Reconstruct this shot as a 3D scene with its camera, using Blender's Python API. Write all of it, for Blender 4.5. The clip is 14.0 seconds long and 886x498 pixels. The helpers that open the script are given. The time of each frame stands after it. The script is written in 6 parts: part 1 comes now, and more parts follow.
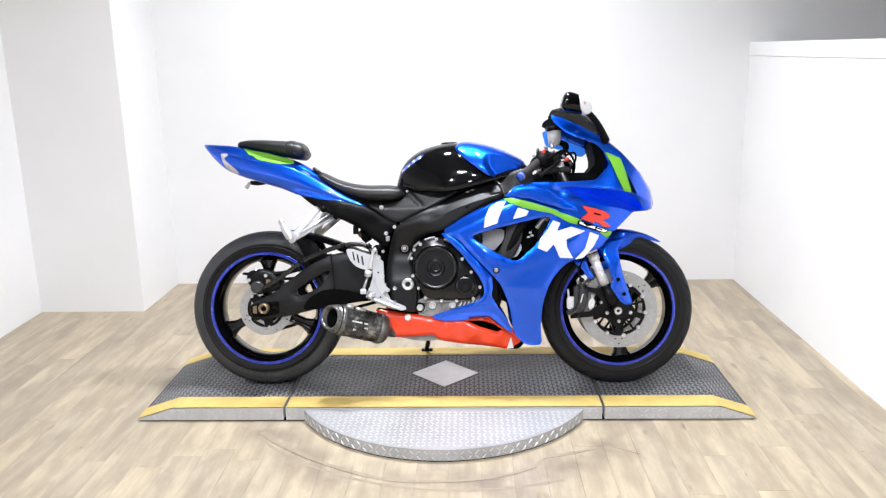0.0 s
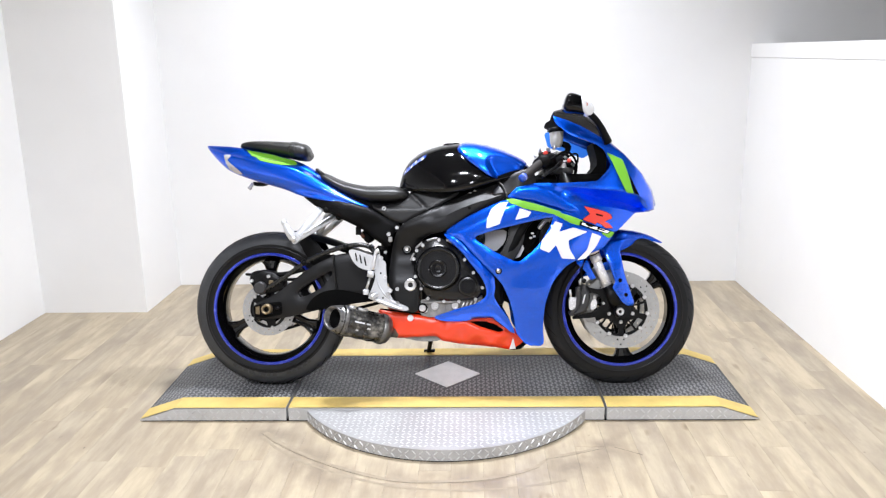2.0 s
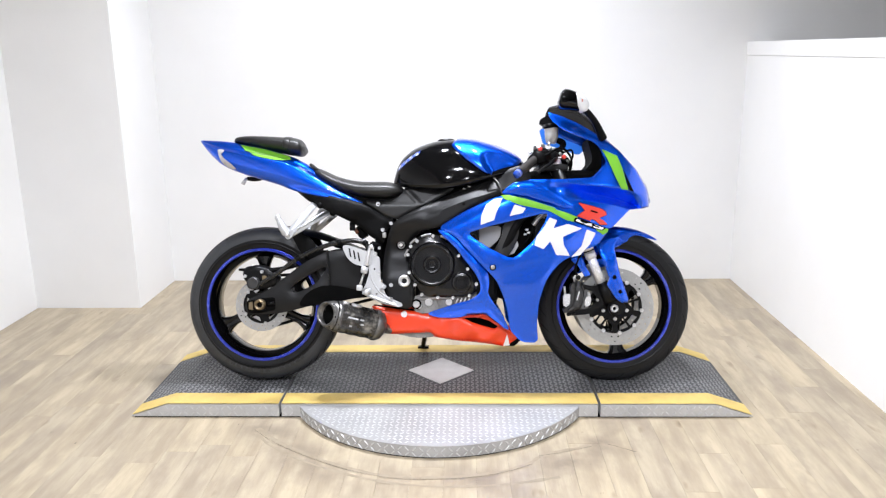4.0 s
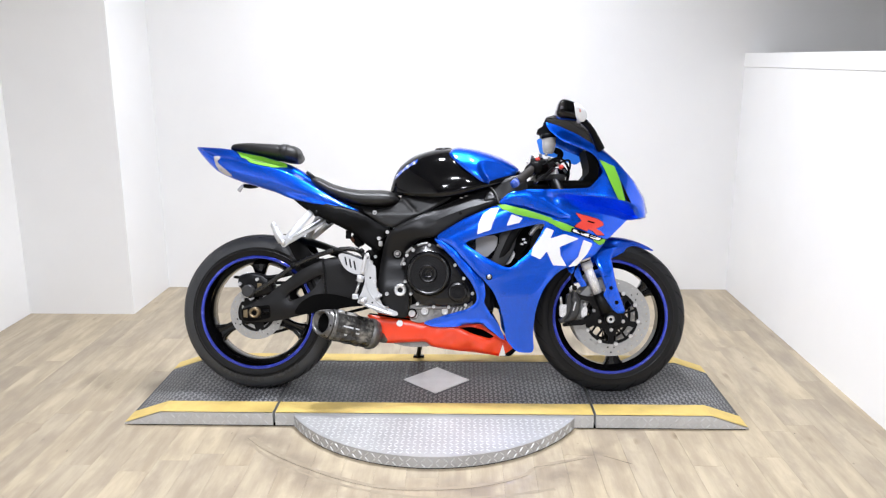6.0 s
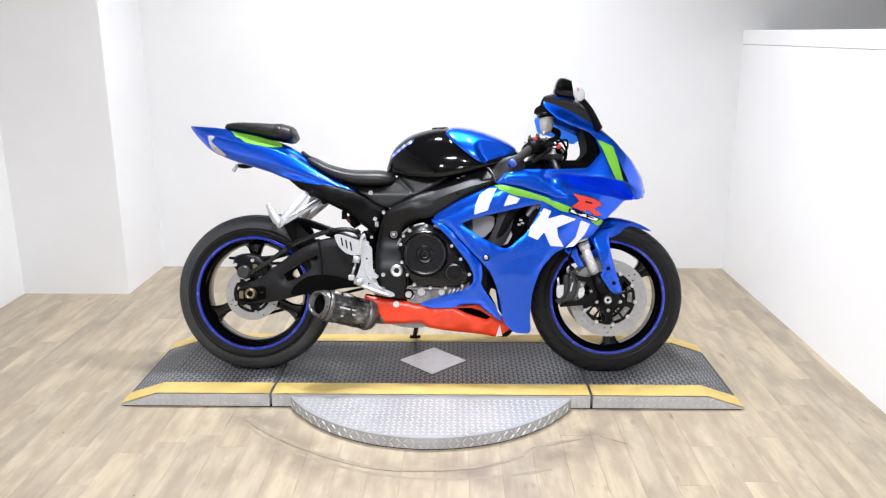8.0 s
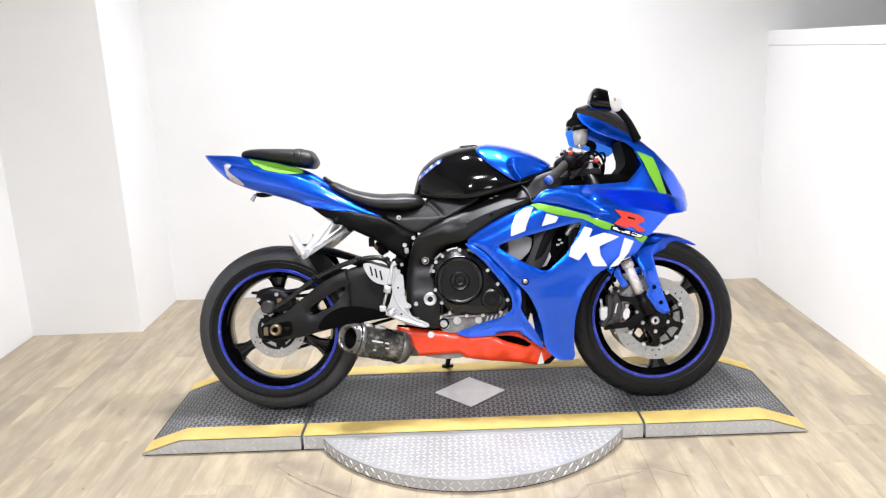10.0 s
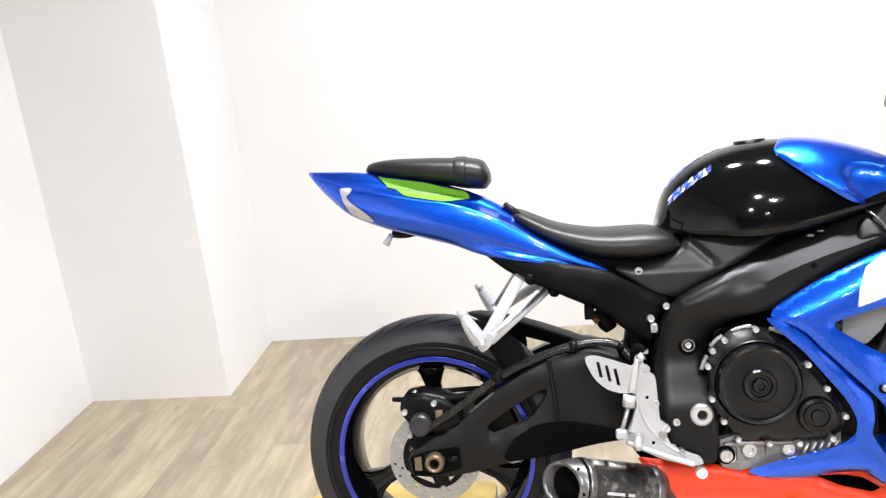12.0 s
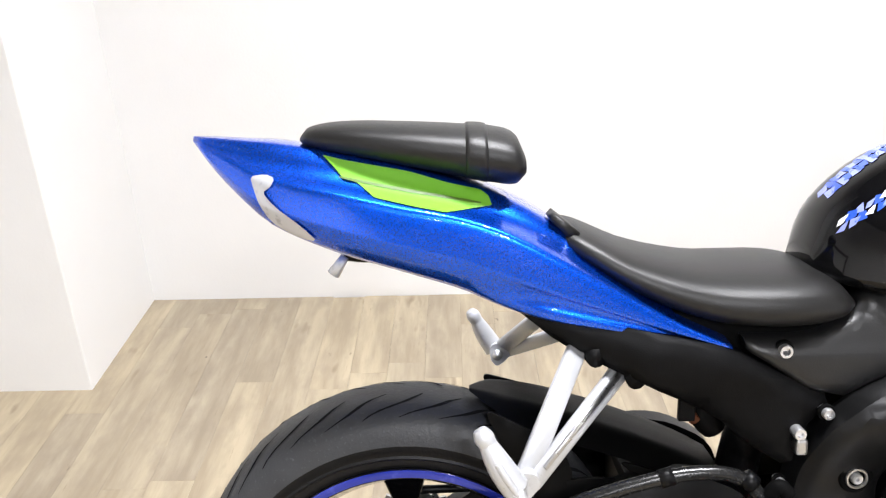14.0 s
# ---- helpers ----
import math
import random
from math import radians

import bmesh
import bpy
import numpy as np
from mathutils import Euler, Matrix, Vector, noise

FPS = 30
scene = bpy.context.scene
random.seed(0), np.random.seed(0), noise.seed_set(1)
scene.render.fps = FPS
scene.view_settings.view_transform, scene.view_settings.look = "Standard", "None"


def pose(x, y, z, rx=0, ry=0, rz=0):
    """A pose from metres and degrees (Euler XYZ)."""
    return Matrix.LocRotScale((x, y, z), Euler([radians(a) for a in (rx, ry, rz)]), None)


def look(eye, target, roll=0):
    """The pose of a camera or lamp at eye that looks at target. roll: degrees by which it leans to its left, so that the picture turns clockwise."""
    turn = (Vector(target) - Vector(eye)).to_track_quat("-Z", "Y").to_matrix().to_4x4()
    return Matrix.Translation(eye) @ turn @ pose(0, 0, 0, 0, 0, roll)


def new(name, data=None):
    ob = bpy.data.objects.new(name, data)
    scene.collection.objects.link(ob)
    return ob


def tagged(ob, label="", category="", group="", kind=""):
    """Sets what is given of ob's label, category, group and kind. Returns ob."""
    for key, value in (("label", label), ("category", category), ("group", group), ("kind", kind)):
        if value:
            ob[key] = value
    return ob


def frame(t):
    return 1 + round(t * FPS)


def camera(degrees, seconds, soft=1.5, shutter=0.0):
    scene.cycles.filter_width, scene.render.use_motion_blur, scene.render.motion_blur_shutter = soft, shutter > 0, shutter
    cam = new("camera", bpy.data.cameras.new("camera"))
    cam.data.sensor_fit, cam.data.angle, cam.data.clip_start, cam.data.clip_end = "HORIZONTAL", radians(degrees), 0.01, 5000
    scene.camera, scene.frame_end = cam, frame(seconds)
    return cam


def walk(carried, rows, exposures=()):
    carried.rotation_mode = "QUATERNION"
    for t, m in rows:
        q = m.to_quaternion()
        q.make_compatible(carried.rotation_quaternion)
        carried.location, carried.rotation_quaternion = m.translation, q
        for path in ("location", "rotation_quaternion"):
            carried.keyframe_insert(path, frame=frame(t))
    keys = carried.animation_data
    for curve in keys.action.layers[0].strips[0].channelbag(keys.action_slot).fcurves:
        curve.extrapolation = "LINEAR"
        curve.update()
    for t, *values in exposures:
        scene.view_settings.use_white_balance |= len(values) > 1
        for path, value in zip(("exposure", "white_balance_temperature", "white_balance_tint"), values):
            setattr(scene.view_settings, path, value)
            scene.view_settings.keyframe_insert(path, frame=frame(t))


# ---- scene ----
cam = camera(58.3, 14.0, 1.25)
PATH = [
    (0, (0.102, -3.19, 1.409), (0.04, -1.251, 0.923), -1.0),
    (0.5, (0.102, -3.19, 1.405), (0.039, -1.253, 0.914), -0.9),
    (1, (0.101, -3.193, 1.409), (0.029, -1.254, 0.926), -1.0),
    (1.5, (0.1, -3.195, 1.398), (0.032, -1.255, 0.915), -1.1),
    (2, (0.099, -3.198, 1.406), (0.033, -1.258, 0.925), -1.0),
    (2.5, (0.099, -3.2, 1.402), (0.037, -1.261, 0.916), -0.8),
    (3, (0.103, -3.198, 1.401), (0.04, -1.261, 0.905), -0.9),
    (3.2, (0.11, -3.2, 1.395), (0.047, -1.259, 0.913), -0.9),
    (5.3, (0.098, -3.17, 1.402), (0.056, -1.232, 0.908), -0.2),
    (5.5, (0.1, -3.174, 1.409), (0.057, -1.233, 0.929), -0.2),
    (6, (0.103, -3.178, 1.4), (0.058, -1.234, 0.932), -0.1),
    (6.5, (0.099, -3.181, 1.404), (0.056, -1.239, 0.927), -0.1),
    (7, (0.094, -3.182, 1.402), (0.053, -1.241, 0.918), -0.2),
    (7.5, (0.093, -3.182, 1.399), (0.053, -1.245, 0.899), -0.4),
    (7.7, (0.098, -3.172, 1.411), (0.057, -1.243, 0.885), -0.1),
    (9.8, (-0.017, -3.037, 1.414), (0.029, -1.101, 0.915), -1.8),
    (10, (-0.035, -2.973, 1.407), (-0.067, -1.034, 0.917), -2.5),
    (10.5, (-0.09, -2.725, 1.394), (-0.346, -0.795, 0.935), -3.5),
    (11, (-0.181, -2.399, 1.397), (-0.561, -0.489, 0.943), -3.4),
    (11.5, (-0.363, -2.072, 1.398), (-0.595, -0.166, 0.838), -5.0),
    (12, (-0.443, -1.725, 1.372), (-0.699, 0.176, 0.8105), -5.9),
    (12.5, (-0.561, -1.424, 1.368), (-0.772, 0.487, 0.8185), -6.4),
    (13, (-0.688, -1.168, 1.389), (-0.665, 0.707, 0.6975), -8.0),
    (13.5, (-0.669, -0.973, 1.378), (-0.656, 0.879, 0.6265), -4.4),
    (14, (-0.655, -0.886, 1.345), (-0.687, 0.922, 0.493), -1.6),
]
EXPOSURES = [(0.0, 0.21, 6200, 10), (3.2, 0.21, 6200, 10), (5.3, 0.10, 6200, 10), (7.7, 0.10, 6200, 10), (9.8, 0.22, 6350, 10), (11.0, 0.24, 6500, 10), (12.5, 0.27, 6500, 10), (14.0, 0.28, 6500, 10)]
walk(cam, [(t, look(eye, target, roll)) for t, eye, target, roll in PATH], EXPOSURES)

# ---------------------------------------------------------------- world and lamps
world = bpy.data.worlds.new("world")
scene.world = world
world.use_nodes = True
world.node_tree.nodes["Background"].inputs[0].default_value = (0.9, 0.95, 1.0, 1)
world.node_tree.nodes["Background"].inputs[1].default_value = 0.05
CEILING = 3.1
# First four fit the tank highlights; last three are added, unseen fill.
LAMPS = [(-0.30, -2.60, 50), (0.25, -3.20, 50), (-0.95, -4.30, 50), (0.00, -5.40, 50), (-0.38, 0.28, 37), (0.22, 0.12, 37), (2.4, -1.8, 10)]


def area_lamp(x, y, power, size):
    data = bpy.data.lights.new("ceiling_lamp_light", "AREA")
    data.shape, data.size, data.energy, data.color = "DISK", size, power, (0.955, 0.958, 1.0)
    data.spread = radians(141)
    ob = new("ceiling_lamp_light", data)
    ob.matrix_world = pose(x, y, CEILING - 0.075)
    return ob


for lx, ly, power in LAMPS:
    area_lamp(lx, ly, power, 0.20)

# ---------------------------------------------------------------- materials


def nodes_of(name):
    m = bpy.data.materials.new(name)
    m.use_nodes = True
    return m, m.node_tree.nodes, m.node_tree.links, m.node_tree.nodes["Principled BSDF"]


def mix_rgb(nodes, links, fac, a, b):
    n = nodes.new("ShaderNodeMix")
    n.data_type = "RGBA"
    for socket, value in ((n.inputs[0], fac), (n.inputs[6], a), (n.inputs[7], b)):
        if hasattr(value, "links"):
            links.new(value, socket)
        elif isinstance(value, tuple):
            socket.default_value = (*value, 1)
        else:
            socket.default_value = value
    return n.outputs[2]


def ramp(nodes, links, value, lo, hi):
    n = nodes.new("ShaderNodeMapRange")
    links.new(value, n.inputs[0])
    n.inputs[1].default_value, n.inputs[2].default_value = lo, hi
    return n.outputs[0]


def grain(nodes, links, scale, stretch=(1, 1, 1), detail=5.0, rough=0.55):
    co = nodes.new("ShaderNodeTexCoord")
    mp = nodes.new("ShaderNodeMapping")
    mp.inputs["Scale"].default_value = stretch
    tx = nodes.new("ShaderNodeTexNoise")
    tx.inputs["Scale"].default_value, tx.inputs["Detail"].default_value, tx.inputs["Roughness"].default_value = scale, detail, rough
    links.new(co.outputs["Object"], mp.inputs["Vector"])
    links.new(mp.outputs[0], tx.inputs["Vector"])
    return tx.outputs[0]


def surface(name, colour, rough=0.5, metal=0.0, coat=0.0, worn=None, wear=0.25, bump=0.0, fine=180.0, coarse=9.0, spread=0.12, spec=0.5, coat_rough=0.04):
    """A plain surface with two scales of variation: blotches in colour, fine grain in gloss and relief."""
    m, nodes, links, bsdf = nodes_of(name)
    big, small = grain(nodes, links, coarse), grain(nodes, links, fine, detail=3.0)
    dark = tuple(c * (1 - spread) for c in colour)
    base = mix_rgb(nodes, links, ramp(nodes, links, big, 0.3, 0.7), dark, colour)
    if worn:
        base = mix_rgb(nodes, links, ramp(nodes, links, small, 0.75 - wear * 0.5, 0.8), base, worn)
    links.new(base, bsdf.inputs["Base Color"])
    r = nodes.new("ShaderNodeMapRange")
    links.new(small, r.inputs[0])
    r.inputs[1].default_value, r.inputs[2].default_value = 0.25, 0.75
    r.inputs[3].default_value, r.inputs[4].default_value = max(0.02, rough * 0.85), min(1.0, rough * 1.15)
    links.new(r.outputs[0], bsdf.inputs["Roughness"])
    bsdf.inputs["Metallic"].default_value = metal
    bsdf.inputs["Coat Weight"].default_value = coat
    bsdf.inputs["Coat Roughness"].default_value = coat_rough
    bsdf.inputs["Specular IOR Level"].default_value = spec
    if bump:
        b = nodes.new("ShaderNodeBump")
        b.inputs["Strength"].default_value, b.inputs["Distance"].default_value = 1.0, bump
        links.new(small, b.inputs["Height"])
        links.new(b.outputs[0], bsdf.inputs["Normal"])
    return m


BLUE = surface("blue_metallic_paint", (0.0020, 0.102, 0.83), 0.28, 0.90, 1.0, fine=500, spread=0.02, coat_rough=0.05)
SKY = surface("pale_blue_decal", (0.22, 0.26, 0.60), 0.3, 0.0, 0.5)
DEEP = surface("deep_blue_decal", (0.015, 0.07, 0.45), 0.3, 0.0, 0.5)
OLIVE = surface("fold_shade_olive", (0.08, 0.17, 0.015), 0.4)
GREEN = surface("lime_green_paint", (0.17, 0.47, 0.03), 0.5, 0.0, 0.12, spec=0.3)
WHITE = surface("white_decal", (0.76, 0.77, 0.79), 0.3, 0.0, 0.6, spread=0.03)
RED = surface("orange_red_paint", (0.84, 0.052, 0.010), 0.32, 0.0, 0.3, spread=0.14, coarse=14)
RED_DECAL = surface("red_decal", (0.66, 0.045, 0.028), 0.35, 0.0, 0.4)
GLOSS = surface("gloss_black_paint", (0.002, 0.002, 0.0024), 0.07, 0.0, 0.0, spec=0.32)
FRAME = surface("satin_black_frame", (0.021, 0.021, 0.0216), 0.40, 0.8, 0.0, bump=0.0001, fine=500)
PLASTIC = surface("black_plastic", (0.003, 0.003, 0.0033), 0.46, bump=0.0003, fine=700, spec=0.10)
DARK = surface("dark_metal", (0.003, 0.003, 0.0034), 0.34, 0.0, bump=0.0004, fine=300, worn=(0.015, 0.015, 0.015), spec=0.16)
RUBBER = surface("tyre_rubber", (0.0045, 0.0045, 0.005), 0.44, bump=0.0004, fine=260, spec=0.25)
TREAD_RUBBER = surface("tyre_tread_rubber", (0.029, 0.031, 0.035), 0.50, bump=0.0005, fine=220, worn=(0.060, 0.062, 0.068), wear=0.3, coarse=14, spread=0.3, spec=0.5)
FRONT_TREAD = surface("black_tread_rubber", (0.010, 0.0103, 0.0115), 0.46, bump=0.0005, fine=220, worn=(0.022, 0.022, 0.023), wear=0.3, coarse=14, spread=0.3, spec=0.25)
VINYL = surface("black_seat_vinyl", (0.0055, 0.0053, 0.0051), 0.43, bump=0.0003, fine=420, spec=0.45)
PANEL = surface("satin_side_panel", (0.007, 0.007, 0.0074), 0.38, bump=0.0002, fine=500, spec=0.5)
HOSE = surface("shiny_rubber_hose", (0.008, 0.008, 0.008), 0.26, spec=0.5)
ALLOY = surface("bare_alloy", (0.75, 0.75, 0.76), 0.34, 0.85, bump=0.0003, fine=240, worn=(0.45, 0.45, 0.46))
SILVER = surface("silver_paint", (0.60, 0.61, 0.63), 0.40, 0.45, 0.1, worn=(0.45, 0.45, 0.45), wear=0.25)
STEEL = surface("brushed_steel", (0.55, 0.55, 0.55), 0.3, 1.0, worn=(0.3, 0.29, 0.28))
CHROME = surface("bright_fork_slider", (0.74, 0.74, 0.75), 0.26, 0.35, spread=0.04)
# The paler streaks in this blue are painted highlights on the tape.
RIM_BLUE = surface("blue_rim_tape", (0.016, 0.036, 0.42), 0.20, 0.6, 0.9, fine=40, worn=(0.10, 0.13, 0.62), wear=0.4)
CARBON = surface("carbon_weave", (0.042, 0.040, 0.037), 0.28, 0.45, 0.25, worn=(0.36, 0.34, 0.30), wear=0.45, fine=30, coarse=34, spread=0.6)
BURNT = surface("burnt_steel", (0.19, 0.186, 0.18), 0.34, 0.75, worn=(0.48, 0.46, 0.43), wear=0.35, fine=30, coarse=40, spread=0.5)
LETTER = surface("moulded_tyre_mark", (0.014, 0.014, 0.015), 0.5)
DISC = surface("pale_brake_disc", (0.41, 0.41, 0.405), 0.34, 0.6, worn=(0.32, 0.32, 0.315), wear=0.35, coarse=40)
PINK = surface("faded_red_lens", (0.62, 0.30, 0.26), 0.3)
BRASS = surface("brassy_metal", (0.22, 0.17, 0.10), 0.4, 0.7, worn=(0.32, 0.28, 0.22), coarse=60)
CALIPER = surface("dull_caliper_paint", (0.022, 0.022, 0.023), 0.4, 0.0, worn=(0.07, 0.07, 0.07), wear=0.3, bump=0.0005, fine=200)
SIPE = surface("worn_tyre_slot", (0.007, 0.007, 0.008), 0.7, spec=0.1)
CASE = surface("black_engine_paint", (0.0045, 0.0045, 0.0052), 0.24, 0.0, 0.0, bump=0.0001, fine=400, spec=0.4)
CAST = surface("dirty_cast_alloy", (0.34, 0.335, 0.33), 0.45, 0.6, bump=0.001, fine=120, worn=(0.12, 0.11, 0.10), wear=0.45, coarse=30, spread=0.4)
LENS = surface("clear_lens", (0.60, 0.61, 0.64), 0.12, 0.3, 1.0, fine=60, worn=(0.25, 0.25, 0.27), wear=0.3)
AMBER = surface("amber_plastic", (0.13, 0.045, 0.02), 0.3)
RESERVOIR = surface("milky_plastic", (0.52, 0.51, 0.48), 0.35, coarse=40, spread=0.3)
SMOKE = surface("smoked_screen", (0.035, 0.033, 0.031), 0.12, 0.0, 0.6)
GRIP = surface("rubber_grip", (0.030, 0.026, 0.024), 0.7, bump=0.001, fine=300, spec=0.3)
BLACK = surface("matt_black", (0.002, 0.002, 0.002), 0.7, spec=0.06)
GREY_FOIL = surface("grey_heat_foil", (0.3, 0.3, 0.31), 0.5, 0.4, bump=0.001, fine=60)
WALL = surface("white_wall_paint", (0.86, 0.86, 0.855), 0.55, bump=0.0004, fine=120, coarse=1.6, spread=0.05)
# The ceiling is out of view; its grey cuts fill light from above.
CEIL = surface("dimming_ceiling_grey", (0.28, 0.28, 0.28), 0.8, coarse=1.0, spread=0.08)
GREY_WALL = surface("dimming_wall_grey", (0.30, 0.30, 0.31), 0.7, coarse=1.0, spread=0.08)
# Lighter than the fairing paint: light through the panel is put into the colour.
LIT_BLUE = surface("lit_inner_blue", (0.03, 0.20, 0.75), 0.4)
YELLOW = surface("yellow_tape", (0.60, 0.44, 0.13), 0.58, worn=(0.44, 0.34, 0.16), wear=0.32, coarse=14, spread=0.2)
TREAD = surface("galvanised_tread_plate", (0.40, 0.40, 0.396), 0.45, 0.25, worn=(0.24, 0.235, 0.23), coarse=5, spread=0.25)
DECK = surface("grey_deck_paint", (0.062, 0.063, 0.066), 0.5, 0.15, worn=(0.12, 0.12, 0.12), wear=0.3, coarse=3, spread=0.4)
LUG = surface("worn_deck_lug", (0.30, 0.302, 0.306), 0.42, 0.3, worn=(0.45, 0.45, 0.45), wear=0.3, coarse=3, spread=0.5)
# Lightened tread-plate copy, with the light on the ramp sides painted in.
LIT_TREAD = surface("lit_tread_plate", (0.50, 0.50, 0.495), 0.42, 0.2, worn=(0.38, 0.375, 0.37), coarse=6, spread=0.2)
BRIGHT = surface("polished_tread_lug", (0.57, 0.57, 0.57), 0.40, 0.3, coarse=9, spread=0.2)
PLATE = surface("scuffed_alloy_plate", (0.66, 0.66, 0.66), 0.45, 0.55, worn=(0.45, 0.45, 0.45), coarse=20)
BOARD = surface("white_board_film", (0.9, 0.9, 0.9), 0.25, spread=0.02)
OLD_WOOD = surface("dark_stained_wood", (0.060, 0.056, 0.055), 0.45, worn=(0.19, 0.18, 0.175), wear=0.5, bump=0.001, fine=14, coarse=5, spread=0.5)


def lamp_glow():
    m, nodes, links, bsdf = nodes_of("lamp_glow")
    bsdf.inputs["Emission Color"].default_value = (1.0, 0.97, 0.93, 1)
    bsdf.inputs["Emission Strength"].default_value = 30.0
    return m


def plank_wood():
    m, nodes, links, bsdf = nodes_of("oak_vinyl_plank")
    info = nodes.new("ShaderNodeObjectInfo")
    shift = nodes.new("ShaderNodeMath")
    shift.operation = "MULTIPLY"
    shift.inputs[1].default_value = 37.0
    links.new(info.outputs["Random"], shift.inputs[0])
    co = nodes.new("ShaderNodeTexCoord")
    move = nodes.new("ShaderNodeCombineXYZ")
    links.new(shift.outputs[0], move.inputs[1])
    links.new(shift.outputs[0], move.inputs[2])
    add = nodes.new("ShaderNodeVectorMath")
    links.new(co.outputs["Object"], add.inputs[0])
    links.new(move.outputs[0], add.inputs[1])

    def cloud(scale, stretch, detail):
        mp = nodes.new("ShaderNodeMapping")
        mp.inputs["Scale"].default_value = stretch
        links.new(add.outputs[0], mp.inputs["Vector"])
        tx = nodes.new("ShaderNodeTexNoise")
        tx.inputs["Scale"].default_value, tx.inputs["Detail"].default_value, tx.inputs["Roughness"].default_value = scale, detail, 0.6
        links.new(mp.outputs[0], tx.inputs["Vector"])
        return tx.outputs[0]
    streak, blotch, fibre = cloud(3.0, (6.0, 0.8, 1.0), 5.0), cloud(4.5, (2.4, 0.9, 1.0), 5.0), cloud(40.0, (5.0, 0.25, 1.0), 3.0)
    base = mix_rgb(nodes, links, ramp(nodes, links, streak, 0.36, 0.64), (0.318, 0.260, 0.183), (0.455, 0.384, 0.274))
    base = mix_rgb(nodes, links, ramp(nodes, links, blotch, 0.48, 0.72), base, (0.295, 0.242, 0.176))
    tone = mix_rgb(nodes, links, info.outputs["Random"], (0.90, 0.905, 0.92), (1.08, 1.075, 1.04))
    mul = nodes.new("ShaderNodeMix")
    mul.data_type, mul.blend_type = "RGBA", "MULTIPLY"
    mul.inputs[0].default_value = 1.0
    links.new(base, mul.inputs[6])
    links.new(tone, mul.inputs[7])
    base = mix_rgb(nodes, links, ramp(nodes, links, fibre, 0.66, 0.9), mul.outputs[2], (0.206, 0.155, 0.099))
    knot = cloud(5.0, (2.6, 0.9, 1.0), 2.0)
    base = mix_rgb(nodes, links, ramp(nodes, links, knot, 0.68, 0.80), base, (0.20, 0.15, 0.095))
    speck = cloud(17.0, (1.5, 0.8, 1.0), 3.0)
    base = mix_rgb(nodes, links, ramp(nodes, links, speck, 0.72, 0.78), base, (0.105, 0.078, 0.052))
    # grimy ring where the turntable has scuffed the vinyl
    geo = nodes.new("ShaderNodeNewGeometry")
    flat = nodes.new("ShaderNodeVectorMath")
    flat.operation = "MULTIPLY"
    flat.inputs[1].default_value = (1, 1, 0)
    links.new(geo.outputs["Position"], flat.inputs[0])
    far = nodes.new("ShaderNodeVectorMath")
    far.operation = "DISTANCE"
    far.inputs[1].default_value = (0, -0.037, 0)
    links.new(flat.outputs[0], far.inputs[0])
    smear = nodes.new("ShaderNodeTexNoise")
    smear.inputs["Scale"].default_value, smear.inputs["Detail"].default_value = 5.5, 6.0
    links.new(geo.outputs["Position"], smear.inputs["Vector"])
    off = nodes.new("ShaderNodeMath")
    off.operation = "SUBTRACT"
    off.inputs[1].default_value = 0.78
    links.new(far.outputs["Value"], off.inputs[0])
    size = nodes.new("ShaderNodeMath")
    size.operation = "ABSOLUTE"
    links.new(off.outputs[0], size.inputs[0])
    band = ramp(nodes, links, size.outputs[0], 0.15, 0.02)
    dirt = ramp(nodes, links, smear.outputs[0], 0.40, 0.66)
    both = nodes.new("ShaderNodeMath")
    both.operation = "MULTIPLY"
    links.new(band, both.inputs[0])
    links.new(dirt, both.inputs[1])
    base = mix_rgb(nodes, links, both.outputs[0], base, (0.215, 0.175, 0.130))
    links.new(base, bsdf.inputs["Base Color"])
    r = nodes.new("ShaderNodeMapRange")
    links.new(fibre, r.inputs[0])
    r.inputs[3].default_value, r.inputs[4].default_value = 0.34, 0.5
    links.new(r.outputs[0], bsdf.inputs["Roughness"])
    b = nodes.new("ShaderNodeBump")
    b.inputs["Strength"].default_value, b.inputs["Distance"].default_value = 0.5, 0.0006
    links.new(fibre, b.inputs["Height"])
    links.new(b.outputs[0], bsdf.inputs["Normal"])
    return m


PLANK = plank_wood()
GLOW = lamp_glow()

# ---------------------------------------------------------------- mesh helpers
from mathutils.geometry import delaunay_2d_cdt


def part(name, bm, material, parent=None, label=""):
    """Links a bmesh as one mesh object, under a thing or a part."""
    bmesh.ops.recalc_face_normals(bm, faces=bm.faces)
    me = bpy.data.meshes.new(name)
    bm.to_mesh(me)
    bm.free()
    me.materials.append(material)
    ob = new(name, me)
    if parent:
        ob.parent = parent
    if label:
        ob["label"] = label
    return ob


def soften(bm, sharp=35.0):
    for f in bm.faces:
        f.smooth = True
    for e in bm.edges:
        e.smooth = not (len(e.link_faces) == 2 and e.calc_face_angle(0) > radians(sharp))
    return bm


def add_box(bm, x0, x1, y0, y1, z0, z1, bevel=0.0):
    part_bm = bmesh.new()
    bmesh.ops.create_cube(part_bm, size=1.0)
    for v in part_bm.verts:
        v.co = Vector(((x0 + x1) / 2 + v.co.x * (x1 - x0), (y0 + y1) / 2 + v.co.y * (y1 - y0), (z0 + z1) / 2 + v.co.z * (z1 - z0)))
    if bevel:
        bmesh.ops.bevel(part_bm, geom=part_bm.edges[:], offset=bevel, segments=2, profile=0.5, affect="EDGES")
    merge(bm, part_bm)
    return bm


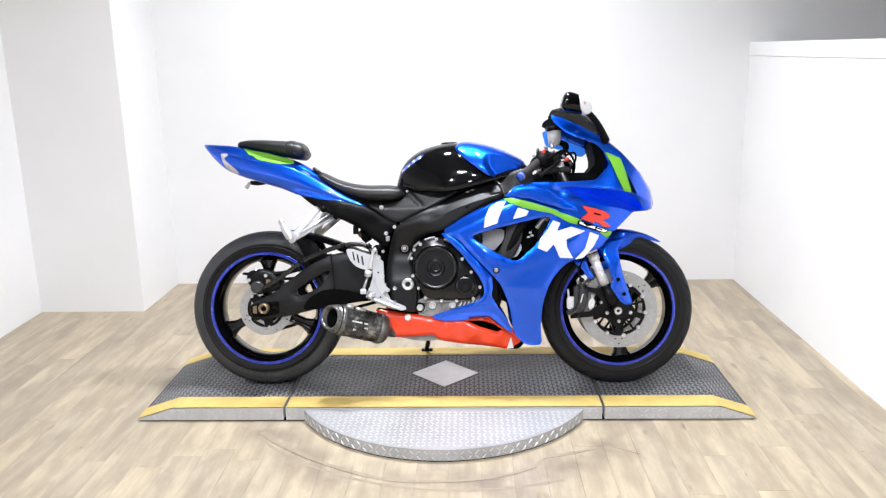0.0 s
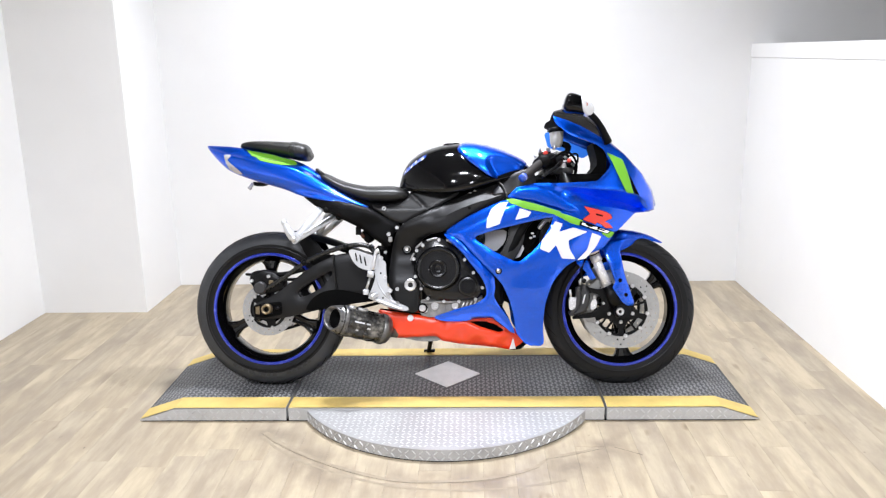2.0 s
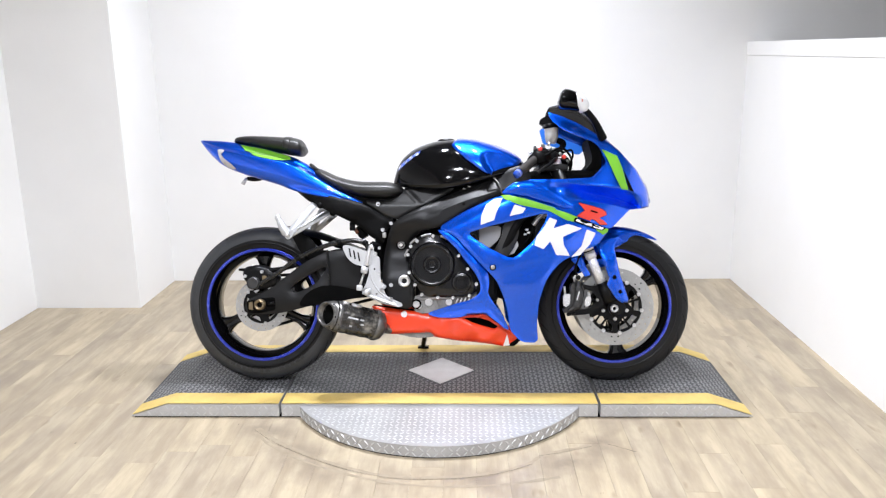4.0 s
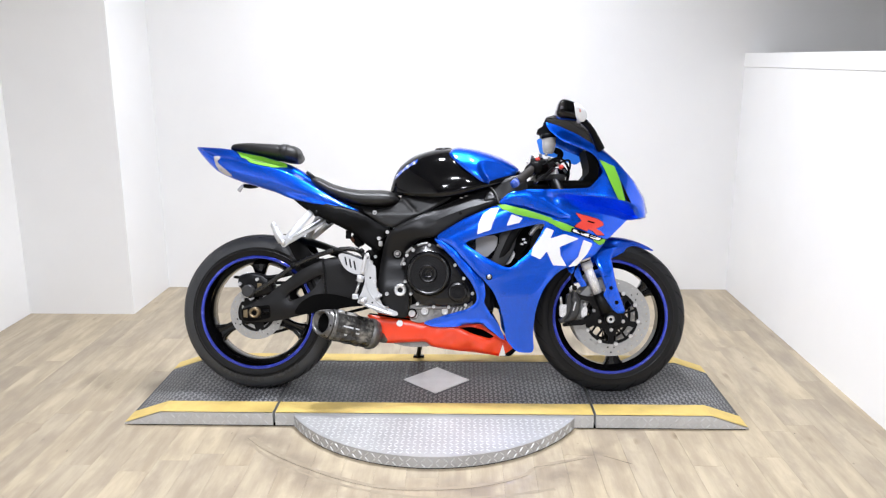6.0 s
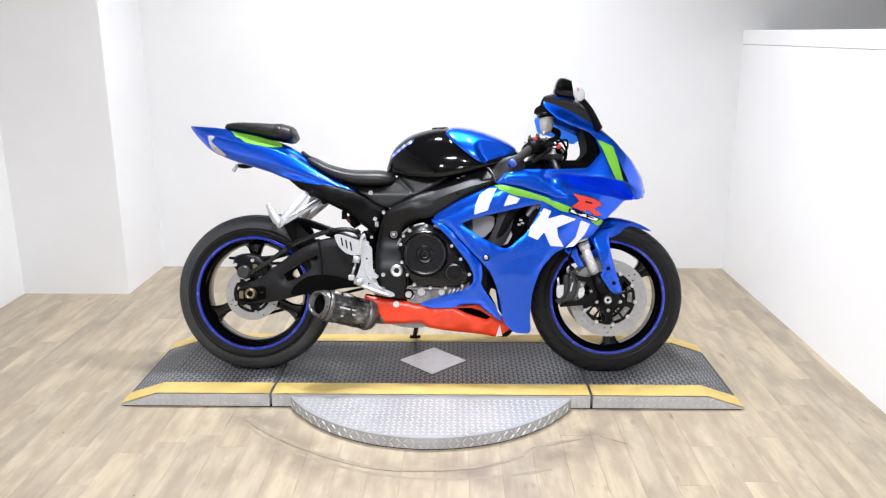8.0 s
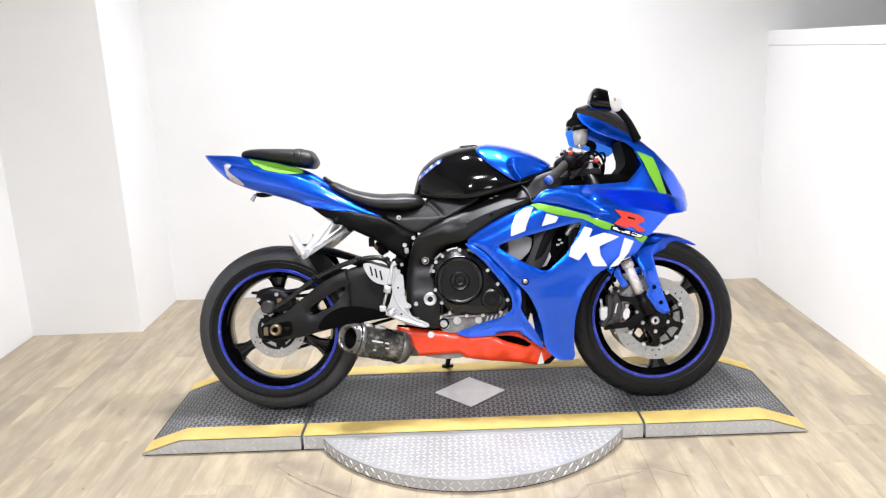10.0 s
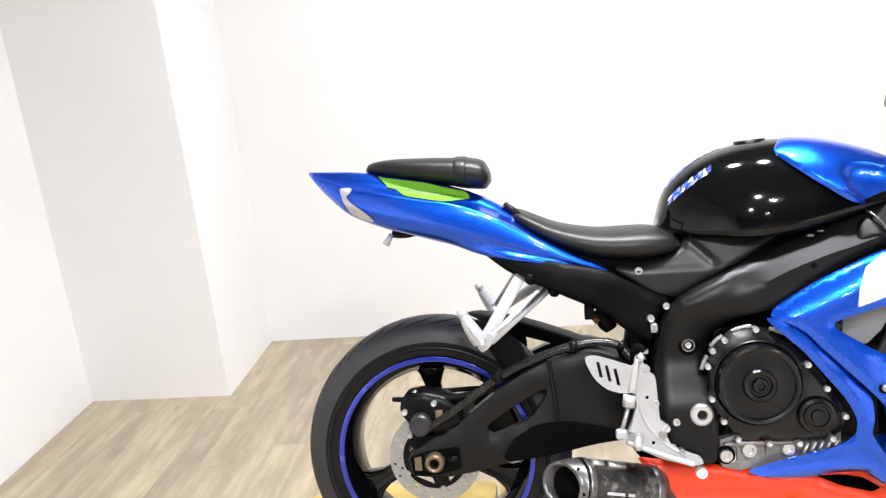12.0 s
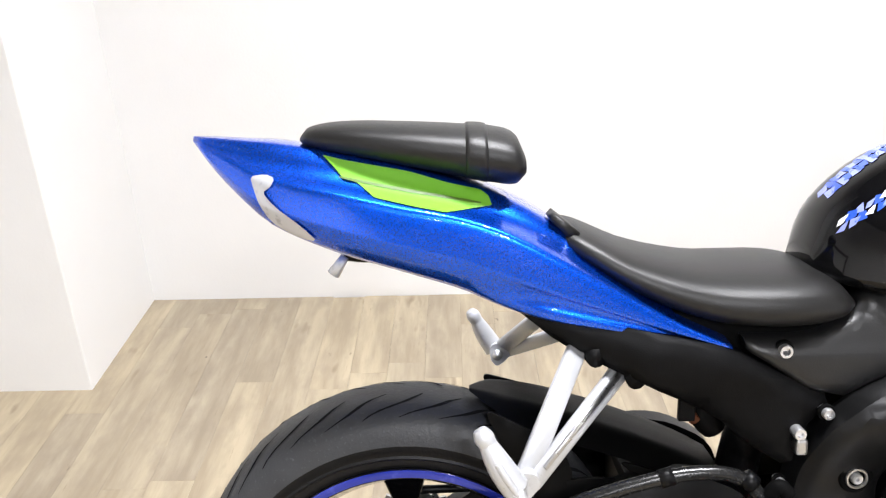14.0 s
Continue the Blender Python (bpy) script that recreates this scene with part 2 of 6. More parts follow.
def merge(bm, other):
    me = bpy.data.meshes.new("t")
    other.to_mesh(me)
    other.free()
    bm.from_mesh(me)
    bpy.data.meshes.remove(me)


def box(x0, x1, y0, y1, z0, z1, bevel=0.0):
    return add_box(bmesh.new(), x0, x1, y0, y1, z0, z1, bevel)


def chaikin(pts, rounds=2, k=0.2):
    for _ in range(rounds):
        out = []
        for i, p in enumerate(pts):
            q = pts[(i + 1) % len(pts)]
            out.append((p[0] + (q[0] - p[0]) * k, p[1] + (q[1] - p[1]) * k))
            out.append((q[0] + (p[0] - q[0]) * k, q[1] + (p[1] - q[1]) * k))
        pts = out
    return pts


def inside(p, poly):
    hit = False
    for i, a in enumerate(poly):
        b = poly[i - 1]
        if (a[1] > p[1]) != (b[1] > p[1]) and p[0] < (b[0] - a[0]) * (p[1] - a[1]) / (b[1] - a[1]) + a[0]:
            hit = not hit
    return hit


def edge_gap(p, polys):
    best = 9.0
    for poly in polys:
        a = np.array(poly)
        d = np.roll(a, -1, axis=0) - a
        r = np.array(p[:2]) - a
        k = np.clip((r * d).sum(1) / np.maximum((d * d).sum(1), 1e-12), 0, 1)
        best = min(best, float(np.sqrt(((r - d * k[:, None]) ** 2).sum(1)).min()))
    return best


def mesh_2d(outline, holes=(), step=0.03, creases=()):
    """A triangle mesh of a flat shape with holes: points and triangles, with edges along the creases."""
    loops = [list(outline), *[list(h) for h in holes]]
    pts, edges = [], []
    for loop in loops:
        n, k = len(loop), len(pts)
        pts += loop
        edges += [(k + i, k + (i + 1) % n) for i in range(n)]
    for line in creases:
        k = len(pts)
        pts += line
        edges += [(k + i, k + i + 1) for i in range(len(line) - 1)]
    lines = [list(line) + list(line)[-2:0:-1] for line in creases]
    if step:
        us, ws = [p[0] for p in outline], [p[1] for p in outline]
        row, w = 0, min(ws) + step / 2
        while w < max(ws):
            u = min(us) + step * (0.5 if row % 2 else 0.25)
            while u < max(us):
                if inside((u, w), outline) and not any(inside((u, w), h) for h in holes) and edge_gap((u, w), loops + lines) > 0.4 * step:
                    pts.append((u, w))
                u += step
            w += step * 0.87
            row += 1
    got = delaunay_2d_cdt([Vector(p) for p in pts], edges, [], 0, 1e-6)
    pts = [tuple(p) for p in got[0]]
    tris = []
    for f in got[2]:
        c = (sum(pts[i][0] for i in f) / 3, sum(pts[i][1] for i in f) / 3)
        if inside(c, outline) and not any(inside(c, h) for h in holes):
            tris.append(tuple(f))
    return pts, tris


def rolled(outline, holes, form, roll, depth):
    """The outer skin of a panel: its form, turned inwards along its edges."""
    loops = [outline, *holes]

    def skin(u, w):
        k = max(0.0, 1 - edge_gap((u, w), loops) / roll) if roll else 0.0
        return form(u, w) + depth * k * k
    return skin


def sheet(outline, holes, skin, thick, step, side=1, creases=(), crisp=50):
    """A curved plate: outline and holes in (u, w), skin(u, w) gives v on the near side. side = -1 mirrors it."""
    pts, tris = mesh_2d(outline, holes, step, creases)
    bm = bmesh.new()
    vs = [skin(*p) for p in pts]
    outer = [bm.verts.new((p[0], side * v, p[1])) for p, v in zip(pts, vs)]
    inner = [bm.verts.new((p[0], side * (v + thick), p[1])) for p, v in zip(pts, vs)] if thick else None
    count = {}
    for t in tris:
        bm.faces.new([outer[i] for i in t])
        if thick:
            bm.faces.new([inner[i] for i in reversed(t)])
        for i in range(3):
            a, b = t[i], t[(i + 1) % 3]
            count[(a, b)] = 1
    if thick:
        for a, b in count:
            if (b, a) not in count:
                bm.faces.new((outer[a], inner[a], inner[b], outer[b]))
    loose = [v for v in bm.verts if not v.link_faces]
    bmesh.ops.delete(bm, geom=loose, context="VERTS")
    return soften(bm, crisp)


def plate(outline, v0, v1, holes=(), smooth=True, bevel=0.0, step=0):
    """A flat plate between v0 and v1."""
    bm = sheet(outline, holes, lambda u, w: v0, v1 - v0, step)
    return bm


def loft(sections, close=True):
    """A skin over rings of points, capped at both ends."""
    bm = bmesh.new()
    rings = [[bm.verts.new(p) for p in s] for s in sections]
    n = len(rings[0])
    for a, b in zip(rings, rings[1:]):
        for i in range(n):
            bm.faces.new((a[i], a[(i + 1) % n], b[(i + 1) % n], b[i]))
    if close:
        bm.faces.new(rings[0])
        bm.faces.new(rings[-1][::-1])
    return soften(bm, 50)


def glide(xs, ys, x):
    """Smooth interpolation through a few knots."""
    if x <= xs[0]:
        return ys[0]
    for i in range(len(xs) - 1):
        if x <= xs[i + 1]:
            h = xs[i + 1] - xs[i]
            s = (x - xs[i]) / h

            def slope(j):
                if j <= 0 or j >= len(xs) - 1:
                    j0, j1 = max(0, j - 1), min(len(xs) - 1, j + 1)
                else:
                    j0, j1 = j - 1, j + 1
                return (ys[j1] - ys[j0]) / (xs[j1] - xs[j0])
            a, b = slope(i) * h, slope(i + 1) * h
            return (2 * s**3 - 3 * s**2 + 1) * ys[i] + (s**3 - 2 * s**2 + s) * a + (-2 * s**3 + 3 * s**2) * ys[i + 1] + (s**3 - s**2) * b
    return ys[-1]


def tube(path, radius, sides=10, rounds=2):
    """A pipe along a smoothed path; radius may be a number or one per point."""
    pts = [Vector(p) for p in path]
    rad = [radius] * len(pts) if isinstance(radius, (int, float)) else list(radius)
    for _ in range(rounds if len(pts) > 2 else 0):
        np_, nr = [pts[0]], [rad[0]]
        for i in range(len(pts) - 1):
            np_ += [pts[i].lerp(pts[i + 1], 0.25), pts[i].lerp(pts[i + 1], 0.75)]
            nr += [rad[i] * 0.75 + rad[i + 1] * 0.25, rad[i] * 0.25 + rad[i + 1] * 0.75]
        pts, rad = np_ + [pts[-1]], nr + [rad[-1]]
    rings, up = [], None
    for i, p in enumerate(pts):
        d = (pts[min(i + 1, len(pts) - 1)] - pts[max(i - 1, 0)]).normalized()
        if up is None:
            up = d.orthogonal()
        up = (up - d * up.dot(d)).normalized()
        side = d.cross(up)
        rings.append([p + (up * math.cos(a) + side * math.sin(a)) * rad[i] for a in [2 * math.pi * k / sides for k in range(sides)]])
    return loft(rings)


def turned(profile, axis_u, axis_w, segments=64, ring=False):
    """A body of revolution about a crosswise axis: profile of (radius, v)."""
    bm = bmesh.new()
    cols = []
    for k in range(segments):
        a = 2 * math.pi * k / segments
        cols.append([bm.verts.new((axis_u + r * math.cos(a), v, axis_w + r * math.sin(a))) for r, v in profile])
    n = len(profile)
    for k in range(segments):
        a, b = cols[k], cols[(k + 1) % segments]
        for i in range(n if ring else n - 1):
            j = (i + 1) % n
            bm.faces.new((a[i], a[j], b[j], b[i]))
    bmesh.ops.remove_doubles(bm, verts=bm.verts[:], dist=1e-6)
    return soften(bm, 32)


def drum(u, w, r, v0, v1, segments=32, lip=0.004):
    """A short chamfered cylinder lying crosswise."""
    return turned([(0, v0), (r - lip, v0), (r, v0 + lip), (r, v1 - lip), (r - lip, v1), (0, v1)], u, w, segments)


def bolt(u, w, v, r=0.009, proud=0.008):
    return turned([(0, v - proud * 0.4), (r * 0.5, v - proud * 0.4), (r * 0.55, v - proud), (r * 0.9, v - proud), (r, v - proud * 0.7), (r, v + 0.01), (0, v + 0.01)], u, w, 14)


def circle(u, w, r, n=12, a0=0.0):
    return [(u + r * math.cos(a0 + 2 * math.pi * k / n), w + r * math.sin(a0 + 2 * math.pi * k / n)) for k in range(n)]


def flat_bar(a, b, width, thick, across=(0, 1, 0)):
    """A bevelled flat bar from a to b; width and thick may be pairs."""
    a, b = Vector(a), Vector(b)
    d = (b - a).normalized()
    n = (Vector(across) - d * Vector(across).dot(d)).normalized()
    e = d.cross(n)
    width = width if isinstance(width, tuple) else (width, width)
    rings = []
    for p, wd in ((a, width[0]), (b, width[1])):
        h, q, k = wd / 2, thick / 2, min(wd, thick) * 0.22
        rings.append([p + e * x + n * y for x, y in ((-h, -q + k), (-h + k, -q), (h - k, -q), (h, -q + k), (h, q - k), (h - k, q), (-h + k, q), (-h, q - k))])
    return loft(rings)

# ---------------------------------------------------------------- the room
JOINT = surface("plank_joint", (0.17, 0.14, 0.10), 0.7)
LEFT, RIGHT, BACK, FRONT, FAR = -2.325, 1.745, 1.59, -6.5, 3.6


def structure(name, bm, material, label, parent=None):
    return tagged(part(name, bm, material, parent), label, "floor" if "floor" in name else name.split("_")[0], kind="structure")


structure("wall_back", box(LEFT - 0.15, FAR + 0.15, BACK, BACK + 0.15, -0.1, CEILING), WALL, "smooth white painted back wall")
structure("wall_left", box(LEFT - 0.15, LEFT, FRONT - 0.05, BACK + 0.06, -0.1, CEILING), WALL, "smooth white painted side wall with a framed board")
structure("wall_column", box(LEFT - 0.05, -1.732, 1.045, BACK + 0.05, -0.1, CEILING, 0.003), WALL, "white boxed-out wall corner pillar")
structure("wall_half", box(RIGHT, RIGHT + 0.12, FRONT - 0.02, BACK + 0.05, -0.1, 1.345), WALL, "white chest-high partition wall")
structure("trim_half_wall", box(RIGHT - 0.004, RIGHT + 0.124, FRONT - 0.03, BACK + 0.06, 1.346, 1.424, 0.004), WALL, "white cap along the partition wall")
structure("wall_far", box(FAR, FAR + 0.15, FRONT, BACK - 0.002, -0.1, CEILING), WALL, "plain white far side wall")
# Unseen closing wall, greyed to keep fill light off the bike's side.
structure("wall_front", box(LEFT - 0.15, FAR + 0.15, FRONT - 0.15, FRONT - 0.002, -0.1, CEILING), GREY_WALL, "unseen front wall, greyed to cut the fill light")
structure("ceiling", box(LEFT - 0.2, FAR + 0.2, FRONT - 0.2, BACK + 0.2, CEILING, CEILING + 0.1), CEIL, "flat ceiling out of view, greyed to cut the fill light")
floor = structure("floor", box(LEFT - 0.2, FAR + 0.2, FRONT - 0.2, BACK + 0.2, -0.12, -0.004), JOINT, "light oak vinyl plank floor")

for lx, ly, power in LAMPS:
    # The added fill lamps get the same fixture.
    lamp = tagged(new("ceiling_lamp"), "unseen round flush ceiling lamp with a bright lens", "lamp", "ceiling lamps")
    lamp.matrix_world = pose(lx, ly, CEILING)
    bm = bmesh.new()
    ring = [(0.118, 0.0), (0.130, -0.02), (0.130, -0.045), (0.120, -0.05), (0.110, -0.045), (0.110, 0.0)]
    cols = [[bm.verts.new((r * math.cos(a), r * math.sin(a), z)) for r, z in ring] for a in [2 * math.pi * k / 40 for k in range(40)]]
    for k in range(40):
        for i in range(len(ring)):
            j = (i + 1) % len(ring)
            bm.faces.new((cols[k][i], cols[k][j], cols[(k + 1) % 40][j], cols[(k + 1) % 40][i]))
    part("rim", soften(bm), SILVER, lamp)
    bm = bmesh.new()
    bmesh.ops.create_circle(bm, cap_ends=True, radius=0.111, segments=40, matrix=Matrix.Translation((0, 0, -0.03)))
    part("lens", bm, GLOW, lamp, "glowing lens")

# ---------------------------------------------------------------- the turntable ramp
TOP, PF, PB, LIFT = 0.055, -0.335, 0.30, 0.005
turntable = tagged(new("motorcycle_turntable"), "low tread-plate turntable ramp with yellow edges on the floor", "turntable")


def wedge(x0, x1, x2, sign):
    """A ramp section from the joint x0 to its crest x1 and down to its toe x2."""
    bm = bmesh.new()
    rows = []
    for y in (PF, PB):
        rows.append([bm.verts.new((sign * x, y, z)) for x, z in ((x0, LIFT), (x0, TOP), (x1, TOP), (x2, LIFT + 0.002), (x2, LIFT))])
    n = 5
    for i in range(n):
        bm.faces.new((rows[0][i], rows[0][(i + 1) % n], rows[1][(i + 1) % n], rows[1][i]))
    bm.faces.new(rows[0])
    bm.faces.new(rows[1][::-1])
    return bm


def deck_height(x):
    return TOP if abs(x) < 1.07 else TOP - (abs(x) - 1.07) / 0.146 * (TOP - LIFT - 0.002)


def lugs(spots, along, across, high, frame_of):
    """Many small raised bars, joined: each spot is (a, b, slant) on a surface given by frame_of(a, b) -> place, two axes, normal."""
    verts, faces = [], []
    for a, b, slant in spots:
        p, e1, e2, n = frame_of(a, b)
        c, s = math.cos(slant), math.sin(slant)
        d1, d2 = e1 * c + e2 * s, e2 * c - e1 * s
        k = len(verts)
        for du, dv, h in ((-1, 0, -0.2), (-0.45, -1, -0.2), (0.45, -1, -0.2), (1, 0, -0.2), (0.45, 1, -0.2), (-0.45, 1, -0.2), (-0.55, 0, 1), (0.55, 0, 1)):
            verts.append(p + d1 * (du * along) + d2 * (dv * across) + n * (h * high))
        faces += [(k, k + 1, k + 6), (k + 1, k + 2, k + 7, k + 6), (k + 2, k + 3, k + 7), (k + 3, k + 4, k + 7), (k + 4, k + 5, k + 6, k + 7), (k + 5, k, k + 6)]
    me = bpy.data.meshes.new("tread_texture")
    me.from_pydata([tuple(v) for v in verts], [], faces)
    bm = bmesh.new()
    bm.from_mesh(me)
    bpy.data.meshes.remove(me)
    return soften(bm, 80)


def tread_grid(x0, x1, y0, y1, pitch):
    out, j, y = [], 0, y0 + pitch / 2
    while y < y1:
        i, x = 0, x0 + pitch / 2
        while x < x1:
            out.append((x, y, radians(45 if (i + j) % 2 else -45)))
            x += pitch
            i += 1
        y += pitch
        j += 1
    return out


X3, Y3, Z3 = Vector((1, 0, 0)), Vector((0, 1, 0)), Vector((0, 0, 1))


def on_deck(a, b):
    if abs(a) > 1.07:
        e = Vector((0.146, 0, -(TOP - LIFT - 0.002) * (1 if a > 0 else -1))).normalized()
        return Vector((a, b, deck_height(a) + 0.002)), e, Y3, e.cross(Y3)
    return Vector((a, b, TOP + 0.002)), X3, Y3, Z3


YF, YB = -0.236, 0.212
for sign, word in ((-1, "rear"), (1, "front")):
    ramp_part = part("ramp", wedge(0.629, 1.07, 1.216, sign), LIT_TREAD, turntable, "tread-plate ramp end with lightened side faces")
    bm = bmesh.new()
    xs = [sign * x for x in (0.629, 1.07, 1.214)]
    for y0, y1 in ((YF, YB),):
        for xa, xb in zip(xs, xs[1:]):
            quad = [(xa, y0), (xb, y0), (xb, y1), (xa, y1)]
            bm.faces.new([bm.verts.new((x, y, deck_height(x) + 0.002)) for x, y in quad])
    part("deck_paint", bm, DECK, ramp_part, "worn dark grey painted deck")
    lo, hi = sorted((sign * 0.632, sign * 1.205))
    part("tread_texture", lugs(tread_grid(lo, hi, YF + 0.002, YB, 0.019), 0.0112, 0.0042, 0.0024, on_deck), LUG, ramp_part)["kind"] = "stuff"
    for y0, y1 in ((PF + 0.001, YF), (YB, PB - 0.001)):
        bm = bmesh.new()
        for xa, xb in zip(xs, xs[1:]):
            bm.faces.new([bm.verts.new((x, y, deck_height(x) + 0.004)) for x, y in ((xa, y0), (xb, y0), (xb, y1), (xa, y1))])
        part("edge_tape", bm, YELLOW, ramp_part, "yellow edge tape")

    def on_front(a, b):
        return Vector((a, PF, b)), X3, Z3, -Y3
    spots = [s for s in tread_grid(lo, hi, 0.004, TOP, 0.0245) if s[1] < deck_height(s[0]) - 0.009]
    part("side_texture", lugs(spots, 0.0125, 0.0027, 0.0028, on_front), BRIGHT, ramp_part)["kind"] = "stuff"

# The centre's side faces take the lightened plate too.
centre = part("centre_section", box(-0.619, 0.619, PF, PB, LIFT, TOP), LIT_TREAD, turntable, "middle deck section between the ramps")
bm = bmesh.new()
bm.faces.new([bm.verts.new((x, y, TOP + 0.002)) for x, y in ((-0.618, YF), (0.618, YF), (0.618, YB), (-0.618, YB))])
part("deck_paint", bm, DECK, centre, "worn dark grey painted deck")
DIAMOND = 0.142
spots = [s for s in tread_grid(-0.617, 0.617, YF + 0.002, YB, 0.019) if abs(s[0]) + abs(s[1]) > DIAMOND + 0.008]
part("tread_texture", lugs(spots, 0.0112, 0.0042, 0.0024, on_deck), LUG, centre)["kind"] = "stuff"
for y0, y1 in ((PF + 0.001, YF), (YB, PB - 0.001)):
    bm = bmesh.new()
    bm.faces.new([bm.verts.new((x, y, TOP + 0.004)) for x, y in ((-0.618, y0), (0.618, y0), (0.618, y1), (-0.618, y1))])
    part("edge_tape", bm, YELLOW, centre, "yellow edge tape")
bm = bmesh.new()
base = [bm.verts.new((x, y, TOP + 0.001)) for x, y in ((-DIAMOND, 0), (0, -DIAMOND), (DIAMOND, 0), (0, DIAMOND))]
top = [bm.verts.new((v.co.x * 0.985, v.co.y * 0.985, TOP + 0.005)) for v in base]
bm.faces.new(top)
for i in range(4):
    bm.faces.new((base[i], base[(i + 1) % 4], top[(i + 1) % 4], top[i]))
part("diamond_plate", bm, PLATE, centre, "scuffed bright metal diamond plate")
part("side_texture", lugs([s for s in tread_grid(-0.617, 0.617, 0.004, TOP - 0.003, 0.0245) if abs(s[0]) > 0.56], 0.0125, 0.0027, 0.0028, on_front), BRIGHT, centre)["kind"] = "stuff"

# the round plate that shows in front of the deck
DISC_R, DISC_Y, DISC_Z = 0.622, -0.037, 0.048
bm = bmesh.new()
arc = []
a0 = math.asin((PF - 0.003 - DISC_Y) / DISC_R)
for k in range(61):
    a = (math.pi - a0) + (math.pi + 2 * a0) * k / 60
    arc.append((DISC_R * math.cos(a), DISC_Y + DISC_R * math.sin(a)))
up = [bm.verts.new((x, y, DISC_Z)) for x, y in arc]
down = [bm.verts.new((x, y, LIFT)) for x, y in arc]
bm.faces.new(up)
for i in range(len(arc) - 1):
    bm.faces.new((up[i], down[i], down[i + 1], up[i + 1]))
bm.faces.new((up[-1], down[-1], down[0], up[0]))
disc = part("round_plate", bm, TREAD, turntable, "bright tread-plate half round")


def on_disc(a, b):
    return Vector((a, b, DISC_Z)), X3, Y3, Z3


def on_rim(a, b):
    n = Vector((math.cos(a), math.sin(a), 0))
    return Vector((0, DISC_Y, b)) + n * DISC_R, Z3.cross(n), Z3, n


spots = [s for s in tread_grid(-0.6, 0.6, -0.66, PF - 0.01, 0.022) if s[0] ** 2 + (s[1] - DISC_Y) ** 2 < (DISC_R - 0.012) ** 2]
part("tread_texture", lugs(spots, 0.011, 0.0034, 0.0018, on_disc), BRIGHT, disc)["kind"] = "stuff"
spots, k = [], 0
for i in range(2):
    for j in range(int((math.pi + 2 * a0) * DISC_R / 0.026)):
        spots.append((math.pi - a0 + (j + 0.5) * 0.026 / DISC_R, 0.014 + 0.02 * i, radians(45 if (i + j) % 2 else -45)))
part("side_texture", lugs(spots, 0.0125, 0.0027, 0.0028, on_rim), BRIGHT, disc)["kind"] = "stuff"

# Black layer standing in for the shaded gap under ramp and plate.
bm = box(-1.205, 1.205, PF + 0.004, PB - 0.004, 0.0, LIFT)
low = [bm.verts.new((x * 0.994, DISC_Y + (y - DISC_Y) * 0.994, LIFT)) for x, y in arc]
base = [bm.verts.new((v.co.x, v.co.y, 0)) for v in low]
for i in range(len(arc) - 1):
    bm.faces.new((low[i], base[i], base[i + 1], low[i + 1]))
part("gap_shade", bm, BLACK, turntable, "black layer for the shade under the ramp")

# ---------------------------------------------------------------- the motorcycle (u forward, v to its left, w up; it leans on its stand)
from mathutils.bvhtree import BVHTree

bike = tagged(new("motorcycle"), "blue and black sport motorcycle with an orange-red belly pan", "motorcycle")
bike.matrix_world = pose(0, -0.083, TOP + 0.003, -12.5, 0, 0)
RW, FW = (-0.730, 0.319), (0.715, 0.306)


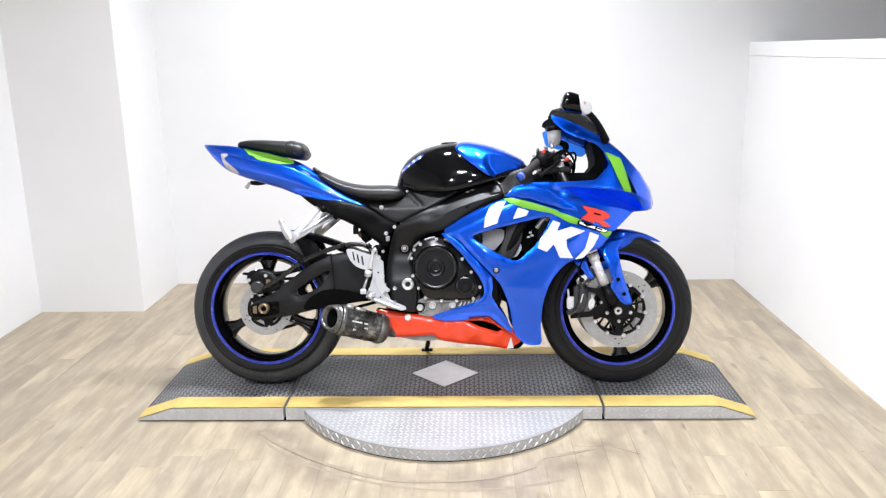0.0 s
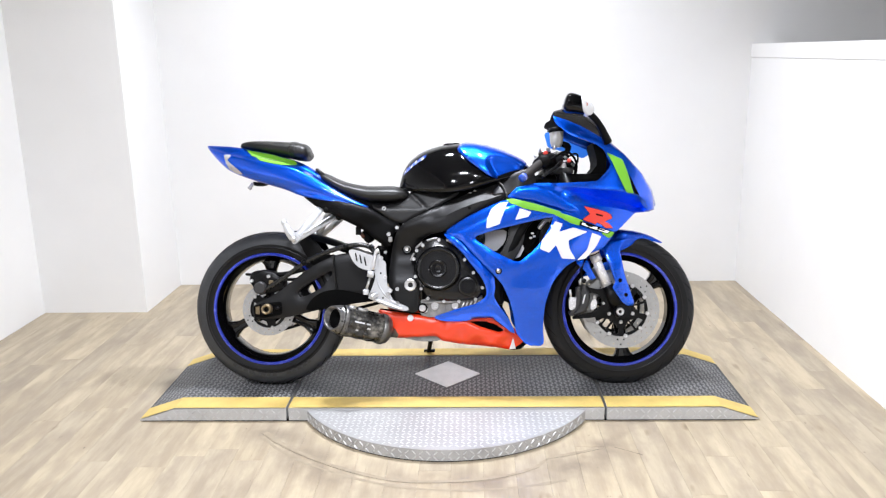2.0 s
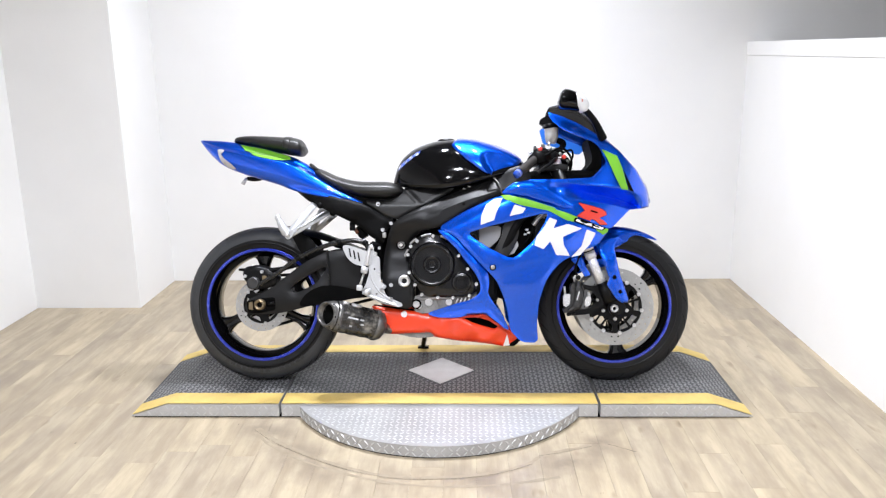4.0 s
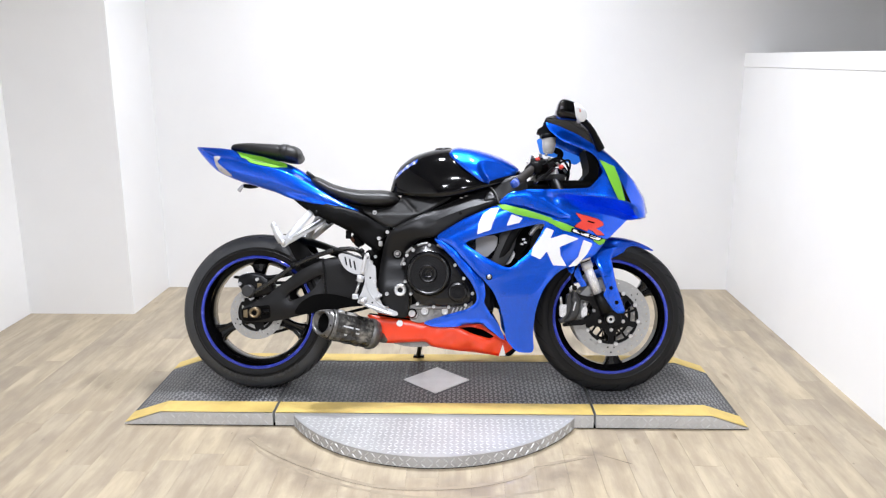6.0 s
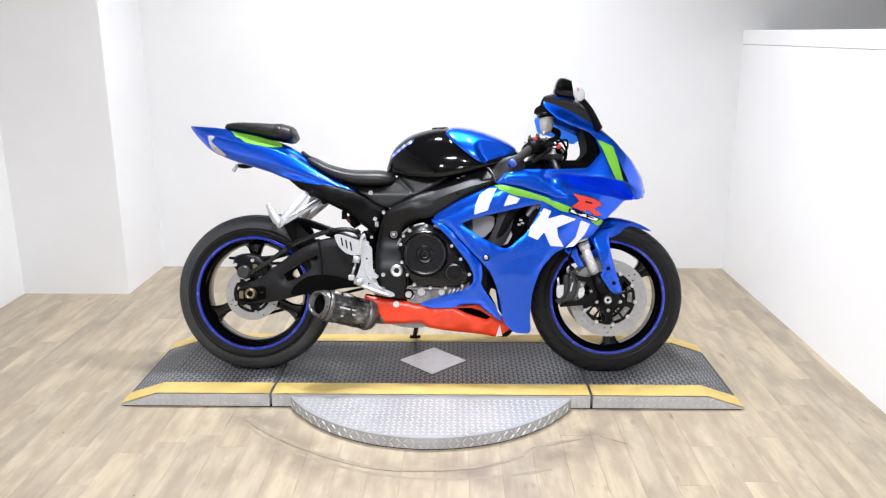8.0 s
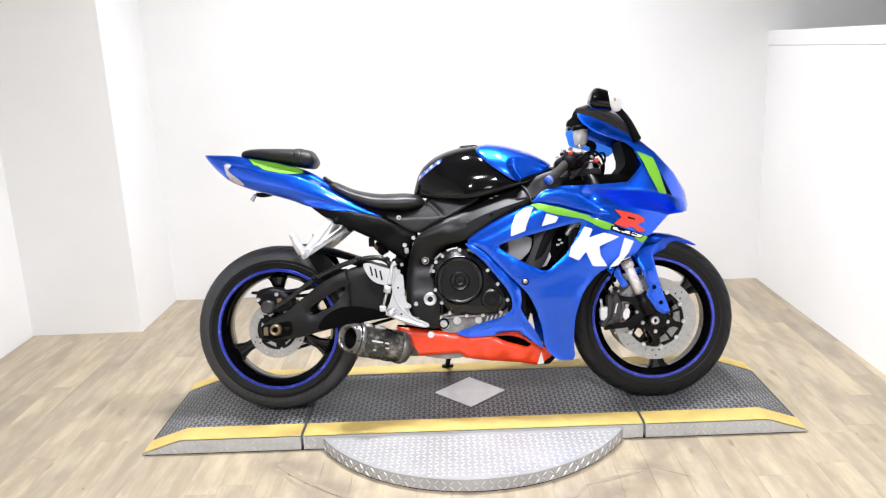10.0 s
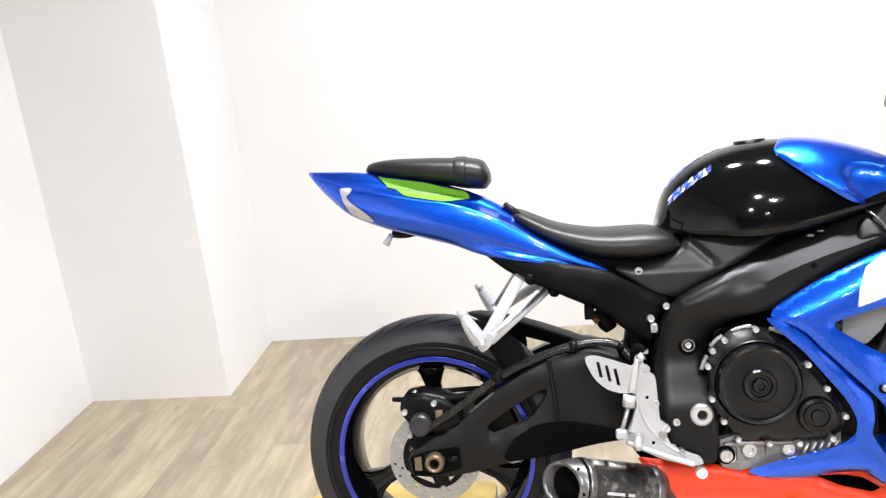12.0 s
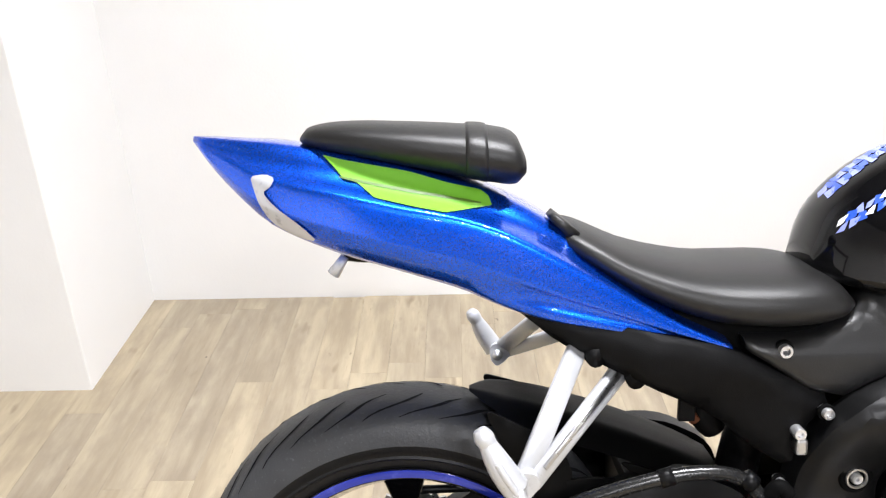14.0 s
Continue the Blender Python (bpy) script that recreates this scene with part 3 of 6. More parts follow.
def wheel(name, hub, r_tyre, half, r_rim, rim_half, angles, tread_seed, side):
    u, w = hub
    hoop = [(r_rim - 0.008, -rim_half), (r_rim + 0.006, -rim_half), (r_rim + 0.006, -rim_half + 0.006), (r_rim - 0.012, -rim_half * 0.55), (r_rim - 0.012, rim_half * 0.55),
            (r_rim + 0.006, rim_half - 0.006), (r_rim + 0.006, rim_half), (r_rim - 0.008, rim_half), (r_rim - 0.03, rim_half * 0.5), (r_rim - 0.03, -rim_half * 0.5)]
    rim = part(name, turned(hoop, u, w, 72, True), GLOSS, bike, "gloss black cast wheel")
    edge = r_tyre - r_rim
    prof = []
    for k in range(19):
        a = math.pi * k / 18
        prof.append((r_rim + 0.002 + edge * (math.sin(a) ** 0.82), -half * (abs(math.cos(a)) ** 0.72 if math.cos(a) > 0 else -abs(math.cos(a)) ** 0.72) * (0.80 + 0.2 * math.sin(a) ** 0.6)))
    tyre = part("tyre", turned(prof[:side + 1], u, w, 96), RUBBER, rim, "black tyre sidewall")
    part("tyre", turned(prof[18 - side:], u, w, 96), RUBBER, rim, "black tyre sidewall")
    part("tread", turned(prof[side:19 - side], u, w, 120), TREAD_RUBBER if side == 2 else FRONT_TREAD, rim, "scuffed tyre tread")
    for s in (-1, 1):
        for rr, vv in ((0.30, 0.985),):
            r = r_rim + edge * rr
            v = s * half * vv
            part("sidewall_rib", turned([(r - 0.003, v * 0.985), (r, v * 1.012), (r + 0.003, v * 0.985)], u, w, 96), RUBBER, rim)
    for k in range(13 if side == 2 else 0):
        a0 = radians(236 + 5.2 * k + (7 if k > 7 else 0))
        r0, r1 = r_rim + edge * 0.40, r_rim + edge * 0.56
        va, vb = half * 1.004, half * 1.008
        quad = [(u + r * math.cos(b), -v, w + r * math.sin(b)) for r, v, b in ((r0, va, a0), (r0, va, a0 + 0.055), (r1, vb, a0 + 0.055 + 0.01 * (k % 3)), (r1, vb, a0))]
        bm = bmesh.new()
        bm.faces.new([bm.verts.new(q) for q in quad])
        part("sidewall_mark", bm, LETTER, rim)
    for s in (-1, 1):
        v = s * (rim_half + 0.0015)
        part("rim_tape", turned([(r_rim - 0.009, v - s * 0.004), (r_rim - 0.006, v), (r_rim + 0.001, v + s * 0.001), (r_rim + 0.005, v), (r_rim + 0.005, v - s * 0.006), (r_rim - 0.009, v - s * 0.007)], u, w, 72, True), RIM_BLUE, rim, "blue rim tape")
    for a in angles:
        a = radians(a)
        rings = []
        for r, wd, th in ((0.045, 0.030, 0.036), (0.075, 0.024, 0.030), (0.115, 0.019, 0.024), (0.155, 0.020, 0.022), (r_rim - 0.045, 0.030, 0.026), (r_rim - 0.027, 0.046, 0.030), (r_rim - 0.018, 0.060, 0.032)):
            d, t = Vector((math.cos(a), 0, math.sin(a))), Vector((-math.sin(a), 0, math.cos(a)))
            c = Vector((u, 0, w)) + d * r
            rings.append([c + t * (wd * x) + Vector((0, th * y, 0)) for x, y in ((-1, -0.5), (-0.75, -0.9), (-0.35, -0.6), (0.35, -0.6), (0.75, -0.9), (1, -0.5), (1, 0.5), (0.6, 1), (-0.6, 1), (-1, 0.5))])
        part("spoke", loft(rings), GLOSS, rim)
    part("hub", drum(u, w, 0.058, -0.055, 0.055), GLOSS, rim)
    grooves(rim, hub, r_rim, edge, half, tread_seed, 0.58 if side == 2 else 0.92)
    return rim


def grooves(rim, hub, r_rim, edge, half, n, reach):
    """Slanted sipes that lie in the tread, as thin dark blades set into the rubber."""
    verts, faces = [], []
    for i in range(n):
        for s in (-1, 1):
            k = len(verts)
            for j in range(7):
                f = j / 6
                th = 0.5 * math.pi - s * (0.10 + reach * f)
                a = 2 * math.pi * (i + (0.5 if s > 0 else 0)) / n + 0.27 * f + 0.014 * math.sin(7.0 * f + i % 3)
                wide = 0.0046 * math.sin(math.pi * (0.12 + 0.8 * f))
                r = r_rim + 0.002 + edge * math.sin(th) ** 0.82 + 0.0007
                v = -half * math.copysign(abs(math.cos(th)) ** 0.72, math.cos(th)) * (0.80 + 0.2 * math.sin(th) ** 0.6) * 1.002
                for x in (-1, 1):
                    b = a + x * wide / r
                    verts.append((hub[0] + r * math.cos(b), v, hub[1] + r * math.sin(b)))
            faces += [(k + 2 * j, k + 2 * j + 1, k + 2 * j + 3, k + 2 * j + 2) for j in range(6)]
    me = bpy.data.meshes.new("tread_groove")
    me.from_pydata(verts, [], faces)
    bm = bmesh.new()
    bm.from_mesh(me)
    bpy.data.meshes.remove(me)
    part("tread_pattern", bm, SIPE, rim)["kind"] = "stuff"


rear = wheel("rear_wheel", RW, 0.318, 0.085, 0.228, 0.074, (92, 208, 334), 36, 2)
front = wheel("front_wheel", FW, 0.311, 0.060, 0.230, 0.050, (36, 156, 276), 24, 3)


def brake_disc(parent, hub, r0, r1, v, name="brake_disc", count=30):
    outer = circle(*hub, r1, 72)
    holes = [circle(*hub, r0, 48)]
    for k in range(count):
        a = 2 * math.pi * k / count
        for j, rr in enumerate((0.3, 0.7)):
            r = r0 + (r1 - r0) * rr
            b = a + j * math.pi / count
            holes.append(circle(hub[0] + r * math.cos(b), hub[1] + r * math.sin(b), 0.0036, 6))
    return part(name, plate(outer, v - 0.0025, v + 0.0025, holes), DISC, parent, "drilled pale steel brake disc")


for s in (-1, 1):
    brake_disc(front, FW, 0.108, 0.157, s * 0.072)
    holes = [circle(*FW, 0.030, 20)]
    for k in range(5):
        a0 = radians(72 * k + 18)
        for r0, r1, b0, b1, b2 in ((0.056, 0.099, 0.06, 0.50, 0.20), (0.056, 0.099, -0.06, -0.50, -0.20)):
            holes.append([(FW[0] + r * math.cos(a0 + b), FW[1] + r * math.sin(a0 + b)) for r, b in ((r0, b0), (r1, b0 * 0.8), (r1, b1), (0.080, b1), (r0 + 0.004, b2))][::1 if b0 > 0 else -1])
        part("carrier_bolt", turned([(0, s * 0.081), (0.006, s * 0.081), (0.008, s * 0.078), (0.008, s * 0.07), (0, s * 0.07)], FW[0] + 0.050 * math.cos(a0 + 0.63), FW[1] + 0.050 * math.sin(a0 + 0.63), 12), ALLOY, front)
    part("disc_carrier", plate(circle(*FW, 0.109, 60), s * 0.072 - 0.004, s * 0.072 + 0.004, holes), DARK, front, "black floating disc carrier")
    for k in range(10):
        a0 = radians(36 * k + 28)
        part("disc_button", turned([(0, -0.080), (0.004, -0.080), (0.005, -0.083), (0.007, -0.083), (0.0085, -0.079), (0.0085, -0.07), (0, -0.07)] if s < 0 else [(0, 0.080), (0.010, 0.083), (0.012, 0.07)], FW[0] + 0.108 * math.cos(a0), FW[1] + 0.108 * math.sin(a0), 12), ALLOY, front)
brake_disc(rear, RW, 0.074, 0.108, -0.088, count=20)
CARRIER = [[(RW[0] + r * math.cos(radians(72 * k + b)), RW[1] + r * math.sin(radians(72 * k + b))) for r, b in ((0.052, 12), (0.068, 8), (0.068, 50), (0.052, 44))] for k in range(5)]
part("disc_carrier", plate(circle(*RW, 0.076, 40), -0.091, -0.084, CARRIER), DARK, rear, "black rear disc carrier")
for k in range(5):
    a = radians(72 * k + 65)
    part("disc_button", turned([(0, -0.094), (0.006, -0.094), (0.007, -0.090)], RW[0] + 0.076 * math.cos(a), RW[1] + 0.076 * math.sin(a), 12), STEEL, rear)
teeth = []
for k in range(86):
    r = 0.112 if k % 2 else 0.105
    a = 2 * math.pi * k / 86
    teeth.append((RW[0] + r * math.cos(a), RW[1] + r * math.sin(a)))
part("sprocket", plate(teeth, 0.086, 0.092, [circle(*RW, 0.05, 24)]), STEEL, rear, "steel rear sprocket")

# swingarm, drawn as two arms with a cross member
ARM = chaikin([(-0.785, 0.285), (-0.788, 0.340), (-0.705, 0.376), (-0.634, 0.429), (-0.545, 0.496), (-0.447, 0.543), (-0.35, 0.556), (-0.27, 0.52), (-0.25, 0.43), (-0.27, 0.372), (-0.36, 0.352), (-0.456, 0.332), (-0.52, 0.318), (-0.66, 0.284)], 2)
ARM_HOLE = chaikin([(-0.605, 0.384), (-0.593, 0.405), (-0.470, 0.478), (-0.455, 0.470), (-0.498, 0.409), (-0.588, 0.366)], 2)


def arm_form(u, w):
    return -0.125 + 0.03 * max(0.0, (u + 0.5) / 0.3) - 0.012 * max(0.0, (-u - 0.6) / 0.2)


swing = part("swingarm", sheet(ARM, [ARM_HOLE], rolled(ARM, [ARM_HOLE], arm_form, 0.012, 0.007), 0.034, 0.03), FRAME, bike, "black braced swingarm")
part("swingarm_side", sheet(ARM, [ARM_HOLE], rolled(ARM, [ARM_HOLE], arm_form, 0.012, 0.007), 0.034, 0.03, -1), FRAME, swing)
part("cross_member", box(-0.43, -0.30, -0.085, 0.085, 0.40, 0.53, 0.015), FRAME, swing)
part("weld_seam", tube([(-0.452, -0.132, 0.545), (-0.446, -0.135, 0.47), (-0.44, -0.13, 0.405)], 0.004, 8), FRAME, swing)
part("arch_panel", sheet(chaikin([(-0.575, 0.312), (-0.545, 0.365), (-0.49, 0.398), (-0.42, 0.402), (-0.30, 0.372), (-0.28, 0.352), (-0.36, 0.345), (-0.456, 0.326)], 2), (), lambda u, w: arm_form(u, w) - 0.004, 0.004, 0), BLACK, swing)
part("torque_arm", tube([(-0.815, -0.118, 0.466), (-0.758, -0.12, 0.462), (-0.66, -0.12, 0.463), (-0.58, -0.12, 0.482)], [0.005, 0.009, 0.010, 0.008], 8), PLASTIC, swing)
SLOT = chaikin([(-0.781, 0.334), (-0.752, 0.346), (-0.666, 0.355), (-0.664, 0.302), (-0.735, 0.288), (-0.773, 0.292)], 1, 0.1)
part("axle_slot", sheet(SLOT, (), lambda u, w: arm_form(u, w) - 0.0015, 0, 0), BLACK, swing, "dark axle slot")
part("adjuster_block", plate(chaikin([(-0.748, 0.304), (-0.748, 0.343), (-0.730, 0.348), (-0.703, 0.342), (-0.703, 0.304), (-0.716, 0.300)], 1, 0.1), -0.144, -0.118), DARK, swing, "dark chain adjuster block")
part("adjuster_plate", plate([(-0.770, 0.306), (-0.770, 0.334), (-0.754, 0.337), (-0.754, 0.304)], -0.142, -0.118), BRASS, swing)
part("adjuster_bolt", tube([(-0.695, -0.138, 0.328), (-0.668, -0.136, 0.330)], 0.008, 8), DARK, swing)
part("axle_nut", turned([(0.011, -0.152), (0.0115, -0.164), (0.017, -0.166), (0.021, -0.162), (0.022, -0.14)], -0.722, 0.326, 6 * 4), BRASS, swing, "bare metal axle nut")
part("axle_bore", turned([(0, -0.1535), (0.0112, -0.153)], -0.722, 0.326, 20), BLACK, swing, "dark hollow axle")

chain = part("drive_chain", tube([(RW[0], 0.089, RW[1] - 0.110), (-0.40, 0.089, 0.300), (-0.10, 0.089, 0.375)], 0.007, 6), DARK, bike, "greasy drive chain")
part("chain_run", tube([(RW[0], 0.089, RW[1] + 0.110), (-0.40, 0.089, 0.440), (-0.10, 0.089, 0.440)], 0.007, 6), DARK, chain)

# hugger and chain guard over the rear tyre
bm = bmesh.new()
HUG = [(-0.640, 0.641, 0.010, 0.003), (-0.615, 0.642, 0.046, 0.010), (-0.585, 0.637, 0.070, 0.020), (-0.545, 0.628, 0.082, 0.026), (-0.50, 0.615, 0.086, 0.025), (-0.42, 0.586, 0.088, 0.022), (-0.34, 0.552, 0.088, 0.020), (-0.29, 0.525, 0.084, 0.018)]
rows = []
for n in range(25):
    u = HUG[0][0] + (HUG[-1][0] - HUG[0][0]) * n / 24
    w, h, drop = (glide([q[0] for q in HUG], [q[m] for q in HUG], u) for m in (1, 2, 3))
    rows.append([bm.verts.new((u, h * k, w - drop * (0.15 * abs(k) if abs(k) < 0.5 else 0.075 + 0.925 * ((abs(k) - 0.5) / 0.5) ** 1.2))) for k in [-1 + j / 6 for j in range(13)]])
for a, b in zip(rows, rows[1:]):
    for i in range(12):
        bm.faces.new((a[i], a[i + 1], b[i + 1], b[i]))
bmesh.ops.solidify(bm, geom=bm.faces[:], thickness=0.004)
hugger = part("hugger", soften(bm), FRAME, bike, "grey-black plastic rear tyre hugger")
FLANGE = chaikin([(-0.622, 0.636), (-0.585, 0.622), (-0.540, 0.604), (-0.514, 0.578), (-0.503, 0.548), (-0.508, 0.514), (-0.527, 0.497), (-0.550, 0.508), (-0.574, 0.540), (-0.602, 0.592)], 2)
for s in (1, -1):
    part("hugger_flange", sheet(FLANGE, (), rolled(FLANGE, (), lambda u, w: -0.092 + 0.25 * max(0.0, -u - 0.55), 0.010, 0.006), 0.004, 0.02, s), PLASTIC, hugger, "rounded black side flange")
part("hugger_slot", sheet(chaikin([(-0.445, 0.571), (-0.405, 0.560), (-0.372, 0.545), (-0.425, 0.552)], 1), (), lambda u, w: -0.0965, 0.004, 0), BLACK, hugger, "dark slot")
part("chain_guard", sheet(chaikin([(-0.56, 0.520), (-0.50, 0.545), (-0.40, 0.535), (-0.30, 0.50), (-0.31, 0.48), (-0.44, 0.50)], 1), (), lambda u, w: -0.088, 0.006, 0), PLASTIC, bike, "black plastic inner guard")
part("brake_hose", tube([(-0.74, -0.14, 0.40), (-0.66, -0.14, 0.445), (-0.56, -0.145, 0.52), (-0.45, -0.15, 0.565), (-0.36, -0.15, 0.585), (-0.30, -0.15, 0.578), (-0.275, -0.16, 0.545)], 0.0095, 10), HOSE, bike, "black rubber brake hose")
for a, b in (((-0.575, -0.1455, 0.508), (-0.560, -0.1465, 0.520)), ((-0.405, -0.150, 0.574), (-0.388, -0.150, 0.579)), ((-0.300, -0.152, 0.577), (-0.288, -0.155, 0.567))):
    part("hose_clip", tube([a, b], 0.012, 10), DARK, bike, "metal hose band")
RCAL = chaikin([(-0.800, 0.438), (-0.790, 0.476), (-0.745, 0.484), (-0.690, 0.472), (-0.655, 0.440), (-0.660, 0.402), (-0.715, 0.384), (-0.765, 0.392)], 2)
cal = part("rear_caliper", sheet(RCAL, (), rolled(RCAL, (), lambda u, w: -0.135, 0.012, 0.01), 0.06, 0.012), DARK, bike, "black rear brake caliper")
part("caliper_cap", turned([(0, -0.160), (0.021, -0.160), (0.025, -0.155), (0.026, -0.13)], -0.749, 0.412, 24), CALIPER, cal)
for u, w in ((-0.716, 0.458), (-0.757, 0.390), (-0.785, 0.440)):
    part("caliper_bolt", bolt(u, w, -0.136, 0.007, 0.008), ALLOY, cal)
part("pad_clip", box(-0.715, -0.698, -0.142, -0.13, 0.418, 0.442, 0.002), BRASS, cal)
part("bleed_nipple", tube([(-0.755, -0.12, 0.46), (-0.762, -0.12, 0.485)], 0.005, 8), STEEL, cal)

# ---- tail unit
def smooth01(x):
    x = min(1.0, max(0.0, x))
    return x * x * (3 - 2 * x)


TU = [-1.0, -0.97, -0.93, -0.89, -0.81, -0.72, -0.65, -0.60, -0.55, -0.47, -0.38, -0.312]
T_TOP = [1.004, 1.003, 1.000, 0.997, 0.984, 0.964, 0.944, 0.926, 0.900, 0.845, 0.786, 0.747]
T_CREST = [1.000, 0.985, 0.968, 0.952, 0.936, 0.916, 0.903, 0.887, 0.863, 0.818, 0.768, 0.738]
T_BOT = [0.996, 0.962, 0.924, 0.893, 0.859, 0.831, 0.809, 0.789, 0.775, 0.760, 0.744, 0.730]
T_HALF = [0.008, 0.035, 0.062, 0.082, 0.100, 0.108, 0.112, 0.114, 0.116, 0.118, 0.119, 0.119]


def tail_ring(u):
    top, crest, low, b = (glide(TU, k, u) for k in (T_TOP, T_CREST, T_BOT, T_HALF))
    t, f = top - crest, crest - low
    k = smooth01((u + 0.66) / 0.14) * (1 - smooth01((u + 0.42) / 0.09))
    near = [(0, top), (-0.30 * b, top - 0.001), (-0.50 * b, top - 0.08 * t), (-0.58 * b, crest + 0.58 * t), (-0.66 * b, crest + 0.36 * t), (-0.80 * b, crest + 0.20 * t), (-0.93 * b, crest + 0.07 * t), (-0.958 * b, crest + 0.015 * t), (-0.972 * b, crest - 0.03 * f), (-0.980 * b, crest - 0.08 * f), (-0.992 * b, crest - 0.28 * f), (-b, low + 0.50 * f),
            (-0.997 * b, low + 0.46 * f), (-0.985 * b, low + 0.42 * f), ((-0.945 + 0.03 * k) * b, low + (0.30 + 0.10 * k) * f), ((-0.84 - 0.13 * k) * b, low + (0.07 + 0.12 * k) * f), ((-0.80 - 0.20 * k) * b, low + 0.05 * f), ((-0.74 - 0.22 * k) * b, low), (0, low + 0.004)]
    return [(u, v, w) for v, w in near] + [(u, -v, w) for v, w in near[-2:0:-1]]


tail = part("tail_fairing", soften(loft([tail_ring(-1.0 + 0.688 * k / 44) for k in range(45)]), 62), BLUE, bike, "blue metallic tail fairing")


def wrapped(host, pts, origin, angle, lift=0.002, step=0.008, side=1, span=0.006):
    """A thin film on a body: flat shape (u, h) in a plane tilted by angle, pressed onto the body along that plane's normal."""
    me = host.data
    tree = BVHTree.FromPolygons([v.co.copy() for v in me.vertices], [tuple(p.vertices) for p in me.polygons])
    a = radians(angle)
    n, e2 = Vector((0, math.cos(a), -math.sin(a))), Vector((0, math.sin(a), math.cos(a)))
    flat, tris = mesh_2d(pts, (), step)
    bm = bmesh.new()
    made = []
    for q in flat:
        start = Vector((q[0], origin[0], origin[1])) + e2 * q[1] - n * 0.3
        hit = tree.ray_cast(start, n)[0]
        made.append(hit - n * lift if hit else None)
    verts = [bm.verts.new((v.x, side * v.y, v.z)) if v else None for v in made]
    for t in tris:
        if all(verts[i] for i in t):
            bm.faces.new([verts[i] for i in t])
    bmesh.ops.delete(bm, geom=[v for v in bm.verts if not v.link_faces], context="VERTS")
    return soften(bm, 60)


SEATU = [-0.532, -0.50, -0.42, -0.33, -0.26, -0.21, -0.168, -0.143]
S_TOP = [0.882, 0.881, 0.846, 0.826, 0.824, 0.823, 0.812, 0.788]
S_BOT = [0.865, 0.838, 0.790, 0.755, 0.747, 0.748, 0.756, 0.772]
S_HALF = [0.040, 0.078, 0.108, 0.122, 0.128, 0.125, 0.112, 0.080]


def cushion(us, tops, bots, halves, n, power=2.6, dip=0.0):
    rings = []
    for k in range(n):
        u = us[0] + (us[-1] - us[0]) * (0.5 - 0.5 * math.cos(math.pi * k / (n - 1)))
        t, b, h = glide(us, tops, u), glide(us, bots, u), glide(us, halves, u)
        m, hh = (t + b) / 2, (t - b) / 2
        ring = []
        for j in range(28):
            a = 2 * math.pi * j / 28
            x, y = math.cos(a), math.sin(a)
            x, y = math.copysign(abs(x) ** (2 / power), x), math.copysign(abs(y) ** (2 / power), y)
            ring.append((u, h * x, m + hh * y - dip * (x * x if y > 0 else 0)))
        rings.append(ring)
    return loft(rings)


part("rider_seat", cushion(SEATU, S_TOP, S_BOT, S_HALF, 30, 2.7, 0.004), VINYL, bike, "black vinyl rider seat")
part("seat_tab", flat_bar((-0.531, -0.04, 0.896), (-0.500, -0.04, 0.868), (0.010, 0.016), 0.05), VINYL, bike, "folded rear lip of the rider seat")
PADU = [-0.856, -0.845, -0.80, -0.72, -0.64, -0.60, -0.574, -0.564]
P_TOP = [1.002, 1.013, 1.019, 1.017, 1.012, 1.008, 0.998, 0.976]
P_BOT = [0.993, 0.986, 0.976, 0.960, 0.943, 0.935, 0.934, 0.946]
P_HALF = [0.020, 0.042, 0.062, 0.076, 0.082, 0.083, 0.080, 0.070]
pad = part("pillion_pad", cushion(PADU, P_TOP, P_BOT, P_HALF, 28, 2.3), VINYL, bike, "black vinyl pillion seat pad")


def pad_band(u0, u1, grow):
    us = [u0, u0 + 0.002, u1 - 0.002, u1]
    return cushion(us, [glide(PADU, P_TOP, u) + g for u, g in zip(us, (0, grow, grow, 0))], [glide(PADU, P_BOT, u) - 0.001 for u in us], [glide(PADU, P_HALF, u) + g for u, g in zip(us, (0, grow, grow, 0))], 8, 2.3)


part("pad_strap", pad_band(-0.640, -0.612, 0.0025), VINYL, pad, "sewn vinyl strap")

# ---- fuel tank
KU = [-0.186, -0.17, -0.14, -0.085, -0.005, 0.075, 0.157, 0.25, 0.31, 0.345]
K_TOP = [0.84, 0.891, 0.930, 0.967, 0.992, 0.998, 0.989, 0.960, 0.930, 0.904]
K_BOT = [0.812, 0.806, 0.800, 0.793, 0.788, 0.795, 0.815, 0.840, 0.856, 0.87]
K_HALF = [0.045, 0.072, 0.096, 0.126, 0.152, 0.160, 0.160, 0.150, 0.128, 0.09]
tank_rings = []


def tank_side(u, w):
    t, b, h = glide(KU, K_TOP, u), glide(KU, K_BOT, u), glide(KU, K_HALF, u)
    k = min(0.995, max(0.0, (w - b) / (t - b)))
    return -h * (1 - k ** 2.5) ** (1 / 2.1)


COVER = chaikin([(0.050, 0.964), (0.078, 0.993), (0.157, 0.985), (0.248, 0.957), (0.318, 0.921), (0.338, 0.900), (0.320, 0.880), (0.277, 0.858), (0.225, 0.838), (0.18, 0.852), (0.109, 0.907)], 2, 0.14)
LIP = [(0.205, 0.838), (0.190, 0.855), (0.176, 0.874), (0.167, 0.896), (0.166, 0.916), (0.176, 0.932), (0.194, 0.939), (0.222, 0.939), (0.262, 0.930), (0.300, 0.915), (0.326, 0.898)]
HOLLOW = LIP + [(0.36, 0.87), (0.30, 0.80), (0.215, 0.80)]


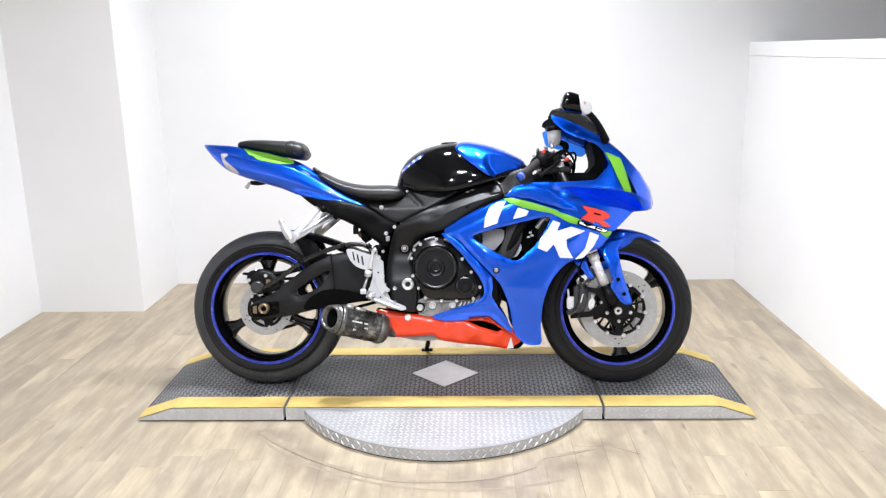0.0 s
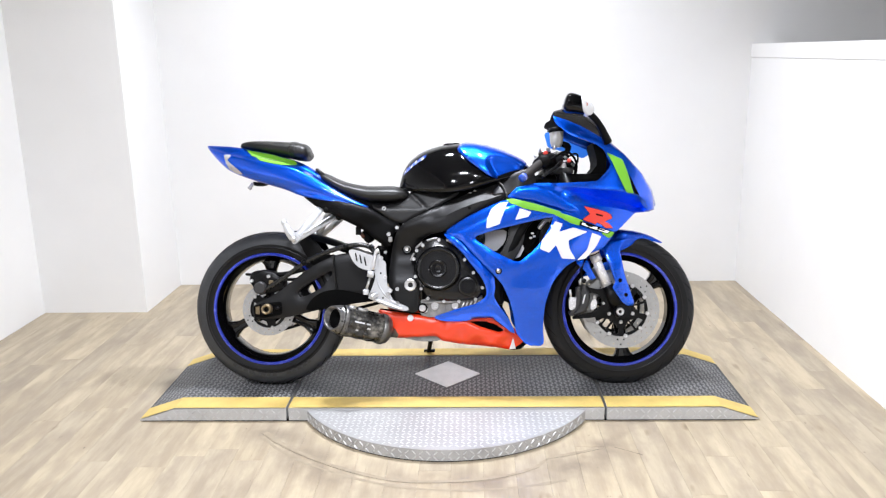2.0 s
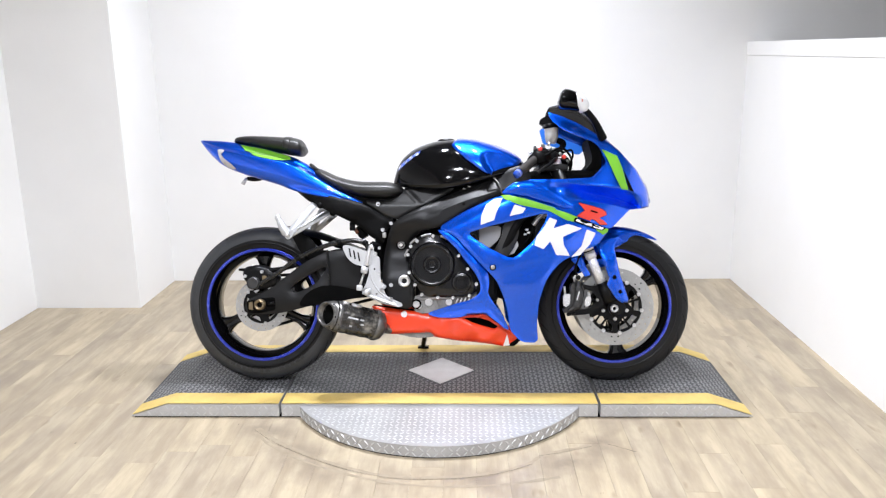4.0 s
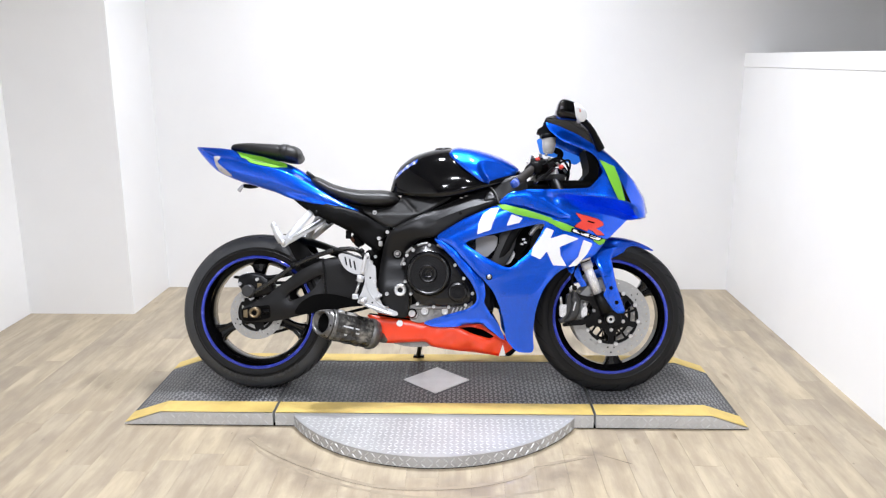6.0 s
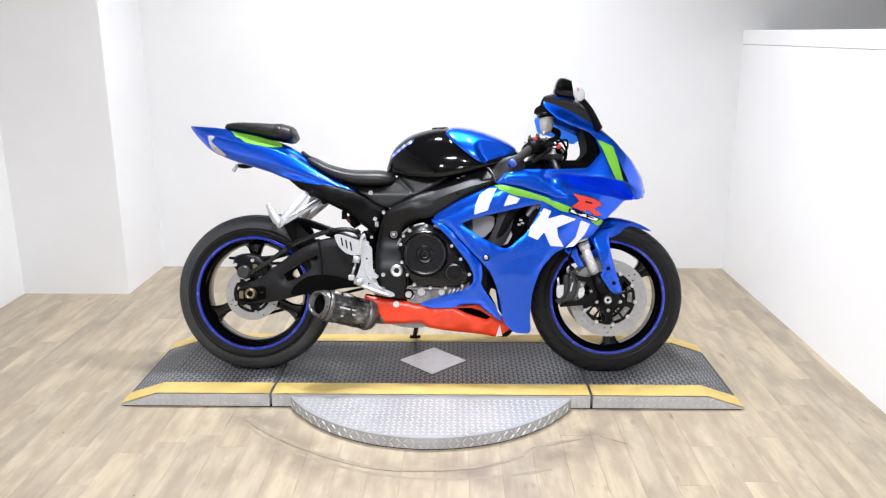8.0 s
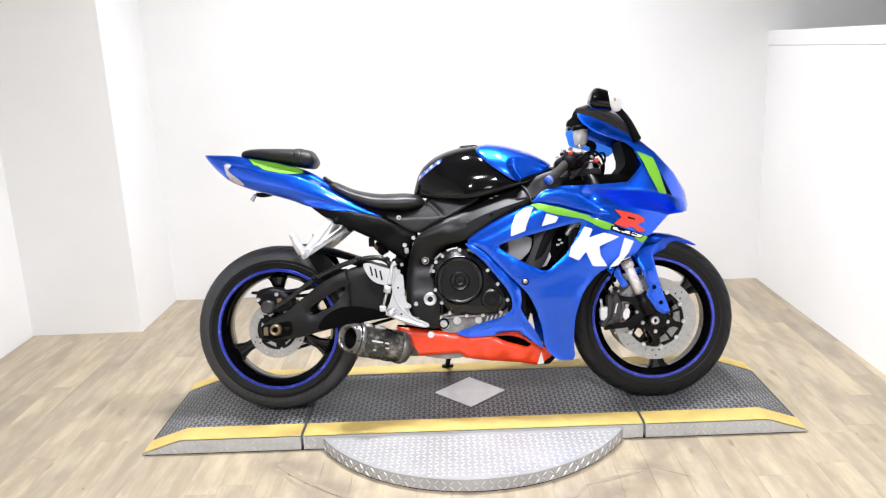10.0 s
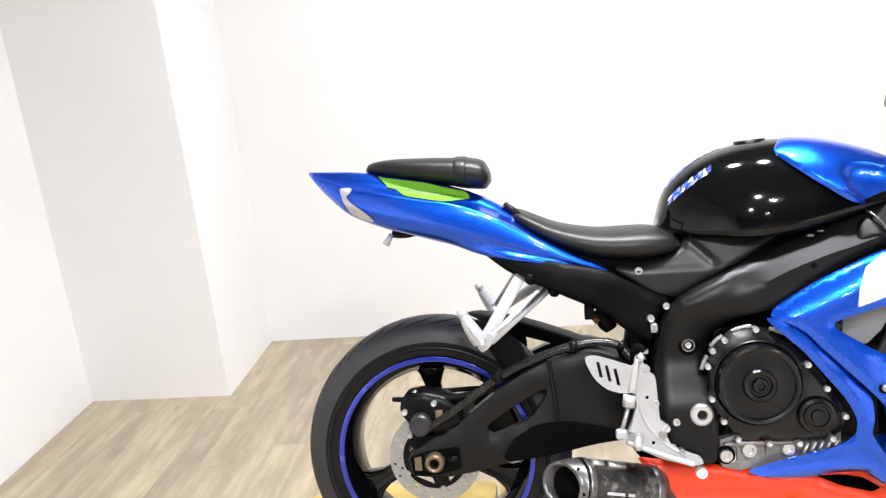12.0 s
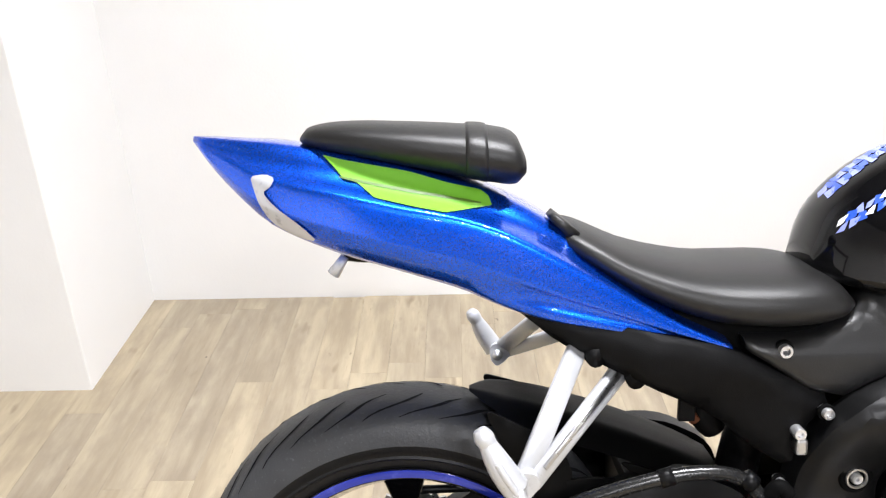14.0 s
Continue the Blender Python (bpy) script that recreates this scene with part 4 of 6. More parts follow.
def cover_form(u, w):
    """The shoulder cover: a ridge, and a flat hollow cut in behind its lip."""
    d = ((u - 0.118) * 0.145 + (w - 0.985) * 0.082) / 0.1666
    base = tank_side(u, w) - max(0.004, 0.019 - 0.12 * max(0.0, -d))
    if not inside((u, w), HOLLOW):
        return base
    top = glide([0.16, 0.18, 0.21, 0.262, 0.30, 0.34], [0.925, 0.936, 0.941, 0.930, 0.915, 0.893], u)
    flat = tank_side(u, top) - 0.012 + 0.10 * (top - w)
    k = 0.42 * min(1.0, edge_gap((u, w), [LIP + LIP[-2:0:-1]]) / 0.020)
    return base * (1 - k) + max(base, flat) * k


def tank_skin(u, w):
    """The tank itself, which steps in behind its shoulder cover."""
    v = tank_side(u, w)
    if inside((u, w), COVER):
        v = min(-0.01, v + 0.03 * smooth01((edge_gap((u, w), [COVER]) - 0.006) / 0.04))
    return v


for k in range(30):
    u = KU[0] + (KU[-1] - KU[0]) * (0.5 - 0.5 * math.cos(math.pi * k / 29))
    t, b = glide(KU, K_TOP, u), glide(KU, K_BOT, u)
    near = []
    for j in range(15):
        f = math.sin(0.5 * math.pi * j / 14)
        near.append((tank_skin(u, b + (t - b) * f) if j < 14 else 0.0, b + (t - b) * f))
    tank_rings.append([(u, v, w) for v, w in near] + [(u, -v, w) for v, w in near[-2::-1]])
tank = part("fuel_tank", loft(tank_rings), GLOSS, bike, "gloss black fuel tank")
for s in (1, -1):
    cover = part("tank_cover", sheet(COVER, (), rolled(COVER, (), cover_form, 0.008, 0.006), 0.003, 0.008, s, [LIP[1:-1]], 40), BLUE, tank, "blue tank shoulder cover")
    for vert in cover.data.vertices:
        vert.co.z += 0.006 * smooth01((vert.co.z - glide(KU, K_TOP, vert.co.x) + 0.05) / 0.045)
    for k in range(20):
        a, b = -0.165 + 0.0092 * (k // 2), -0.050 + 0.0042 * (k // 2) + 0.010 * (k % 2)
        r = [0.004 * math.sin(7.3 * k + 2.1 * j) for j in range(6)]
        pts = [(a - 0.003 + r[0] * 0.5, b - 0.006 + r[1] * 0.5), (a + 0.006 + r[2] * 0.5, b - 0.004), (a + 0.010 + r[3] * 0.5, b + 0.007 + r[4] * 0.5), (a + 0.002, b + 0.004 + r[5] * 0.5)]
        part("tank_graphic", wrapped(tank, pts, (-0.1, 0.96), 35, 0.0015, 0.006, s), (SKY, DEEP, WHITE, DEEP, SKY)[k * 2 % 5], tank, "blue and white graphic")
for k in range(36):
    a, b = -0.160 + 0.007 * (k // 2), -0.030 + 0.0033 * (k // 2) + 0.017 * (k % 2)
    r = [0.005 * math.sin(5.1 * k + 2.7 * j) for j in range(6)]
    pts = [(a - 0.002 + r[0] * 0.5, b - 0.009 + r[1] * 0.5), (a + 0.006 + r[2] * 0.5, b - 0.007), (a + 0.007 + r[3] * 0.5, b + 0.008 + r[4] * 0.5), (a, b + 0.007 + r[5] * 0.5)]
    part("tank_graphic", wrapped(tank, pts, (0.0, 0.95), 60, 0.0015, 0.006), (SKY, DEEP, DEEP, SKY, DEEP, SKY, DEEP)[k * 3 % 7], tank, "blue and white graphic")
part("filler_cap", tube([(0.030, 0, 0.975), (0.029, 0, 0.9985)], [0.036, 0.034], 28), DARK, tank, "black filler cap")

# ---- frame, sub panels
SPAR = chaikin([(-0.179, 0.663), (-0.05, 0.724), (0.107, 0.789), (0.22, 0.837), (0.30, 0.872), (0.36, 0.885), (0.37, 0.80), (0.252, 0.765), (0.152, 0.722), (0.06, 0.665), (0.025, 0.640), (-0.022, 0.629), (-0.066, 0.619), (-0.104, 0.588), (-0.121, 0.55),
                (-0.116, 0.496), (-0.103, 0.433), (-0.104, 0.331), (-0.116, 0.305), (-0.212, 0.326), (-0.227, 0.389), (-0.226, 0.501), (-0.209, 0.591)], 2, 0.22)


SPAR_EDGE = [(-0.212, 0.326), (-0.227, 0.389), (-0.226, 0.501), (-0.209, 0.591), (-0.179, 0.663), (-0.05, 0.724), (0.107, 0.789), (0.22, 0.837), (0.30, 0.872)]
SPAR_EDGE = SPAR_EDGE + SPAR_EDGE[-2:0:-1]


def spar_crease(u):
    return glide([-0.06, -0.031, 0.049, 0.127, 0.189, 0.25, 0.36], [0.664, 0.678, 0.716, 0.745, 0.763, 0.783, 0.818], u)


def spar_form(u, w):
    """A pressed beam: a rounded foot, and an upper facet turned up above its crease."""
    k = min(1.0, max(0.0, (w - 0.42) / 0.25))
    facet = smooth01((u + 0.10) / 0.13)
    v = -0.172 + 0.042 * math.sin(math.pi * k) ** 2 * (1 - facet) + 0.10 * max(0.0, u - 0.2) ** 1.3
    return v + 12.0 * max(0.0, 0.032 - edge_gap((u, w), [SPAR_EDGE])) ** 2 * (1 - facet) + facet * ((0.80 - 0.5 * smooth01((u - 0.20) / 0.10)) * max(0.0, w - spar_crease(u)) - 0.006)


SPAR_LINES = [[(-0.004 + 0.014 * k, spar_crease(-0.004 + 0.014 * k)) for k in range(25)]]
GUSSET = chaikin([(0.198, 0.806), (0.222, 0.822), (0.236, 0.800), (0.250, 0.778), (0.190, 0.772)], 1, 0.15)
for s in (1, -1):
    spar = part("frame_spar", sheet(SPAR, (), rolled(SPAR, (), spar_form, 0.010, 0.006), 0.045, 0.011, s, SPAR_LINES, 34), FRAME, bike, "satin black twin-spar frame")
    part("frame_gusset", sheet(GUSSET, (), rolled(GUSSET, (), lambda u, w: spar_form(u, w) - 0.006, 0.007, 0.005), 0.004, 0.008, s), FRAME, spar, "pressed frame gusset")
    part("breather_pipe", tube([(0.212, s * (spar_form(0.215, 0.835) - 0.004), 0.835), (0.230, s * (spar_form(0.23, 0.818) - 0.014), 0.820), (0.246, s * (spar_form(0.246, 0.79) - 0.010), 0.790), (0.252, s * (spar_form(0.252, 0.765) - 0.004), 0.765)], 0.003, 8), BURNT, spar, "thin pipe over the frame")
part("frame_hole", turned([(0, spar_form(0.101, 0.725) - 0.0015), (0.006, spar_form(0.101, 0.725) - 0.0015), (0.0065, -0.17)], 0.101, 0.725, 14), BLACK, bike, "small hole in the frame")
for u, w in ((-0.056, 0.703), (0.104, 0.786), (0.124, 0.794)):
    part("tank_clip", box(u - 0.007, u + 0.007, -0.158, -0.146, w - 0.003, w + 0.003, 0.002), BURNT, bike, "small bright clip under the tank")
MID = chaikin([(-0.315, 0.745), (-0.212, 0.742), (-0.152, 0.767), (-0.136, 0.803), (-0.05, 0.806), (0.09, 0.812), (0.06, 0.785), (-0.02, 0.74), (-0.098, 0.700), (-0.183, 0.658)], 1)
SUB = chaikin([(-0.590, 0.790), (-0.509, 0.778), (-0.418, 0.758), (-0.315, 0.736), (-0.245, 0.696), (-0.175, 0.662), (-0.213, 0.620), (-0.226, 0.565), (-0.282, 0.600), (-0.328, 0.642), (-0.419, 0.688), (-0.521, 0.735)], 1)
for s in (1, -1):
    part("seat_side_panel", sheet(MID, (), rolled(MID, (), lambda u, w: -0.113 + 0.35 * max(0, w - 0.735) - 0.006 * smooth01((0.735 - w) / 0.012) - 0.006 * max(0.0, 1 - edge_gap((u, w), [[(-0.132, 0.783), (-0.085, 0.737)]]) / 0.010), 0.010, 0.006), 0.03, 0.009, s), PANEL, bike, "black plastic side panel below the seat")
    part("subframe_cover", sheet(SUB, (), rolled(SUB, (), lambda u, w: -0.120 + 0.20 * max(0, -u - 0.42) - 0.010 * smooth01((w - 0.66 - 0.25 * (u + 0.3)) / 0.05), 0.012, 0.010), 0.03, 0.018, s), PLASTIC, bike, "black subframe cover under the tail")
for u, w, v, r in ((-0.245, 0.729, -0.113, 0.009), (-0.192, 0.650, -0.127, 0.0075), (-0.2, 0.35, -0.170, 0.008), (-0.241, 0.551, -0.118, 0.0065), (-0.09, 0.327, -0.165, 0.014), (-0.19, 0.405, -0.170, 0.008)):
    part("frame_bolt", bolt(u, w, v, r), ALLOY, bike, "bright hex bolt")
    part("bolt_seat", turned([(0, v - 0.001), (r * 1.35, v - 0.001), (r * 1.45, v + 0.004)], u, w, 18), BLACK, bike)
u0, w0 = -0.151, 0.563
v0 = spar_form(u0, w0)
part("bolt_recess", turned([(0.0, v0 - 0.002), (0.018, v0 - 0.002), (0.020, v0 - 0.003), (0.022, v0)], u0, w0, 28), BLACK, bike, "recess around the engine bolt")
part("bolt_flange", turned([(0.0105, v0 - 0.0035), (0.0115, v0 - 0.0055), (0.0135, v0 - 0.0055), (0.0145, v0 - 0.003)], u0, w0, 24), STEEL, bike, "bright bolt flange")
part("frame_bolt", turned([(0, v0 - 0.003), (0.002, v0 - 0.003), (0.003, v0 - 0.008), (0.0065, v0 - 0.009), (0.0075, v0 - 0.006), (0.0075, v0)], u0 - 0.001, w0 + 0.001, 12), ALLOY, bike, "bright hex bolt")
u0, w0 = -0.137, 0.421
v0 = spar_form(u0, w0)
part("pivot_nut", turned([(0.0, v0 + 0.004), (0.010, v0 + 0.004), (0.011, v0 - 0.010), (0.020, v0 - 0.011), (0.024, v0 - 0.007), (0.024, v0 + 0.002)], u0, w0, 24), ALLOY, bike, "bare metal swingarm pivot nut")
part("pivot_bore", turned([(0.0, v0 + 0.0035), (0.0098, v0 + 0.003)], u0, w0, 20), BLACK, bike, "dark pivot bore")

part("seat_tray", box(-0.46, -0.18, -0.085, 0.085, 0.69, 0.775, 0.01), BLACK, bike, "black tray under the seat")
part("seat_lock_tab", box(-0.366, -0.344, -0.088, -0.078, 0.622, 0.656, 0.002), PLASTIC, bike, "small black tab")
part("connector", tube([(-0.330, -0.045, 0.640), (-0.318, -0.050, 0.612), (-0.306, -0.050, 0.592)], [0.016, 0.024, 0.016], 12), PLASTIC, bike, "black rubber connector boot")
part("relay_lens", tube([(-0.352, -0.060, 0.632), (-0.335, -0.060, 0.612)], [0.006, 0.009], 10), AMBER, bike, "amber lens bit")
part("linkage_block", box(-0.228, -0.212, -0.130, -0.112, 0.592, 0.614, 0.004), STEEL, bike, "bare metal linkage block")
part("linkage_bolt", bolt(-0.226, 0.624, -0.128, 0.008, 0.008), ALLOY, bike, "bright linkage bolt")
part("hose_elbow", tube([(-0.275, -0.16, 0.545), (-0.262, -0.165, 0.575), (-0.250, -0.17, 0.560)], 0.010, 10), BLACK, bike, "black hose elbow")

# ---- engine
engine = part("engine", box(-0.10, 0.24, -0.13, 0.15, 0.33, 0.60, 0.02), DARK, bike, "black four-cylinder engine")
part("cylinder_head", box(0.02, 0.28, -0.15, 0.15, 0.55, 0.76, 0.03), DARK, engine)
part("cylinder_block", box(-0.15, 0.10, -0.11, 0.13, 0.45, 0.72, 0.02), BLACK, engine)
part("airbox", box(-0.06, 0.33, -0.09, 0.09, 0.70, 0.845, 0.03), BLACK, bike, "black airbox under the tank")
CASE_LINE = chaikin([(-0.122, 0.466), (-0.118, 0.533), (-0.102, 0.572), (-0.072, 0.600), (-0.032, 0.612), (0.008, 0.597), (0.047, 0.564), (0.085, 0.524), (0.124, 0.475), (0.150, 0.420), (0.152, 0.382), (0.122, 0.360), (0.060, 0.354), (-0.059, 0.360), (-0.083, 0.394), (-0.106, 0.425)], 2)
part("clutch_case", sheet(CASE_LINE, (), rolled(CASE_LINE, (), lambda u, w: -0.186, 0.02, 0.014), 0.06, 0.03), CASE, engine, "black engine side cover")
part("clutch_cover", turned([(0, -0.209), (0.022, -0.209), (0.024, -0.214), (0.031, -0.2155), (0.034, -0.212), (0.036, -0.208), (0.066, -0.206), (0.070, -0.2065), (0.0715, -0.211), (0.0765, -0.2125), (0.081, -0.210), (0.084, -0.202), (0.085, -0.17)], -0.024, 0.487, 72), CASE, engine, "round black clutch cover")
part("clutch_badge", turned([(0, -0.212), (0.008, -0.212), (0.009, -0.216), (0.014, -0.217), (0.016, -0.214), (0.017, -0.208)], -0.024, 0.487, 24), CASE, engine)
part("cover_seam", turned([(0.0855, -0.189), (0.0885, -0.192), (0.0915, -0.189), (0.0915, -0.184)], -0.024, 0.487, 72), CASE, engine)
for a0, a1, r in ((92, 112, 0.1185), (122, 138, 0.1195), (60, 74, 0.116), (148, 164, 0.1135)):
    part("casting_edge", tube([(-0.024 + r * math.cos(radians(a0 + (a1 - a0) * k / 5)), -0.176, 0.487 + r * math.sin(radians(a0 + (a1 - a0) * k / 5))) for k in range(6)], 0.0048, 8), CAST, engine, "bare cast engine edge")
part("pump_cover", turned([(0, -0.200), (0.013, -0.201), (0.015, -0.197), (0.021, -0.197), (0.023, -0.201), (0.027, -0.201), (0.029, -0.197), (0.036, -0.195), (0.040, -0.188), (0.041, -0.17)], 0.091, 0.415, 40), CASE, engine)
part("sump", sheet(chaikin([(-0.095, 0.37), (0.15, 0.385), (0.15, 0.327), (-0.056, 0.285), (-0.105, 0.30)], 1), (), lambda u, w: -0.15, 0.25, 0.04), CAST, engine, "dirty bare alloy sump")
for k in range(7):
    part("sump_rib", box(-0.065 + 0.03 * k, -0.059 + 0.03 * k, -0.157, -0.145, 0.312 + 0.004 * k, 0.366, 0.002), CAST, engine)
for k in range(5):
    part("sump_fin", flat_bar((0.066 + 0.0155 * k, -0.166, 0.325 + 0.002 * k), (0.077 + 0.0155 * k, -0.166, 0.350 + 0.0015 * k), 0.006, 0.014), ALLOY, engine, "bare slanted sump fin")
part("oil_line", tube([(-0.09, -0.15, 0.345), (-0.02, -0.16, 0.352), (0.06, -0.16, 0.35), (0.13, -0.155, 0.37)], 0.007, 8), CAST, engine)
for u, w in ((-0.121, 0.525), (-0.110, 0.558), (-0.085, 0.579), (-0.021, 0.599), (0.080, 0.520), (0.115, 0.468), (0.149, 0.408), (0.122, 0.362), (0.056, 0.354), (-0.004, 0.355), (-0.067, 0.367), (-0.094, 0.406), (-0.116, 0.455)):
    part("case_bolt", bolt(u, w, -0.180, 0.0066, 0.008), ALLOY, engine)
for u, w, r in ((-0.04, 0.335, 0.016), (0.04, 0.335, 0.014), (-0.08, 0.32, 0.012)):
    part("sump_plug", bolt(u, w, -0.152, r, 0.012), ALLOY, engine)
part("radiator", box(0.38, 0.42, -0.17, 0.17, 0.40, 0.74, 0.008), DARK, bike, "black radiator")
part("radiator_hose", tube([(0.40, -0.14, 0.70), (0.34, -0.165, 0.69), (0.30, -0.17, 0.63), (0.27, -0.165, 0.56), (0.20, -0.15, 0.50)], 0.02, 12), PLASTIC, bike, "black coolant hose")
part("heat_shield", sheet(chaikin([(0.11, 0.612), (0.175, 0.632), (0.25, 0.640), (0.245, 0.59), (0.20, 0.545), (0.15, 0.570)], 1), (), lambda u, w: -0.150 - 0.10 * max(0.0, u - 0.17), 0.003, 0.03), GREY_FOIL, bike, "dull silver heat shield")
part("air_duct", sheet(chaikin([(0.255, 0.645), (0.305, 0.668), (0.322, 0.640), (0.316, 0.590), (0.296, 0.545), (0.266, 0.505), (0.215, 0.530), (0.240, 0.575), (0.255, 0.61)], 2), (), lambda u, w: -0.182 + 6.0 * (u - 0.280 + 0.35 * (0.60 - w)) ** 2, 0.012, 0.012), PANEL, bike, "dark grey plastic air duct")
for bu, bw in ((0.345, 0.618), (0.352, 0.606), (0.338, 0.600)):
    part("loom_clip", box(bu, bu + 0.012, -0.170, -0.160, bw, bw + 0.008, 0.002), ALLOY, bike, "small bright wiring clip")
for k, (bu, bw, br) in enumerate(((0.400, 0.655, 0.011), (0.414, 0.672, 0.009), (0.428, 0.684, 0.010), (0.436, 0.664, 0.008), (0.418, 0.652, 0.007))):
    part("coolant_fitting", drum(bu, bw, br, -0.165 - 0.004 * (k % 2), -0.140, 14, 0.003), STEEL if k % 2 else CALIPER, bike, "dull metal coolant fitting")
part("fairing_bracket", plate(chaikin([(0.276, 0.521), (0.290, 0.558), (0.312, 0.580), (0.318, 0.560), (0.300, 0.528)], 1, 0.12), -0.160, -0.155), SILVER, bike, "pale bracket inside the fairing")

# ---- fairings
def past_line(u, w, a, b):
    """How far (u, w) lies to the left of the line from a to b."""
    dx, dy = b[0] - a[0], b[1] - a[1]
    return ((u - a[0]) * -dy + (w - a[1]) * dx) / math.hypot(dx, dy)


def side_form(u, w):
    v = 0.217 - 0.05 * smooth01((0.45 - w) / 0.3) - 0.9 * max(0.0, u - 0.48) ** 2 - 0.02 * smooth01((0.2 - u) / 0.2)
    top = past_line(u, w, (-0.005, 0.600), (0.25, 0.722))
    v -= 0.55 * max(0.0, top) * (1 if u < 0.30 else max(0.0, 1 - (u - 0.30) / 0.08))
    v += 0.010 * smooth01((past_line(u, w, (0.30, 0.48), (0.60, 0.560)) + 0.05) / 0.10)
    return -v


SIDE = chaikin([(-0.005, 0.63), (0.106, 0.699), (0.246, 0.761), (0.349, 0.741), (0.448, 0.713), (0.481, 0.695), (0.59, 0.645), (0.674, 0.622), (0.626, 0.561), (0.567, 0.54), (0.479, 0.497), (0.424, 0.431), (0.395, 0.343),
                (0.388, 0.25), (0.395, 0.172), (0.327, 0.174), (0.281, 0.224), (0.275, 0.290), (0.257, 0.357), (0.230, 0.420), (0.196, 0.460), (0.151, 0.506), (0.107, 0.553), (0.063, 0.602)], 2, 0.18)
WINDOW = chaikin([(0.112, 0.609), (0.194, 0.636), (0.430, 0.690), (0.416, 0.650), (0.37, 0.575), (0.299, 0.512), (0.27, 0.516), (0.193, 0.555)], 2, 0.15)
side_skin = rolled(SIDE, [WINDOW], side_form, 0.0045, 0.004)
STRIP = chaikin([(-0.005, 0.626), (0.039, 0.618), (0.075, 0.590), (0.110, 0.552), (0.155, 0.503), (0.196, 0.456), (0.200, 0.406), (0.193, 0.375), (0.217, 0.334), (0.246, 0.294), (0.275, 0.240), (0.279, 0.222), (0.262, 0.227), (0.235, 0.252), (0.186, 0.289),
                 (0.127, 0.285), (0.082, 0.273), (-0.007, 0.272), (-0.054, 0.290), (0.060, 0.328), (0.128, 0.347), (0.164, 0.374), (0.166, 0.408), (0.146, 0.451), (0.107, 0.502), (0.067, 0.554), (0.018, 0.599)], 2, 0.18)


def strip_form(u, w):
    return -(0.208 - 0.05 * smooth01((0.40 - w) / 0.2) - 0.01 * smooth01((0.2 - u) / 0.2))


def upper_base(u, w):
    a = 0.205
    if u > 0.38:
        a *= math.sqrt(max(0.0, 1 - (min(1.0, (u - 0.38) / 0.487)) ** 3.0))
    return -max(0.004, a * (1 - 2.1 * max(0.0, w - brow_line(u))))


def brow_line(u):
    return glide([0.38, 0.485, 0.584, 0.698, 0.765, 0.86], [0.810, 0.806, 0.797, 0.788, 0.772, 0.735], u)


def fold_line(u):
    return glide([0.38, 0.487, 0.532, 0.598, 0.709, 0.775, 0.86], [0.796, 0.789, 0.782, 0.766, 0.745, 0.724, 0.700], u)


def cheek_line(u):
    return glide([0.38, 0.554, 0.598, 0.709, 0.76, 0.86], [0.752, 0.735, 0.730, 0.712, 0.700, 0.680], u)


def upper_form(u, w):
    """The nose skin: an undercut below its brow, a facet turned up below that, then the cheek."""
    brow, fold, cheek = brow_line(u), fold_line(u), cheek_line(u)
    deep = 1.35 * (brow - fold)
    x, soft_edge = brow - w, 0.0035
    if w >= fold:
        inset = 1.35 * (max(0.0, x) if abs(x) > soft_edge else (x + soft_edge) ** 2 / (4 * soft_edge))
    elif w >= cheek:
        inset = deep * (w - cheek) / (fold - cheek)
    else:
        inset = -0.10 * min(0.06, cheek - w)
    return min(-0.004, upper_base(u, w) + inset * smooth01((u - 0.42) / 0.10) * (1 - smooth01((u - 0.77) / 0.08)))


UPPER = chaikin([(0.246, 0.764), (0.289, 0.804), (0.362, 0.820), (0.403, 0.819), (0.494, 0.820), (0.561, 0.823), (0.606, 0.826), (0.634, 0.853), (0.668, 0.888), (0.652, 0.930), (0.641, 0.953), (0.618, 0.973), (0.584, 0.988), (0.539, 1.006), (0.501, 1.024), (0.461, 1.058), (0.447, 1.080), (0.446, 1.098),
                 (0.464, 1.092), (0.498, 1.081), (0.566, 1.048), (0.623, 1.011), (0.668, 0.980), (0.726, 0.934), (0.798, 0.855), (0.851, 0.775), (0.864, 0.713), (0.80, 0.703), (0.760, 0.700), (0.738, 0.680), (0.676, 0.622), (0.592, 0.645), (0.482, 0.695), (0.449, 0.713), (0.35, 0.741)], 1, 0.12)
CREASES = [[(0.47 + 0.012 * k, line(0.47 + 0.012 * k) + up) for k in range(n)] for line, n, up in ((brow_line, 28, 0.0035), (brow_line, 28, 0.0012), (brow_line, 28, -0.0012), (brow_line, 28, -0.0035), (fold_line, 28, 0), (cheek_line, 23, 0))]
R_MARK = [(0.549, 0.726), (0.600, 0.714), (0.640, 0.702), (0.656, 0.692), (0.661, 0.679), (0.630, 0.666), (0.649, 0.656), (0.664, 0.640), (0.634, 0.640), (0.617, 0.655), (0.600, 0.663), (0.594, 0.655), (0.542, 0.674), (0.573, 0.696), (0.564, 0.708)]
upper_skin = rolled(UPPER, (), upper_form, 0.006, 0.0022)
